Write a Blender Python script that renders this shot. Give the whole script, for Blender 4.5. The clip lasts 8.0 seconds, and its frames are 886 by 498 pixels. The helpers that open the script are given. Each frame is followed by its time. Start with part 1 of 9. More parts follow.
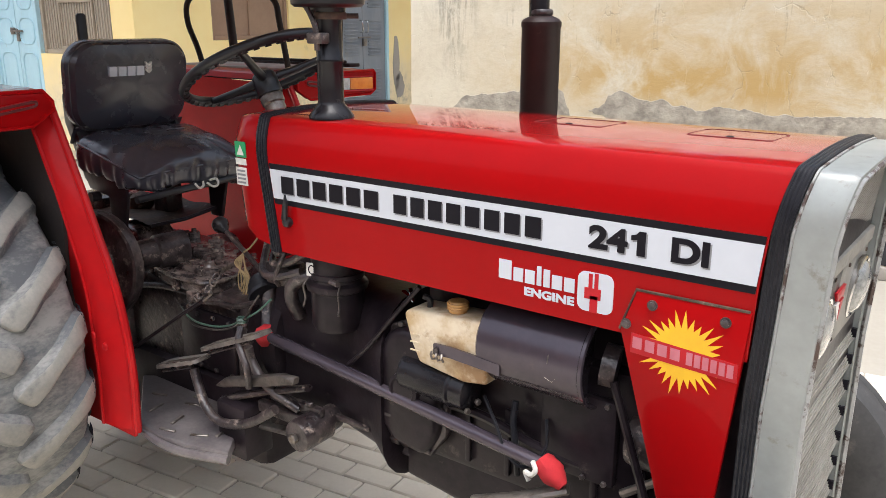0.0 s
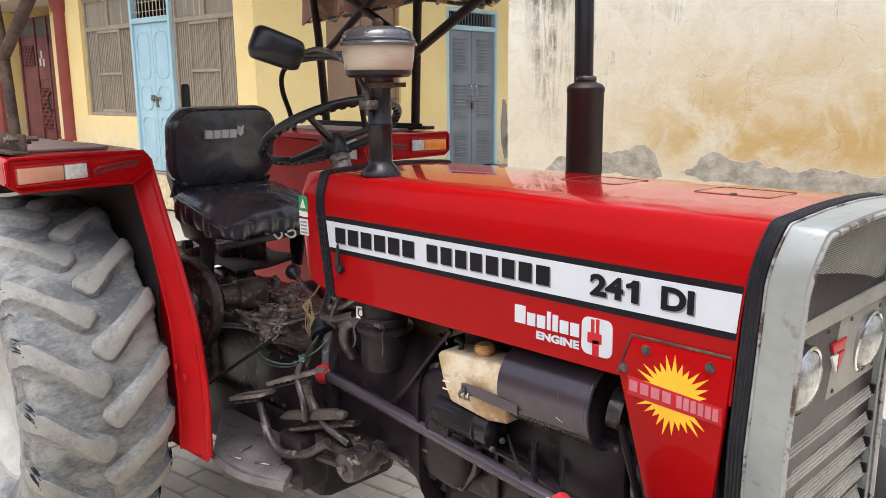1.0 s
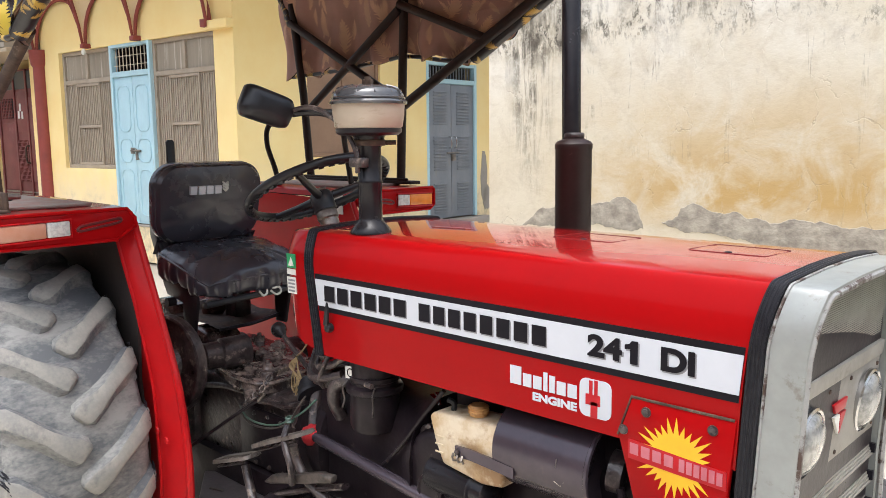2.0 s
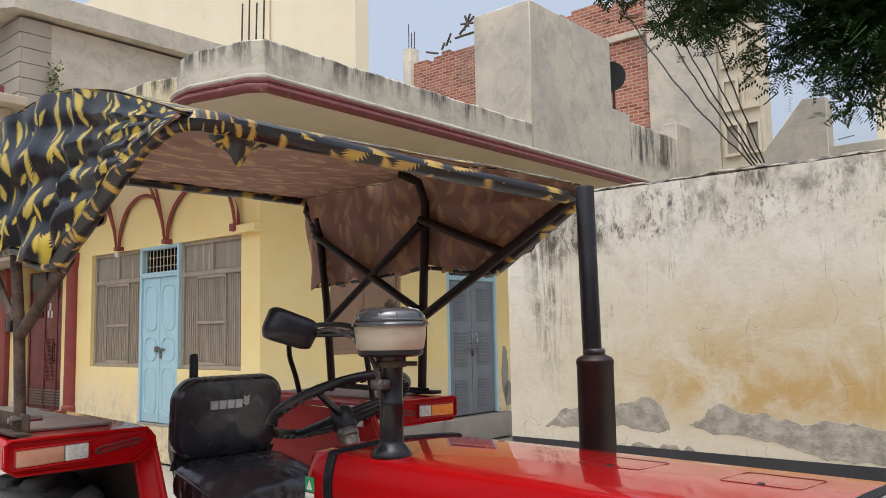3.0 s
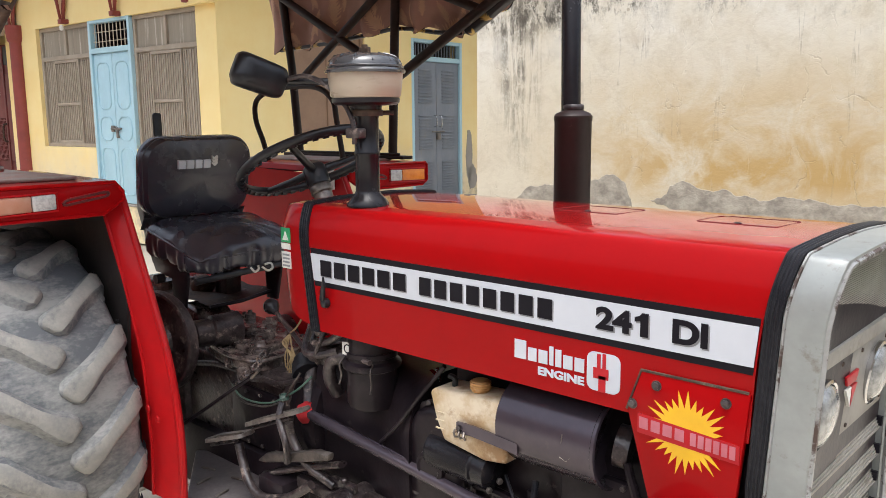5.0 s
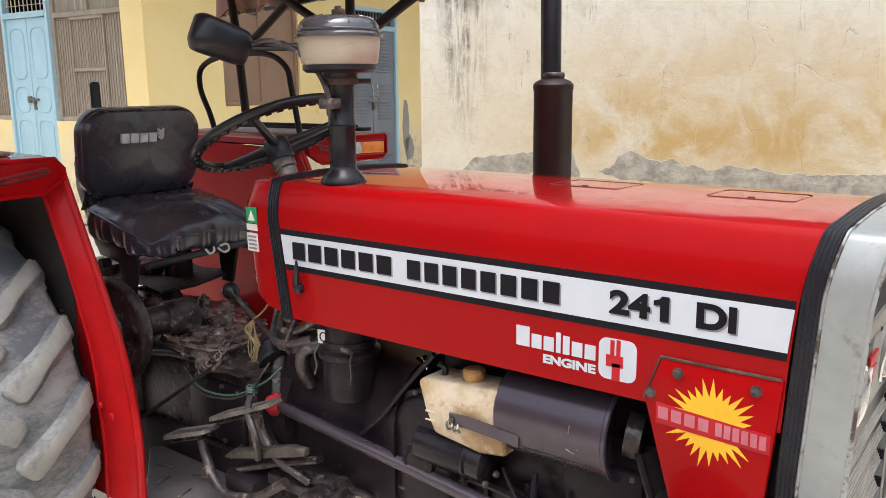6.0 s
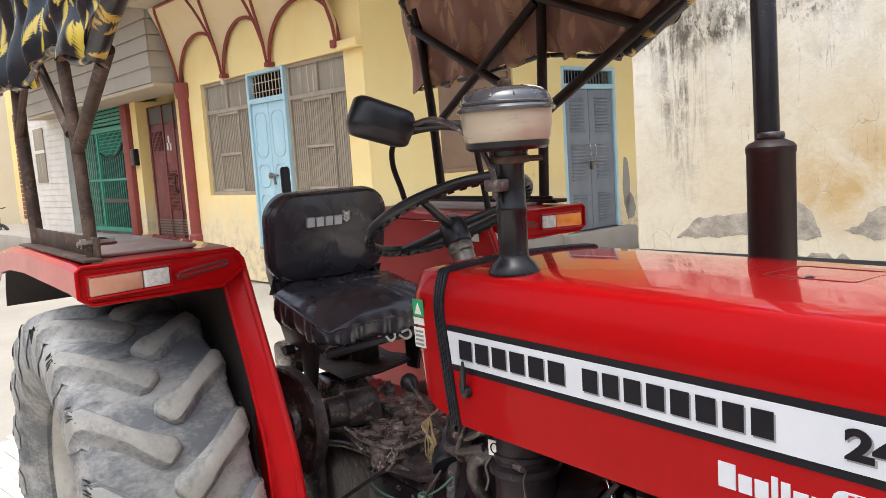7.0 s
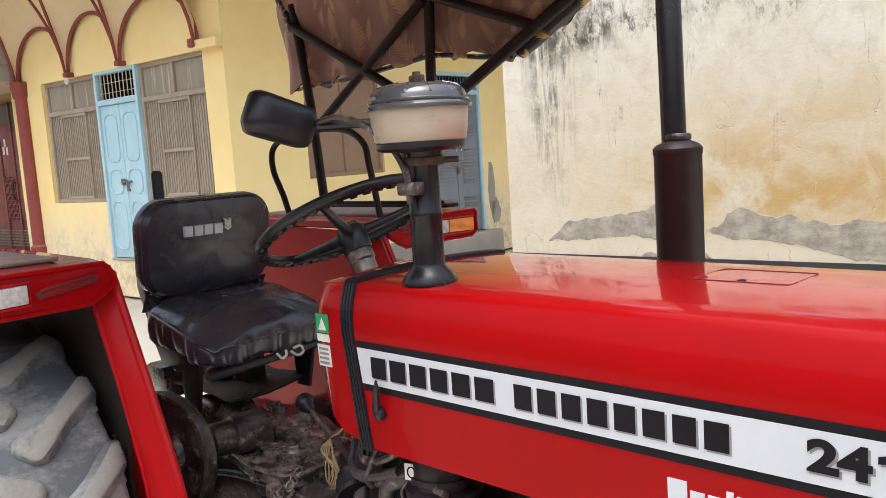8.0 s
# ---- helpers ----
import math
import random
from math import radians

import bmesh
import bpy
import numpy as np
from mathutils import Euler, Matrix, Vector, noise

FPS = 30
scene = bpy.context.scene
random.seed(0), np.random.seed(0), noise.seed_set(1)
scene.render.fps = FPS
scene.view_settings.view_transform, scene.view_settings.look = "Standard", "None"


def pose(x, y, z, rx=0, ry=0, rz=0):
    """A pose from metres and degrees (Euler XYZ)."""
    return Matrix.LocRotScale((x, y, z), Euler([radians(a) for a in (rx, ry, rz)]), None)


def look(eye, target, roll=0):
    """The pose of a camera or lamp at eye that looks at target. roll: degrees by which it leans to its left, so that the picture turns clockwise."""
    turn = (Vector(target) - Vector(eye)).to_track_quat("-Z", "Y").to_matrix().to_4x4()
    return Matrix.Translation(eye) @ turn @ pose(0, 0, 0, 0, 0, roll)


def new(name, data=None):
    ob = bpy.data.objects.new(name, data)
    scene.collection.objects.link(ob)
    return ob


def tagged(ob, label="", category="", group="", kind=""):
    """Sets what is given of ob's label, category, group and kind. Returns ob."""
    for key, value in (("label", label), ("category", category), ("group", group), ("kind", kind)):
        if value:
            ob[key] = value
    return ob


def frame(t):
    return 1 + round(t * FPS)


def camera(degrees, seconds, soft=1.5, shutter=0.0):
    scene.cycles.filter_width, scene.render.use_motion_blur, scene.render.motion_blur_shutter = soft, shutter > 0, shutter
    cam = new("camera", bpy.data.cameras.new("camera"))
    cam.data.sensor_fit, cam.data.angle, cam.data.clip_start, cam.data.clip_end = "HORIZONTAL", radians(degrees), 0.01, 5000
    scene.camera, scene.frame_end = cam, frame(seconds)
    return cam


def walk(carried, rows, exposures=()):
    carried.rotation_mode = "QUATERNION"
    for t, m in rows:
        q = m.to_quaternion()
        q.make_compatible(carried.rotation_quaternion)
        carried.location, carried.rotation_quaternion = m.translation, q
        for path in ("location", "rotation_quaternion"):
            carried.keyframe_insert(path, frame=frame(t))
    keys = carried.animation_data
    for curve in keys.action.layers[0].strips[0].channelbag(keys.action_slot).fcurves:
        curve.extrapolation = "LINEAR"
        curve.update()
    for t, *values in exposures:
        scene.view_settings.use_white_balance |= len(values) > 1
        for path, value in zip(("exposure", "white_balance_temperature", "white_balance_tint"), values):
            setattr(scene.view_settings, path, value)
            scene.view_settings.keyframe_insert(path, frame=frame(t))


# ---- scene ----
cam = camera(57.3, 8.0, soft=0.85)
METRES, EYE, TILT, LEAN, TURN = 1.24, 1.55, -1.0, -0.3, 36.9
ROWS = [
    (0.0, 0.0, 0.0, 0.0, -0.05, -14.51, 0.2),
    (0.2, 0.0256, -0.0311, -0.0051, 3.1, -12.49, 0.2),
    (0.5, 0.0943, -0.0848, 0.0033, 7.34, -10.55, -0.34),
    (1.0, 0.172, -0.1194, 0.0047, 8.32, -10.22, 0.68),
    (1.2, 0.1665, -0.115, 0.0094, 5.73, -8.62, 1.42),
    (2.3, 0.1389, -0.1043, 0.0314, 7.99, -4.3, 0.7),
    (2.5, 0.1359, -0.115, 0.0536, 8.56, -0.32, 0.62),
    (3.0, 0.1442, -0.1114, 0.0837, 8.21, 6.67, 1.24),
    (3.5, 0.1452, -0.1341, 0.0715, 10.51, 7.18, 1.12),
    (4.0, 0.1445, -0.1258, 0.0629, 10.59, 6.02, 1.45),
    (4.5, 0.1436, -0.1053, 0.0162, 8.25, -3.72, 1.59),
    (4.7, 0.1363, -0.0935, 0.0052, 7.54, -6.8, 1.34),
    (5.8, -0.0047, 0.0059, -0.0017, 0.87, -9.18, 0.6),
    (6.0, -0.008, 0.0346, 0.0013, 0.53, -10.25, 0.88),
    (6.5, 0.0361, 0.1631, 0.0226, 7.18, -9.44, 2.68),
    (7.0, 0.0599, 0.2529, 0.034, 16.21, -5.59, 3.77),
    (7.5, 0.0111, 0.2921, 0.0413, 11.96, -4.87, 2.83),
    (8.0, -0.0435, 0.3378, 0.0343, 6.35, -5.87, 3.9),
]
path = [(t, pose(0, 0, EYE, TILT, LEAN, TURN) @ pose(METRES * x, METRES * y, METRES * z, 90 + pitch, roll, yaw)) for t, x, y, z, yaw, pitch, roll in ROWS]
path += [
    (4.2, look((0.233, -0.012, 1.618), (-1.215, 1.365, 1.698), -1.2)),
    (6.2, look((-0.061, 0.088, 1.545), (-1.274, 1.622, 1.127), -0.9)),
    (6.7, look((-0.099, 0.246, 1.586), (-1.608, 1.526, 1.298), -3.4)),
]
walk(cam, sorted(path, key=lambda row: row[0]),
     exposures=[(0.0, -0.12, 6150, 10), (1.2, -0.10, 6150, 10), (2.3, -0.02, 6150, 10), (2.6, -0.20, 6150, 10), (3.0, -0.56, 6150, 10), (4.0, -0.64, 6150, 10), (4.5, -0.40, 6150, 10), (4.8, -0.25, 6150, 10), (5.8, -0.16, 6150, 10), (6.6, -0.14, 6150, 10), (8.0, -0.14, 6150, 10)])

# ---- world and light ----
world = bpy.data.worlds.new("sky_world")
scene.world = world
world.use_nodes = True
wn, wl = world.node_tree.nodes, world.node_tree.links
sky = wn.new("ShaderNodeTexSky")
sky.sky_type = "NISHITA"
sky.sun_disc = False
sky.sun_elevation = radians(75)
sky.sun_rotation = radians(150)
sky.air_density, sky.dust_density, sky.ozone_density = 1.2, 8.0, 2.5
haze = wn.new("ShaderNodeHueSaturation")
haze.inputs["Saturation"].default_value = 0.5
wl.new(sky.outputs[0], haze.inputs["Color"])
wl.new(haze.outputs[0], wn["Background"].inputs[0])
wn["Background"].inputs[1].default_value = 0.36

sun_data = bpy.data.lights.new("sun", "SUN")
sun_data.energy, sun_data.angle, sun_data.color = 0.5, radians(50), (1.0, 0.98, 0.95)
sun = new("sun", sun_data)
sun.matrix_basis = look((0.9, -2.6, 4.2), (0, 0, 0))


# ---- helpers of this scene ----
def finish(bm, angle=38):
    """A mesh from a bmesh, smooth but for its sharp edges."""
    bmesh.ops.recalc_face_normals(bm, faces=bm.faces)
    me = bpy.data.meshes.new("mesh")
    bm.to_mesh(me)
    bm.free()
    me.shade_smooth()
    me.set_sharp_from_angle(angle=radians(angle))
    return me


def thing(name, at, label, category, group="", kind=""):
    """An Empty at a thing's base; its parts are built in world metres."""
    ob = new(name)
    ob.empty_display_size = 0.1
    ob.matrix_basis = at if isinstance(at, Matrix) else Matrix.Translation(at)
    ob["local"] = isinstance(at, Matrix)
    return tagged(ob, label, category, group, kind)


def part(name, bm, material, parent=None, label="", angle=38):
    me = bm if isinstance(bm, bpy.types.Mesh) else finish(bm, angle)
    if material and not me.materials:
        me.materials.append(material)
    ob = new(name, me)
    if parent:
        ob.parent = parent
        if parent.type == "EMPTY" and not parent["local"]:
            ob.matrix_parent_inverse = parent.matrix_basis.inverted()
    if label:
        ob["label"] = label
    return ob


def setting(name, bm, material, label="", category="", m=None):
    ob = part(name, bm, material)
    if m:
        ob.matrix_basis = m
    return tagged(ob, label, category, kind="structure")


def box(lo, hi, bevel=0.0, bm=None, seg=2, m=None):
    bm = bm or bmesh.new()
    vs = [bm.verts.new((x, y, z)) for x in (lo[0], hi[0]) for y in (lo[1], hi[1]) for z in (lo[2], hi[2])]
    if m:
        for v in vs:
            v.co = m @ v.co
    fs = [bm.faces.new([vs[i] for i in q]) for q in ((0, 1, 3, 2), (4, 6, 7, 5), (0, 4, 5, 1), (2, 3, 7, 6), (0, 2, 6, 4), (1, 5, 7, 3))]
    if bevel:
        es = list({e for f in fs for e in f.edges})
        bmesh.ops.bevel(bm, geom=es, offset=bevel, segments=seg, affect="EDGES", profile=0.5, clamp_overlap=True)
    return bm


def prism(poly, to3, lo, hi, bevel=0.0, bm=None, seg=2):
    """A flat outline given thickness: to3(a, b, c) places it, c from lo to hi."""
    bm = bm or bmesh.new()
    rings = [[bm.verts.new(to3(a, b, c)) for a, b in poly] for c in (lo, hi)]
    n = len(poly)
    fs = [bm.faces.new(rings[0]), bm.faces.new(rings[1][::-1])]
    fs += [bm.faces.new((rings[0][i], rings[0][(i + 1) % n], rings[1][(i + 1) % n], rings[1][i])) for i in range(n)]
    if bevel:
        bmesh.ops.bevel(bm, geom=list({e for f in fs for e in f.edges}), offset=bevel, segments=seg, affect="EDGES", profile=0.5, clamp_overlap=True)
    return bm


def xz(a, b, c):
    return (a, c, b)


def yz(a, b, c):
    return (c, a, b)


def xy(a, b, c):
    return (a, b, c)


def loft(rings, bm=None, cap=True, closed=True):
    bm = bm or bmesh.new()
    vr = [[bm.verts.new(p) for p in r] for r in rings]
    n = len(rings[0])
    for a, b in zip(vr, vr[1:]):
        for i in range(n if closed else n - 1):
            bm.faces.new((a[i], a[(i + 1) % n], b[(i + 1) % n], b[i]))
    if cap and closed:
        bm.faces.new(vr[0][::-1])
        bm.faces.new(vr[-1])
    return bm


def smooth_line(pts, steps=6):
    """Catmull-Rom points through pts."""
    p = [Vector(q) for q in pts]
    p = [2 * p[0] - p[1]] + p + [2 * p[-1] - p[-2]]
    out = []
    for i in range(1, len(p) - 2):
        for s in range(steps):
            t = s / steps
            a, b, c, d = p[i - 1:i + 3]
            out.append(0.5 * (2 * b + (c - a) * t + (2 * a - 5 * b + 4 * c - d) * t * t + (3 * b - a - 3 * c + d) * t ** 3))
    return out + [p[-2]]


def tube(pts, r, n=10, bm=None, closed=False, flat=1.0):
    """A round bar along points; r one radius or one for each point; flat squeezes it."""
    pts = [Vector(p) for p in pts]
    rs = r if isinstance(r, (list, tuple)) else [r] * len(pts)
    rings, side = [], None
    for i, p in enumerate(pts):
        a = pts[i - 1] if (i or closed) else p
        b = pts[(i + 1) % len(pts)] if (i + 1 < len(pts) or closed) else p
        d = (b - a).normalized()
        if side is None:
            side = d.cross(Vector((0, 0, 1)) if abs(d.z) < 0.9 else Vector((1, 0, 0))).normalized()
        side = (side - d * side.dot(d)).normalized()
        up = d.cross(side)
        rings.append([p + rs[i] * (side * math.cos(k * 2 * math.pi / n) + up * flat * math.sin(k * 2 * math.pi / n)) for k in range(n)])
    if closed:
        rings.append(rings[0])
        bm = loft(rings, bm, cap=False)
        bmesh.ops.remove_doubles(bm, verts=bm.verts, dist=1e-6)
        return bm
    return loft(rings, bm)


def lathe(profile, m, n=32, bm=None):
    """Turns (radius, height) pairs about the local z axis of m."""
    rings = [[m @ Vector((max(r, 1e-4) * math.cos(2 * math.pi * k / n), max(r, 1e-4) * math.sin(2 * math.pi * k / n), h)) for k in range(n)] for r, h in profile]
    return loft(rings, bm)


def along(a, b):
    """A frame at a whose z axis points to b."""
    a, b = Vector(a), Vector(b)
    return Matrix.Translation(a) @ (b - a).to_track_quat("Z", "Y").to_matrix().to_4x4()


def rod(a, b, r, n=12, bm=None, chamfer=0.0):
    h = (Vector(b) - Vector(a)).length
    c = chamfer
    prof = [(r - c, 0), (r, c), (r, h - c), (r - c, h)] if c else [(r, 0), (r, h)]
    return lathe(prof, along(a, b), n, bm)


def sheet(f, nu, nv, bm=None):
    bm = bm or bmesh.new()
    vs = [[bm.verts.new(f(i / nu, j / nv)) for j in range(nv + 1)] for i in range(nu + 1)]
    for i in range(nu):
        for j in range(nv):
            bm.faces.new((vs[i][j], vs[i + 1][j], vs[i + 1][j + 1], vs[i][j + 1]))
    return bm


def rounded(w, h, r, n=5):
    """Outline of a rounded rectangle about the origin."""
    out = []
    for cx, cy, a0 in ((w / 2 - r, h / 2 - r, 0), (-w / 2 + r, h / 2 - r, 90), (-w / 2 + r, -h / 2 + r, 180), (w / 2 - r, -h / 2 + r, 270)):
        out += [(cx + r * math.cos(radians(a0 + 90 * k / n)), cy + r * math.sin(radians(a0 + 90 * k / n))) for k in range(n + 1)]
    return out


# ---- materials ----
def nodes_of(name):
    m = bpy.data.materials.new(name)
    m.use_nodes = True
    t = m.node_tree
    return m, t.nodes, t.links, t.nodes["Principled BSDF"]


def coords(n, l, scale=(1, 1, 1), kind="Object"):
    tc, mp = n.new("ShaderNodeTexCoord"), n.new("ShaderNodeMapping")
    mp.inputs["Scale"].default_value = scale
    l.new(tc.outputs[kind], mp.inputs[0])
    return mp.outputs[0]


def noise_of(n, l, co, scale, detail=5, rough=0.6, dist=0.0):
    t = n.new("ShaderNodeTexNoise")
    t.inputs["Scale"].default_value, t.inputs["Detail"].default_value = scale, detail
    t.inputs["Roughness"].default_value, t.inputs["Distortion"].default_value = rough, dist
    l.new(co, t.inputs["Vector"])
    return t.outputs["Fac"]


def ramp(n, l, fac, a, b):
    r = n.new("ShaderNodeMapRange")
    r.inputs["From Min"].default_value, r.inputs["From Max"].default_value = a, b
    l.new(fac, r.inputs["Value"])
    return r.outputs[0]


def mixed(n, l, fac, a, b):
    m = n.new("ShaderNodeMix")
    m.data_type = "RGBA"
    if isinstance(fac, float):
        m.inputs[0].default_value = fac
    else:
        l.new(fac, m.inputs[0])
    for s, c in ((m.inputs[6], a), (m.inputs[7], b)):
        if isinstance(c, tuple):
            s.default_value = (*c, 1)
        else:
            l.new(c, s)
    return m.outputs[2]


def calc(n, l, op, a, b=None):
    m = n.new("ShaderNodeMath")
    m.operation = op
    for s, v in zip(m.inputs, (a, b)):
        if v is None:
            continue
        if isinstance(v, (int, float)):
            s.default_value = v
        else:
            l.new(v, s)
    return m.outputs[0]


def bump(n, l, p, height, strength=0.3, dist=0.01):
    b = n.new("ShaderNodeBump")
    b.inputs["Strength"].default_value, b.inputs["Distance"].default_value = strength, dist
    l.new(height, b.inputs["Height"])
    l.new(b.outputs[0], p.inputs["Normal"])


def surface(name, base, alt, scale=6.0, cut=(0.4, 0.65), rough=(0.5, 0.6), metal=0.0, grain=60.0, relief=0.15, depth=0.004, dirt=None, dirt_cut=(0.55, 0.7), dirt_scale=3.0, stretch=(1, 1, 1), coat=0.0, spec=0.5, edge=None):
    """A weathered material: two tones by broad noise, fine grain as relief, and stains of a third colour."""
    m, n, l, p = nodes_of(name)
    co = coords(n, l, stretch)
    broad = noise_of(n, l, co, scale)
    fine = noise_of(n, l, co, grain, 3)
    both = calc(n, l, "ADD", calc(n, l, "MULTIPLY", broad, 0.75), calc(n, l, "MULTIPLY", fine, 0.25))
    f = ramp(n, l, both, *cut)
    col = mixed(n, l, f, base, alt)
    if dirt:
        d = ramp(n, l, noise_of(n, l, co, dirt_scale, 8, 0.7), *dirt_cut)
        col = mixed(n, l, d, col, dirt)
    l.new(col, p.inputs["Base Color"])
    r = n.new("ShaderNodeMapRange")
    r.inputs["To Min"].default_value, r.inputs["To Max"].default_value = rough
    l.new(broad, r.inputs["Value"])
    l.new(r.outputs[0], p.inputs["Roughness"])
    p.inputs["Metallic"].default_value = metal
    p.inputs["Specular IOR Level"].default_value = spec
    p.inputs["Coat Weight"].default_value = coat
    p.inputs["Coat Roughness"].default_value = 0.025
    p.inputs["Coat IOR"].default_value = 1.5
    if edge:
        lw = n.new("ShaderNodeLayerWeight")
        lw.inputs["Blend"].default_value = 0.5
        g = n.new("ShaderNodeMapRange")
        g.inputs["From Min"].default_value, g.inputs["From Max"].default_value = 0.40, 0.80
        g.inputs["To Min"].default_value, g.inputs["To Max"].default_value = edge, coat
        l.new(lw.outputs["Facing"], g.inputs["Value"])
        l.new(g.outputs[0], p.inputs["Coat Weight"])
    if relief:
        bump(n, l, p, both, relief, depth)
    return m


RED = surface("red_paint", (0.315, 0.003, 0.004), (0.275, 0.003, 0.004), 3, (0.4, 0.7), (0.30, 0.36), grain=14, relief=0.012, depth=0.001, coat=1.0, spec=0.04, edge=0.12)
RED_WORN = surface("worn_red_paint", (0.42, 0.007, 0.009), (0.32, 0.007, 0.009), 5, (0.38, 0.66), (0.30, 0.45), grain=30, relief=0.05, depth=0.002, dirt=(0.12, 0.030, 0.025), dirt_cut=(0.64, 0.80), dirt_scale=6, coat=0.7, spec=0.10, edge=0.12)
GRIME = surface("grimy_cast_iron", (0.016, 0.011, 0.012), (0.078, 0.060, 0.056), 13, (0.43, 0.60), (0.18, 0.46), grain=75, relief=0.9, depth=0.008, dirt=(0.30, 0.24, 0.20), dirt_cut=(0.57, 0.68), dirt_scale=24, spec=0.55)
DARK = surface("dark_engine_paint", (0.010, 0.007, 0.009), (0.026, 0.019, 0.022), 8, (0.4, 0.66), (0.20, 0.46), grain=45, relief=0.5, depth=0.004, dirt=(0.12, 0.092, 0.085), dirt_cut=(0.62, 0.77), dirt_scale=12, spec=0.2)
GLOSS_BLACK = surface("black_enamel", (0.010, 0.009, 0.011), (0.018, 0.016, 0.017), 6, (0.4, 0.7), (0.20, 0.32), grain=40, relief=0.04, depth=0.002, dirt=(0.06, 0.045, 0.04), dirt_cut=(0.66, 0.8), dirt_scale=12, spec=0.3)
PIPE = surface("dark_brown_pipe_paint", (0.022, 0.013, 0.012), (0.034, 0.019, 0.017), 8, (0.4, 0.7), (0.38, 0.50), grain=60, relief=0.06, depth=0.002, dirt=(0.10, 0.06, 0.05), dirt_cut=(0.66, 0.78), dirt_scale=16, spec=0.25)
FILTER = surface("filter_enamel", (0.060, 0.048, 0.060), (0.085, 0.068, 0.080), 6, (0.4, 0.7), (0.16, 0.30), 0.35, grain=50, relief=0.08, depth=0.002, dirt=(0.12, 0.09, 0.085), dirt_cut=(0.62, 0.80), dirt_scale=12)
BRUSHED = surface("worn_bare_metal", (0.28, 0.25, 0.22), (0.16, 0.14, 0.12), 18, (0.4, 0.65), (0.3, 0.5), 0.8, grain=90, relief=0.2, depth=0.002, dirt=(0.09, 0.06, 0.04), dirt_cut=(0.55, 0.7), dirt_scale=20)
SILVER = surface("grey_nose_paint", (0.30, 0.315, 0.30), (0.235, 0.245, 0.232), 5, (0.38, 0.68), (0.26, 0.42), 0.2, grain=40, relief=0.03, depth=0.002, dirt=(0.15, 0.125, 0.095), dirt_cut=(0.60, 0.74), dirt_scale=14)
GRILLE = surface("grille_paint", (0.29, 0.275, 0.24), (0.19, 0.175, 0.15), 8, (0.4, 0.7), (0.5, 0.65), 0.08, grain=60, relief=0.1, depth=0.002, dirt=(0.14, 0.11, 0.08), dirt_cut=(0.6, 0.78), dirt_scale=12)
CHIPPED = surface("chipped_grey_edge", (0.31, 0.315, 0.305), (0.22, 0.21, 0.195), 16, (0.4, 0.7), (0.35, 0.6), 0.1, grain=90, relief=0.6, depth=0.003, dirt=(0.060, 0.036, 0.028), dirt_cut=(0.51, 0.57), dirt_scale=15)
HEADGLASS = surface("ribbed_headlight_glass", (0.34, 0.345, 0.33), (0.20, 0.20, 0.185), 70, (0.42, 0.6), (0.1, 0.2), 0.3, relief=0.4, depth=0.003, coat=0.8)
# mud and the wheel well's shade in one dark colour
WELL = surface("shaded_muddy_well", (0.022, 0.017, 0.016), (0.040, 0.030, 0.027), 9, (0.4, 0.7), (0.7, 0.9), grain=60, relief=0.5, depth=0.004, dirt=(0.075, 0.055, 0.045), dirt_cut=(0.6, 0.75), dirt_scale=9)
# dusty, oily iron, coloured lighter than GRIME to offset shade on the gearbox
OILY = surface("lightened_dusty_oily_casting", (0.036, 0.026, 0.025), (0.19, 0.148, 0.128), 15, (0.44, 0.58), (0.10, 0.30), grain=80, relief=0.6, depth=0.007, dirt=(0.36, 0.29, 0.24), dirt_cut=(0.57, 0.65), dirt_scale=26, spec=0.65)
DRIED = surface("dried_mud", (0.26, 0.20, 0.145), (0.18, 0.135, 0.10), 30, (0.4, 0.7), (0.85, 0.95), grain=200, relief=0.5, depth=0.003)
PAD = surface("worn_pedal_pad", (0.14, 0.12, 0.105), (0.24, 0.21, 0.185), 25, (0.4, 0.65), (0.35, 0.55), 0.4, grain=120, relief=0.3, depth=0.002, dirt=(0.05, 0.04, 0.035), dirt_cut=(0.55, 0.7), dirt_scale=30)
PEDAL = surface("dusty_pedal_steel", (0.065, 0.053, 0.048), (0.14, 0.12, 0.105), 25, (0.4, 0.65), (0.35, 0.6), 0.4, grain=120, relief=0.4, depth=0.002, dirt=(0.03, 0.024, 0.022), dirt_cut=(0.5, 0.65), dirt_scale=30)
FRONT_TYRE = surface("black_front_tyre", (0.035, 0.034, 0.034), (0.07, 0.068, 0.065), 8, (0.4, 0.7), (0.6, 0.8), grain=80, relief=0.3, depth=0.003, dirt=(0.15, 0.135, 0.115), dirt_cut=(0.58, 0.75), dirt_scale=8)
SEAM = surface("dark_red_seam", (0.10, 0.004, 0.004), (0.07, 0.004, 0.004), 20, (0.4, 0.7), (0.5, 0.6), relief=0.0)
RUBBER = surface("black_rubber_trim", (0.011, 0.011, 0.014), (0.024, 0.024, 0.028), 20, (0.4, 0.7), (0.3, 0.45), grain=80, relief=0.1, depth=0.002, spec=0.2)
VINYL = surface("black_seat_vinyl", (0.030, 0.029, 0.038), (0.048, 0.046, 0.058), 7, (0.4, 0.7), (0.20, 0.34), grain=16, relief=0.25, depth=0.006, dirt=(0.065, 0.062, 0.068), dirt_cut=(0.68, 0.9), dirt_scale=5, spec=0.75)
PLASTIC = surface("black_plastic", (0.011, 0.011, 0.013), (0.020, 0.020, 0.023), 15, (0.4, 0.7), (0.25, 0.4), grain=120, relief=0.05, depth=0.001, spec=0.4)
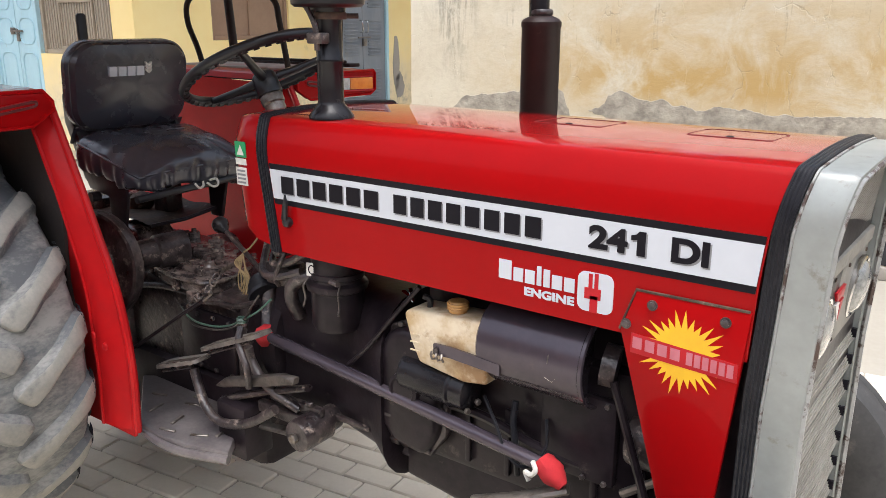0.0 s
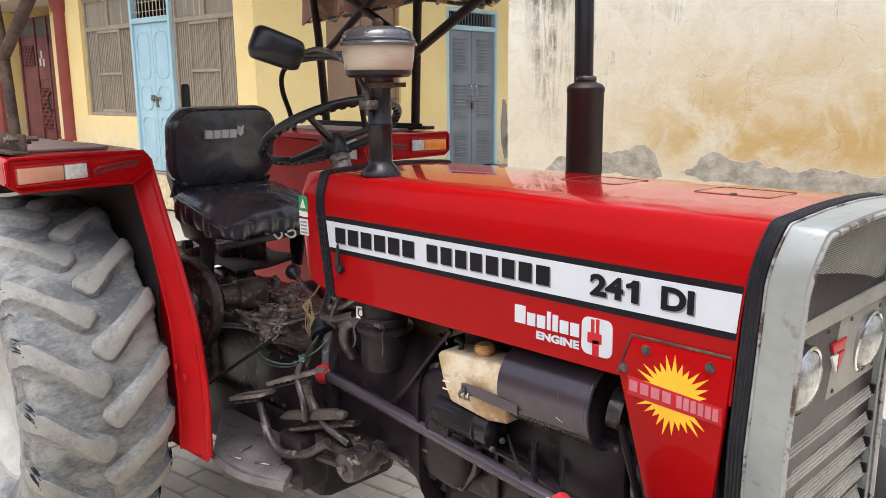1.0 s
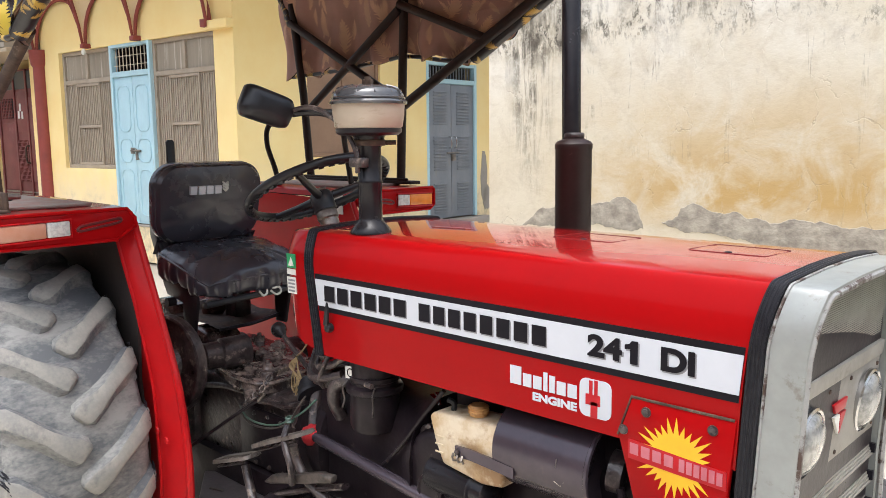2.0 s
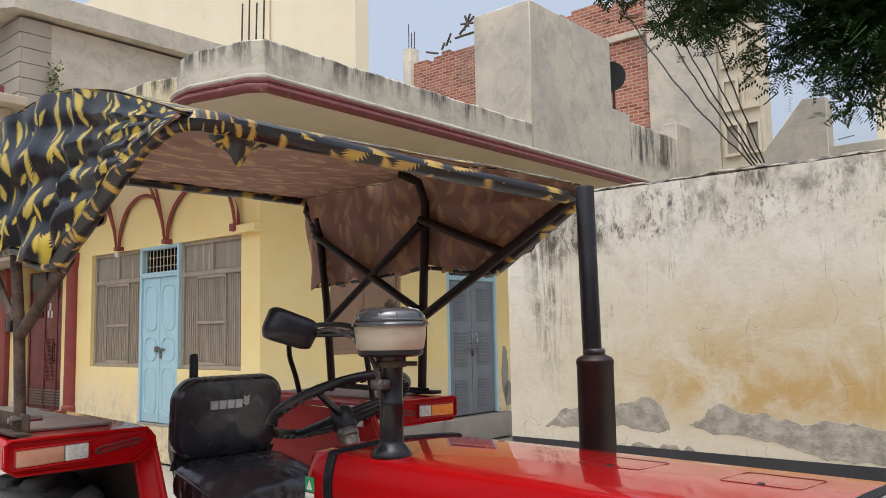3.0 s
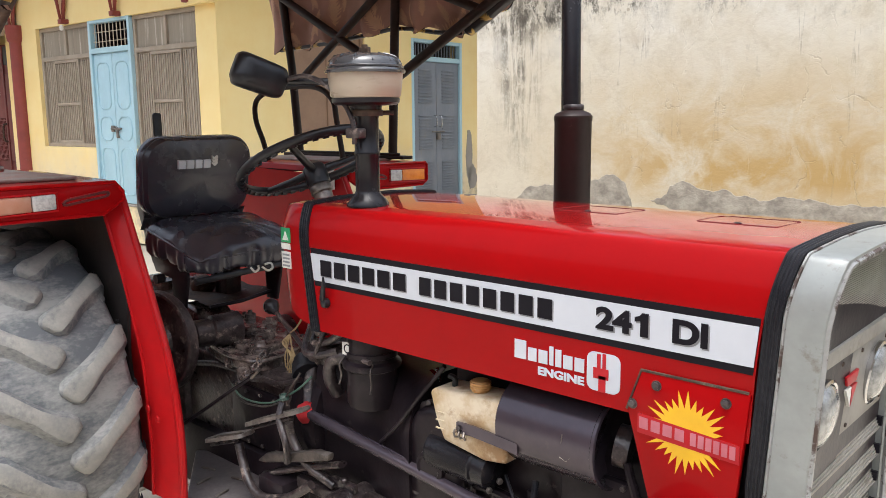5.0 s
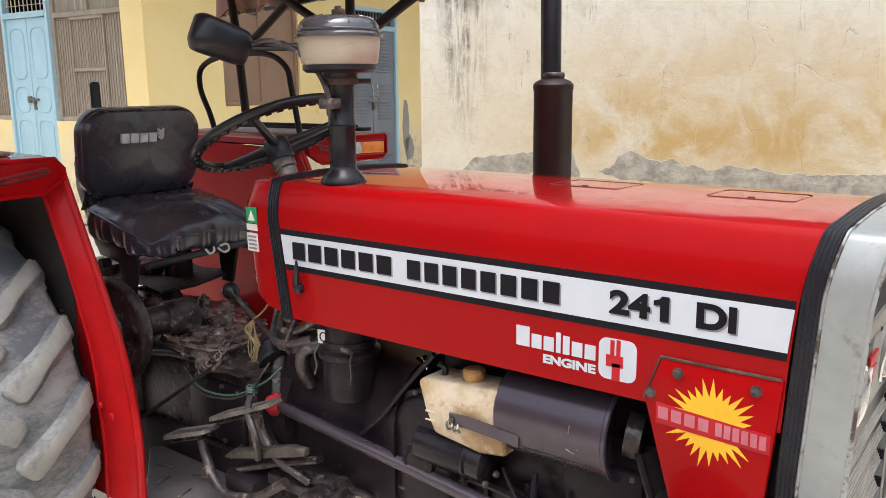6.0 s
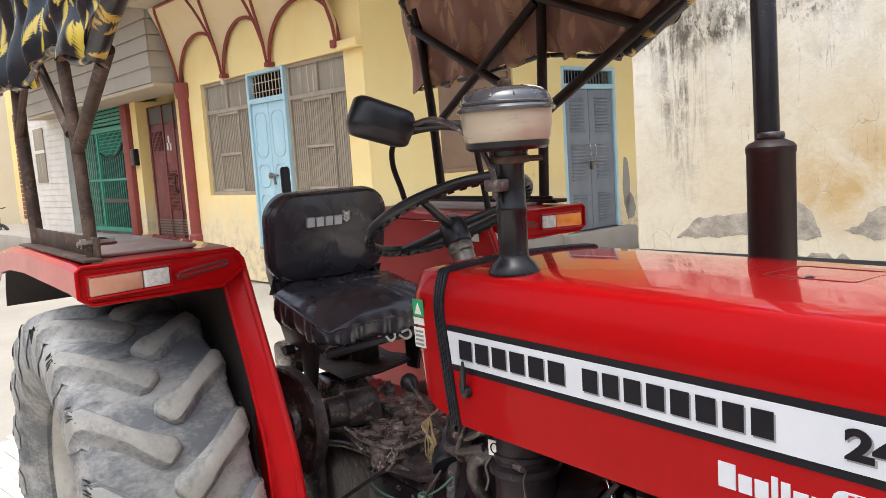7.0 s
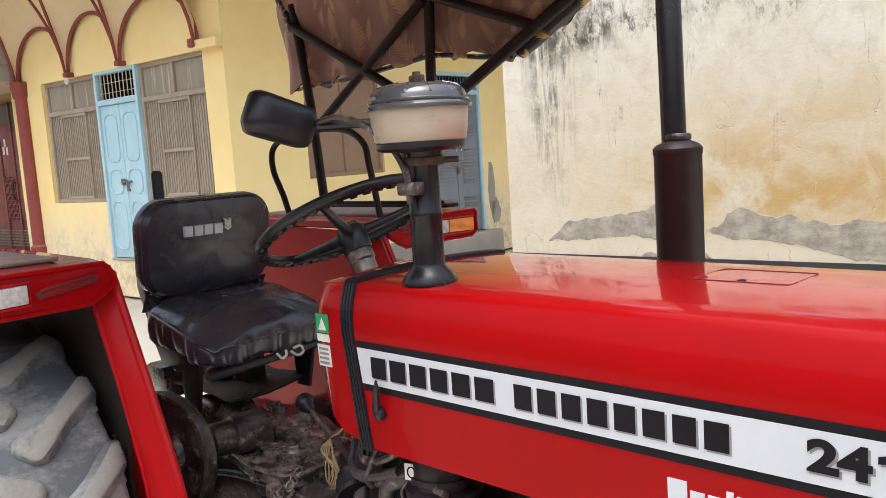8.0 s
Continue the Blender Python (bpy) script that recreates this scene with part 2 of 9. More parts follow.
WHITE = surface("white_decal", (0.55, 0.57, 0.605), (0.50, 0.52, 0.555), 4, (0.4, 0.7), (0.25, 0.35), grain=40, relief=0.0, spec=0.15)
BLACK = surface("black_decal", (0.009, 0.008, 0.011), (0.013, 0.012, 0.016), 4, (0.4, 0.7), (0.28, 0.4), relief=0.0, spec=0.10)
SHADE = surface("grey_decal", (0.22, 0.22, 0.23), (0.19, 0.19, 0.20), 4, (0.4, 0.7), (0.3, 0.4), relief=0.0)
GOLD = surface("yellow_decal", (0.78, 0.46, 0.02), (0.70, 0.39, 0.02), 16, (0.4, 0.7), (0.28, 0.4), relief=0.0, spec=0.3)
CRIMSON = surface("red_decal", (0.42, 0.010, 0.016), (0.36, 0.010, 0.014), 6, (0.4, 0.7), (0.28, 0.4), relief=0.0, spec=0.25)
PINKISH = surface("pink_outline_decal", (0.50, 0.17, 0.20), (0.42, 0.10, 0.12), 6, (0.4, 0.7), (0.3, 0.4), relief=0.0, spec=0.2)
GREEN_TAG = surface("green_sticker", (0.02, 0.28, 0.10), (0.03, 0.24, 0.10), 12, (0.4, 0.7), (0.4, 0.5), relief=0.0)
PAPER = surface("white_sticker", (0.70, 0.69, 0.64), (0.6, 0.58, 0.52), 30, (0.4, 0.7), (0.5, 0.6), relief=0.0)
REDCLOTH = surface("red_cloth", (0.50, 0.02, 0.025), (0.36, 0.012, 0.018), 18, (0.4, 0.7), (0.8, 0.9), grain=300, relief=0.3, depth=0.002)
TWINE = surface("jute_twine", (0.38, 0.28, 0.14), (0.26, 0.18, 0.09), 60, (0.4, 0.7), (0.8, 0.9), grain=300, relief=0.3, depth=0.001)
ROPE = surface("white_cord", (0.62, 0.60, 0.55), (0.5, 0.48, 0.42), 60, (0.4, 0.7), (0.8, 0.9), grain=300, relief=0.2, depth=0.001)
GREEN_WIRE = surface("green_wire", (0.06, 0.14, 0.10), (0.10, 0.12, 0.10), 30, (0.4, 0.7), (0.4, 0.5), relief=0.0)
TANK = surface("yellowed_plastic_tank", (0.48, 0.34, 0.18), (0.66, 0.57, 0.42), 8, (0.42, 0.58), (0.3, 0.45), grain=40, relief=0.05, depth=0.002, dirt=(0.30, 0.17, 0.07), dirt_cut=(0.50, 0.66), dirt_scale=12)
CAP = surface("amber_plastic_cap", (0.55, 0.30, 0.10), (0.45, 0.22, 0.07), 20, (0.4, 0.7), (0.35, 0.45), relief=0.05, depth=0.001)
BOWL = surface("milky_plastic_bowl", (0.47, 0.40, 0.31), (0.40, 0.33, 0.245), 6, (0.35, 0.7), (0.22, 0.35), grain=30, relief=0.03, depth=0.001, dirt=(0.28, 0.21, 0.14), dirt_cut=(0.58, 0.78), dirt_scale=5, stretch=(1, 1, 3))
LID = surface("smoked_plastic_lid", (0.045, 0.047, 0.052), (0.080, 0.080, 0.082), 7, (0.4, 0.7), (0.10, 0.18), grain=30, relief=0.02, depth=0.001, coat=0.6)
AMBER = surface("amber_lens", (0.75, 0.22, 0.02), (0.62, 0.16, 0.015), 40, (0.4, 0.7), (0.15, 0.25), relief=0.1, depth=0.001, coat=0.6)
FADED_LENS = surface("faded_orange_lens", (0.46, 0.20, 0.12), (0.50, 0.27, 0.19), 20, (0.4, 0.7), (0.3, 0.4), relief=0.1, depth=0.001, coat=0.2)
CLEAR_LENS = surface("clear_ribbed_lens", (0.55, 0.53, 0.50), (0.40, 0.38, 0.36), 90, (0.45, 0.6), (0.2, 0.3), relief=0.3, depth=0.002, coat=0.5)
CHROME = surface("chrome", (0.62, 0.62, 0.62), (0.5, 0.5, 0.5), 9, (0.4, 0.7), (0.08, 0.2), 1.0, relief=0.0)
RUSTY = surface("rusty_steel_post", (0.042, 0.026, 0.020), (0.105, 0.070, 0.050), 18, (0.42, 0.60), (0.5, 0.75), 0.1, grain=80, relief=0.4, depth=0.002, dirt=(0.22, 0.17, 0.13), dirt_cut=(0.59, 0.70), dirt_scale=26, spec=0.3)
POST_DARK = surface("dark_painted_bar", (0.016, 0.010, 0.008), (0.03, 0.018, 0.014), 12, (0.4, 0.7), (0.4, 0.55), grain=60, relief=0.1, depth=0.002, dirt=(0.08, 0.04, 0.03), dirt_cut=(0.64, 0.8), dirt_scale=12, spec=0.2)
FENDER_TOP = surface("dusty_fender_top", (0.24, 0.20, 0.17), (0.30, 0.10, 0.09), 6, (0.45, 0.75), (0.5, 0.7), grain=70, relief=0.1, depth=0.002, dirt=(0.30, 0.27, 0.23), dirt_cut=(0.5, 0.7), dirt_scale=9)
RIM = surface("dusty_wheel_rim", (0.42, 0.415, 0.385), (0.30, 0.285, 0.25), 7, (0.4, 0.7), (0.5, 0.65), 0.1, grain=60, relief=0.15, depth=0.003, dirt=(0.20, 0.165, 0.13), dirt_cut=(0.56, 0.72), dirt_scale=6)
LUG = surface("dusty_worn_lug", (0.300, 0.285, 0.250), (0.200, 0.200, 0.190), 10, (0.4, 0.65), (0.75, 0.9), grain=120, relief=0.6, depth=0.003, dirt=(0.135, 0.137, 0.140), dirt_cut=(0.52, 0.70), dirt_scale=12)
TYRE = surface("dusty_tyre_rubber", (0.105, 0.112, 0.118), (0.27, 0.268, 0.252), 9, (0.42, 0.58), (0.65, 0.85), grain=110, relief=0.7, depth=0.005, dirt=(0.055, 0.06, 0.068), dirt_cut=(0.54, 0.68), dirt_scale=7, stretch=(1, 0.5, 1))

# buildings
MAROON = surface("maroon_trim_paint", (0.25, 0.046, 0.034), (0.19, 0.038, 0.030), 6, (0.4, 0.7), (0.5, 0.65), grain=60, relief=0.15, depth=0.003, dirt=(0.33, 0.16, 0.12), dirt_cut=(0.62, 0.78), dirt_scale=8)
REDDOOR = surface("dull_red_door_paint", (0.17, 0.038, 0.033), (0.12, 0.030, 0.027), 4, (0.4, 0.7), (0.45, 0.6), grain=50, relief=0.1, depth=0.003, dirt=(0.26, 0.13, 0.10), dirt_cut=(0.62, 0.8), dirt_scale=6)
BLUE = surface("pale_blue_door_paint", (0.42, 0.62, 0.69), (0.37, 0.56, 0.63), 5, (0.4, 0.7), (0.45, 0.6), grain=40, relief=0.1, depth=0.003, dirt=(0.36, 0.34, 0.28), dirt_cut=(0.62, 0.8), dirt_scale=7, stretch=(1, 1, 0.4))
GREYDOOR = surface("grey_door_paint", (0.19, 0.21, 0.24), (0.25, 0.265, 0.29), 6, (0.4, 0.7), (0.4, 0.6), 0.1, grain=50, relief=0.12, depth=0.003, dirt=(0.28, 0.26, 0.23), dirt_cut=(0.58, 0.78), dirt_scale=7, stretch=(1, 1, 0.3))
GREENGATE = surface("green_gate_paint", (0.035, 0.25, 0.165), (0.045, 0.30, 0.21), 5, (0.4, 0.7), (0.4, 0.55), relief=0.05, depth=0.002, dirt=(0.12, 0.20, 0.14), dirt_cut=(0.64, 0.8), dirt_scale=7)
SCREEN = surface("dusty_window_mesh", (0.31, 0.27, 0.21), (0.22, 0.185, 0.14), 5, (0.4, 0.7), (0.7, 0.85), grain=220, relief=0.4, depth=0.003, dirt=(0.50, 0.45, 0.37), dirt_cut=(0.56, 0.66), dirt_scale=26, stretch=(1, 1, 0.035))
WINWOOD = surface("taupe_window_frame", (0.37, 0.31, 0.24), (0.29, 0.24, 0.18), 7, (0.4, 0.7), (0.5, 0.65), grain=60, relief=0.15, depth=0.002)
BROWNSHUT = surface("brown_window_shutter", (0.30, 0.19, 0.12), (0.25, 0.155, 0.10), 4, (0.4, 0.7), (0.6, 0.75), grain=60, relief=0.1, depth=0.002, dirt=(0.36, 0.26, 0.18), dirt_cut=(0.6, 0.8), dirt_scale=5)
ARCHPALE = surface("pale_arch_plaster", (0.74, 0.60, 0.37), (0.68, 0.53, 0.31), 1.6, (0.4, 0.7), (0.75, 0.85), grain=40, relief=0.1, depth=0.003, dirt=(0.50, 0.38, 0.22), dirt_cut=(0.62, 0.8), dirt_scale=4)
# near-black colour standing in for the shade inside rooms and porches
ROOM_SHADE = surface("room_shade_black", (0.02, 0.02, 0.02), (0.03, 0.028, 0.026), 4, (0.4, 0.7), (0.8, 0.9), relief=0.0)
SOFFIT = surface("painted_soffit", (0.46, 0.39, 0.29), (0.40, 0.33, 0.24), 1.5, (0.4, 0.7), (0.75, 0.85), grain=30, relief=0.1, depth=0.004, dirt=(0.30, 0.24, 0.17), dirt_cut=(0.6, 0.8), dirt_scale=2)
CREAM = surface("cream_wall_paint", (0.76, 0.68, 0.50), (0.72, 0.63, 0.45), 0.6, (0.4, 0.7), (0.8, 0.9), grain=20, relief=0.1, depth=0.004, dirt=(0.60, 0.52, 0.38), dirt_cut=(0.62, 0.8), dirt_scale=1.2)
CLAD = surface("grey_cladding", (0.37, 0.33, 0.27), (0.33, 0.29, 0.24), 2, (0.4, 0.7), (0.7, 0.8), grain=40, relief=0.1, depth=0.003, dirt=(0.26, 0.22, 0.17), dirt_cut=(0.62, 0.8), dirt_scale=4, stretch=(1, 1, 0.4))
TILEWHITE = surface("white_wall_tile", (0.72, 0.70, 0.66), (0.58, 0.54, 0.48), 3, (0.4, 0.7), (0.3, 0.45), relief=0.05, depth=0.002, dirt=(0.45, 0.38, 0.28), dirt_cut=(0.62, 0.8), dirt_scale=5)
PANEL = surface("cream_panel_paint", (0.60, 0.53, 0.40), (0.54, 0.47, 0.35), 3, (0.4, 0.7), (0.7, 0.8), relief=0.1, depth=0.003, dirt=(0.36, 0.31, 0.24), dirt_cut=(0.6, 0.8), dirt_scale=3)
PAVER = surface("cream_paving_block", (0.66, 0.60, 0.49), (0.57, 0.515, 0.415), 5, (0.35, 0.7), (0.8, 0.9), grain=70, relief=0.3, depth=0.003, dirt=(0.50, 0.44, 0.36), dirt_cut=(0.58, 0.8), dirt_scale=4)
YARD = surface("dusty_concrete_yard", (0.37, 0.34, 0.285), (0.31, 0.285, 0.235), 0.9, (0.38, 0.68), (0.85, 0.92), grain=30, relief=0.25, depth=0.006, dirt=(0.33, 0.295, 0.24), dirt_cut=(0.58, 0.8), dirt_scale=1.6)
BARE = surface("rough_bare_cement", (0.225, 0.20, 0.165), (0.40, 0.36, 0.29), 9, (0.38, 0.62), (0.85, 0.95), grain=28, relief=0.9, depth=0.02, dirt=(0.16, 0.14, 0.115), dirt_cut=(0.58, 0.74), dirt_scale=7, spec=0.2)
PLINTH = surface("grey_cement", (0.33, 0.30, 0.26), (0.26, 0.235, 0.20), 2.5, (0.4, 0.7), (0.8, 0.9), grain=40, relief=0.3, depth=0.005, dirt=(0.17, 0.15, 0.12), dirt_cut=(0.6, 0.8), dirt_scale=3)
DADO = surface("black_painted_dado", (0.020, 0.020, 0.023), (0.035, 0.033, 0.034), 2.5, (0.4, 0.7), (0.6, 0.8), grain=30, relief=0.3, depth=0.004, dirt=(0.35, 0.32, 0.28), dirt_cut=(0.64, 0.74), dirt_scale=3.5)
LEAF = surface("dark_green_leaf", (0.018, 0.045, 0.012), (0.036, 0.072, 0.020), 5, (0.4, 0.7), (0.55, 0.7), relief=0.0, spec=0.15)
BARK = surface("grey_brown_bark", (0.10, 0.075, 0.055), (0.07, 0.052, 0.04), 12, (0.4, 0.7), (0.8, 0.9), grain=40, relief=0.5, depth=0.01)
CABLE = surface("black_cable", (0.012, 0.012, 0.013), (0.02, 0.02, 0.02), 12, (0.4, 0.7), (0.5, 0.6), relief=0.0)


def height_of(n, l, co):
    s = n.new("ShaderNodeSeparateXYZ")
    l.new(co, s.inputs[0])
    return s.outputs[0], s.outputs[2]


def yellow_paint():
    """Yellow limewash: uneven, with pale washed-out patches and grey splashes on its lowest metre."""
    m, n, l, p = nodes_of("yellow_wall_paint")
    co = coords(n, l)
    x, z = height_of(n, l, co)
    fine = noise_of(n, l, co, 40, 3)
    col = mixed(n, l, ramp(n, l, noise_of(n, l, co, 1.2, 6, 0.6), 0.38, 0.66), (0.87, 0.70, 0.33), (0.84, 0.63, 0.26))
    blot = noise_of(n, l, co, 2.6, 9, 0.7)
    low = calc(n, l, "ADD", z, calc(n, l, "MULTIPLY", blot, -1.1))
    col = mixed(n, l, calc(n, l, "MULTIPLY", ramp(n, l, low, 0.75, 0.15), 0.65), col, (0.70, 0.60, 0.42))
    splash = calc(n, l, "MULTIPLY", ramp(n, l, low, 0.35, -0.15), ramp(n, l, noise_of(n, l, co, 7, 10, 0.75), 0.46, 0.60))
    col = mixed(n, l, calc(n, l, "MULTIPLY", splash, 0.7), col, (0.36, 0.32, 0.25))
    col = mixed(n, l, ramp(n, l, noise_of(n, l, co, 2.4, 8, 0.7, 0.4), 0.66, 0.82), col, (0.52, 0.42, 0.22))
    l.new(col, p.inputs["Base Color"])
    p.inputs["Roughness"].default_value = 0.8
    bump(n, l, p, fine, 0.12, 0.004)
    return m


YELLOW = yellow_paint()


def stained_wall():
    """Cream plaster with mould runs under the coping, ochre damp, and fine cracks."""
    m, n, l, p = nodes_of("stained_cream_plaster")
    co = coords(n, l)
    x, z = height_of(n, l, co)
    broad = noise_of(n, l, co, 0.9, 6)
    fine = noise_of(n, l, co, 26, 4)
    blot = noise_of(n, l, co, 2.2, 9, 0.68, 0.6)
    col = mixed(n, l, ramp(n, l, broad, 0.35, 0.7), (0.54, 0.475, 0.355), (0.60, 0.55, 0.43))
    pale = calc(n, l, "MULTIPLY", ramp(n, l, z, 1.5, 2.2), ramp(n, l, noise_of(n, l, co, 1.3, 7, 0.65), 0.36, 0.62))
    col = mixed(n, l, pale, col, (0.65, 0.62, 0.54))
    # fine soiling all over
    soil = calc(n, l, "MULTIPLY", ramp(n, l, noise_of(n, l, co, 4.5, 12, 0.8, 0.5), 0.48, 0.66), 0.55)
    col = mixed(n, l, soil, col, (0.42, 0.36, 0.26))
    # ochre damp, in clouds between knee and chest height
    band = calc(n, l, "MULTIPLY", ramp(n, l, z, 0.80, 1.1), ramp(n, l, z, 2.05, 1.20))
    band = calc(n, l, "MULTIPLY", band, ramp(n, l, x, 3.9, 5.3))
    ochre = calc(n, l, "MULTIPLY", band, ramp(n, l, blot, 0.36, 0.56))
    col = mixed(n, l, calc(n, l, "MULTIPLY", ochre, 0.9), col, (0.42, 0.27, 0.085))
    # mould runs
    run = n.new("ShaderNodeMapping")
    run.inputs["Scale"].default_value = (3.4, 1, 0.75)
    l.new(co, run.inputs[0])
    streak = noise_of(n, l, run.outputs[0], 1.5, 9, 0.72, 0.25)
    patchy = noise_of(n, l, co, 1.1, 3)
    mould = calc(n, l, "MULTIPLY", ramp(n, l, streak, 0.44, 0.53), ramp(n, l, calc(n, l, "ADD", z, calc(n, l, "MULTIPLY", patchy, 2.2)), 3.25, 3.65))
    speck = ramp(n, l, noise_of(n, l, co, 7, 12, 0.85), 0.41, 0.50)
    clump = ramp(n, l, noise_of(n, l, co, 1.5, 4, 0.6), 0.44, 0.58)
    col = mixed(n, l, calc(n, l, "MULTIPLY", calc(n, l, "MULTIPLY", mould, calc(n, l, "MULTIPLY", speck, clump)), 0.9), col, (0.075, 0.065, 0.048))
    # a belt of dark spots a hand below the coping
    belt = calc(n, l, "MULTIPLY", ramp(n, l, calc(n, l, "ADD", z, calc(n, l, "MULTIPLY", patchy, 0.5)), 2.45, 2.62), ramp(n, l, calc(n, l, "ADD", z, calc(n, l, "MULTIPLY", patchy, 0.3)), 2.92, 2.78))
    spot = n.new("ShaderNodeMapping")
    spot.inputs["Scale"].default_value = (1.5, 1, 0.8)
    l.new(co, spot.inputs[0])
    spots = calc(n, l, "MULTIPLY", ramp(n, l, noise_of(n, l, spot.outputs[0], 11, 12, 0.82), 0.50, 0.56), ramp(n, l, noise_of(n, l, co, 2.3, 5, 0.65), 0.42, 0.58))
    col = mixed(n, l, calc(n, l, "MULTIPLY", calc(n, l, "MULTIPLY", belt, spots), 0.9), col, (0.060, 0.052, 0.040))
    # one wide run of mould near the free end
    dx = calc(n, l, "ABSOLUTE", calc(n, l, "SUBTRACT", x, 3.95))
    wide = calc(n, l, "MULTIPLY", ramp(n, l, dx, 0.26, 0.06), ramp(n, l, calc(n, l, "ADD", z, calc(n, l, "MULTIPLY", streak, 1.2)), 1.75, 2.5))
    run4 = n.new("ShaderNodeMapping")
    run4.inputs["Scale"].default_value = (11, 1, 0.9)
    l.new(co, run4.inputs[0])
    hair = calc(n, l, "MULTIPLY", ramp(n, l, noise_of(n, l, run4.outputs[0], 1.5, 10, 0.75, 0.2), 0.45, 0.56), ramp(n, l, noise_of(n, l, co, 9, 12, 0.85), 0.40, 0.52))
    col = mixed(n, l, calc(n, l, "MULTIPLY", calc(n, l, "MULTIPLY", wide, hair), 0.85), col, (0.085, 0.072, 0.055))
    # cracks
    run2 = n.new("ShaderNodeMapping")
    run2.inputs["Scale"].default_value = (2.2, 1, 0.55)
    l.new(co, run2.inputs[0])
    vor = n.new("ShaderNodeTexVoronoi")
    vor.feature = "DISTANCE_TO_EDGE"
    vor.inputs["Scale"].default_value = 1.7
    warp = n.new("ShaderNodeVectorMath")
    nz = n.new("ShaderNodeTexNoise")
    nz.inputs["Scale"].default_value, nz.inputs["Detail"].default_value = 5.0, 8
    l.new(co, nz.inputs["Vector"])
    soft = n.new("ShaderNodeVectorMath")
    soft.operation = "SCALE"
    soft.inputs["Scale"].default_value = 0.30
    l.new(nz.outputs["Color"], soft.inputs[0])
    l.new(run2.outputs[0], warp.inputs[0])
    l.new(soft.outputs[0], warp.inputs[1])
    l.new(warp.outputs[0], vor.inputs["Vector"])
    crack = calc(n, l, "MULTIPLY", ramp(n, l, vor.outputs["Distance"], 0.010, 0.002), ramp(n, l, noise_of(n, l, co, 2.2, 6, 0.7), 0.50, 0.56))
    col = mixed(n, l, calc(n, l, "MULTIPLY", crack, 0.30), col, (0.20, 0.165, 0.12))
    # thin upright runs and small pits
    run3 = n.new("ShaderNodeMapping")
    run3.inputs["Scale"].default_value = (2.6, 1, 0.16)
    l.new(co, run3.inputs[0])
    thin = calc(n, l, "ABSOLUTE", calc(n, l, "SUBTRACT", noise_of(n, l, run3.outputs[0], 1.3, 5, 0.6, 0.3), 0.5))
    thin = calc(n, l, "MULTIPLY", ramp(n, l, thin, 0.014, 0.001), calc(n, l, "MULTIPLY", ramp(n, l, noise_of(n, l, co, 2.6, 6, 0.7), 0.50, 0.62), ramp(n, l, noise_of(n, l, co, 12, 8, 0.8), 0.42, 0.56)))
    thin = calc(n, l, "MULTIPLY", thin, ramp(n, l, z, 1.25, 1.7))
    col = mixed(n, l, calc(n, l, "MULTIPLY", thin, 0.75), col, (0.13, 0.115, 0.085))
    pit = n.new("ShaderNodeTexVoronoi")
    pit.inputs["Scale"].default_value = 5.5
    l.new(co, pit.inputs["Vector"])
    psize = n.new("ShaderNodeSeparateXYZ")
    l.new(pit.outputs["Color"], psize.inputs[0])
    pits = ramp(n, l, calc(n, l, "SUBTRACT", pit.outputs["Distance"], calc(n, l, "MULTIPLY", calc(n, l, "SUBTRACT", psize.outputs[0], 0.55), 0.16)), 0.012, 0.0)
    col = mixed(n, l, calc(n, l, "MULTIPLY", pits, 0.55), col, (0.25, 0.205, 0.14))
    l.new(col, p.inputs["Base Color"])
    p.inputs["Roughness"].default_value = 0.9
    h = calc(n, l, "SUBTRACT", calc(n, l, "ADD", calc(n, l, "MULTIPLY", fine, 0.35), calc(n, l, "MULTIPLY", blot, 0.25)), calc(n, l, "MULTIPLY", crack, 0.4))
    bump(n, l, p, h, 0.6, 0.012)
    return m


def weathered_concrete(name, a, b, mould=0.6, top=4.0):
    m, n, l, p = nodes_of(name)
    co = coords(n, l)
    x, z = height_of(n, l, co)
    broad, fine = noise_of(n, l, co, 0.9, 7, 0.65), noise_of(n, l, co, 30, 4)
    col = mixed(n, l, ramp(n, l, broad, 0.35, 0.68), a, b)
    run = n.new("ShaderNodeMapping")
    run.inputs["Scale"].default_value = (4, 4, 0.5)
    l.new(co, run.inputs[0])
    streak = noise_of(n, l, run.outputs[0], 1.4, 9, 0.75)
    blotch = ramp(n, l, noise_of(n, l, co, 3.2, 10, 0.78, 0.4), 0.47, 0.60)
    col = mixed(n, l, calc(n, l, "MULTIPLY", blotch, 0.45 * min(1.0, mould + 0.35)), col, (0.24, 0.215, 0.17))
    near_top = ramp(n, l, calc(n, l, "ADD", z, calc(n, l, "MULTIPLY", noise_of(n, l, co, 2.0, 4), 0.5)), top - 0.02, top + 0.22)
    col = mixed(n, l, calc(n, l, "MULTIPLY", calc(n, l, "MULTIPLY", ramp(n, l, streak, 0.46, 0.56), near_top), mould), col, (0.055, 0.05, 0.04))
    l.new(col, p.inputs["Base Color"])
    p.inputs["Roughness"].default_value = 0.9
    bump(n, l, p, calc(n, l, "ADD", calc(n, l, "MULTIPLY", fine, 0.5), broad), 0.4, 0.01)
    return m


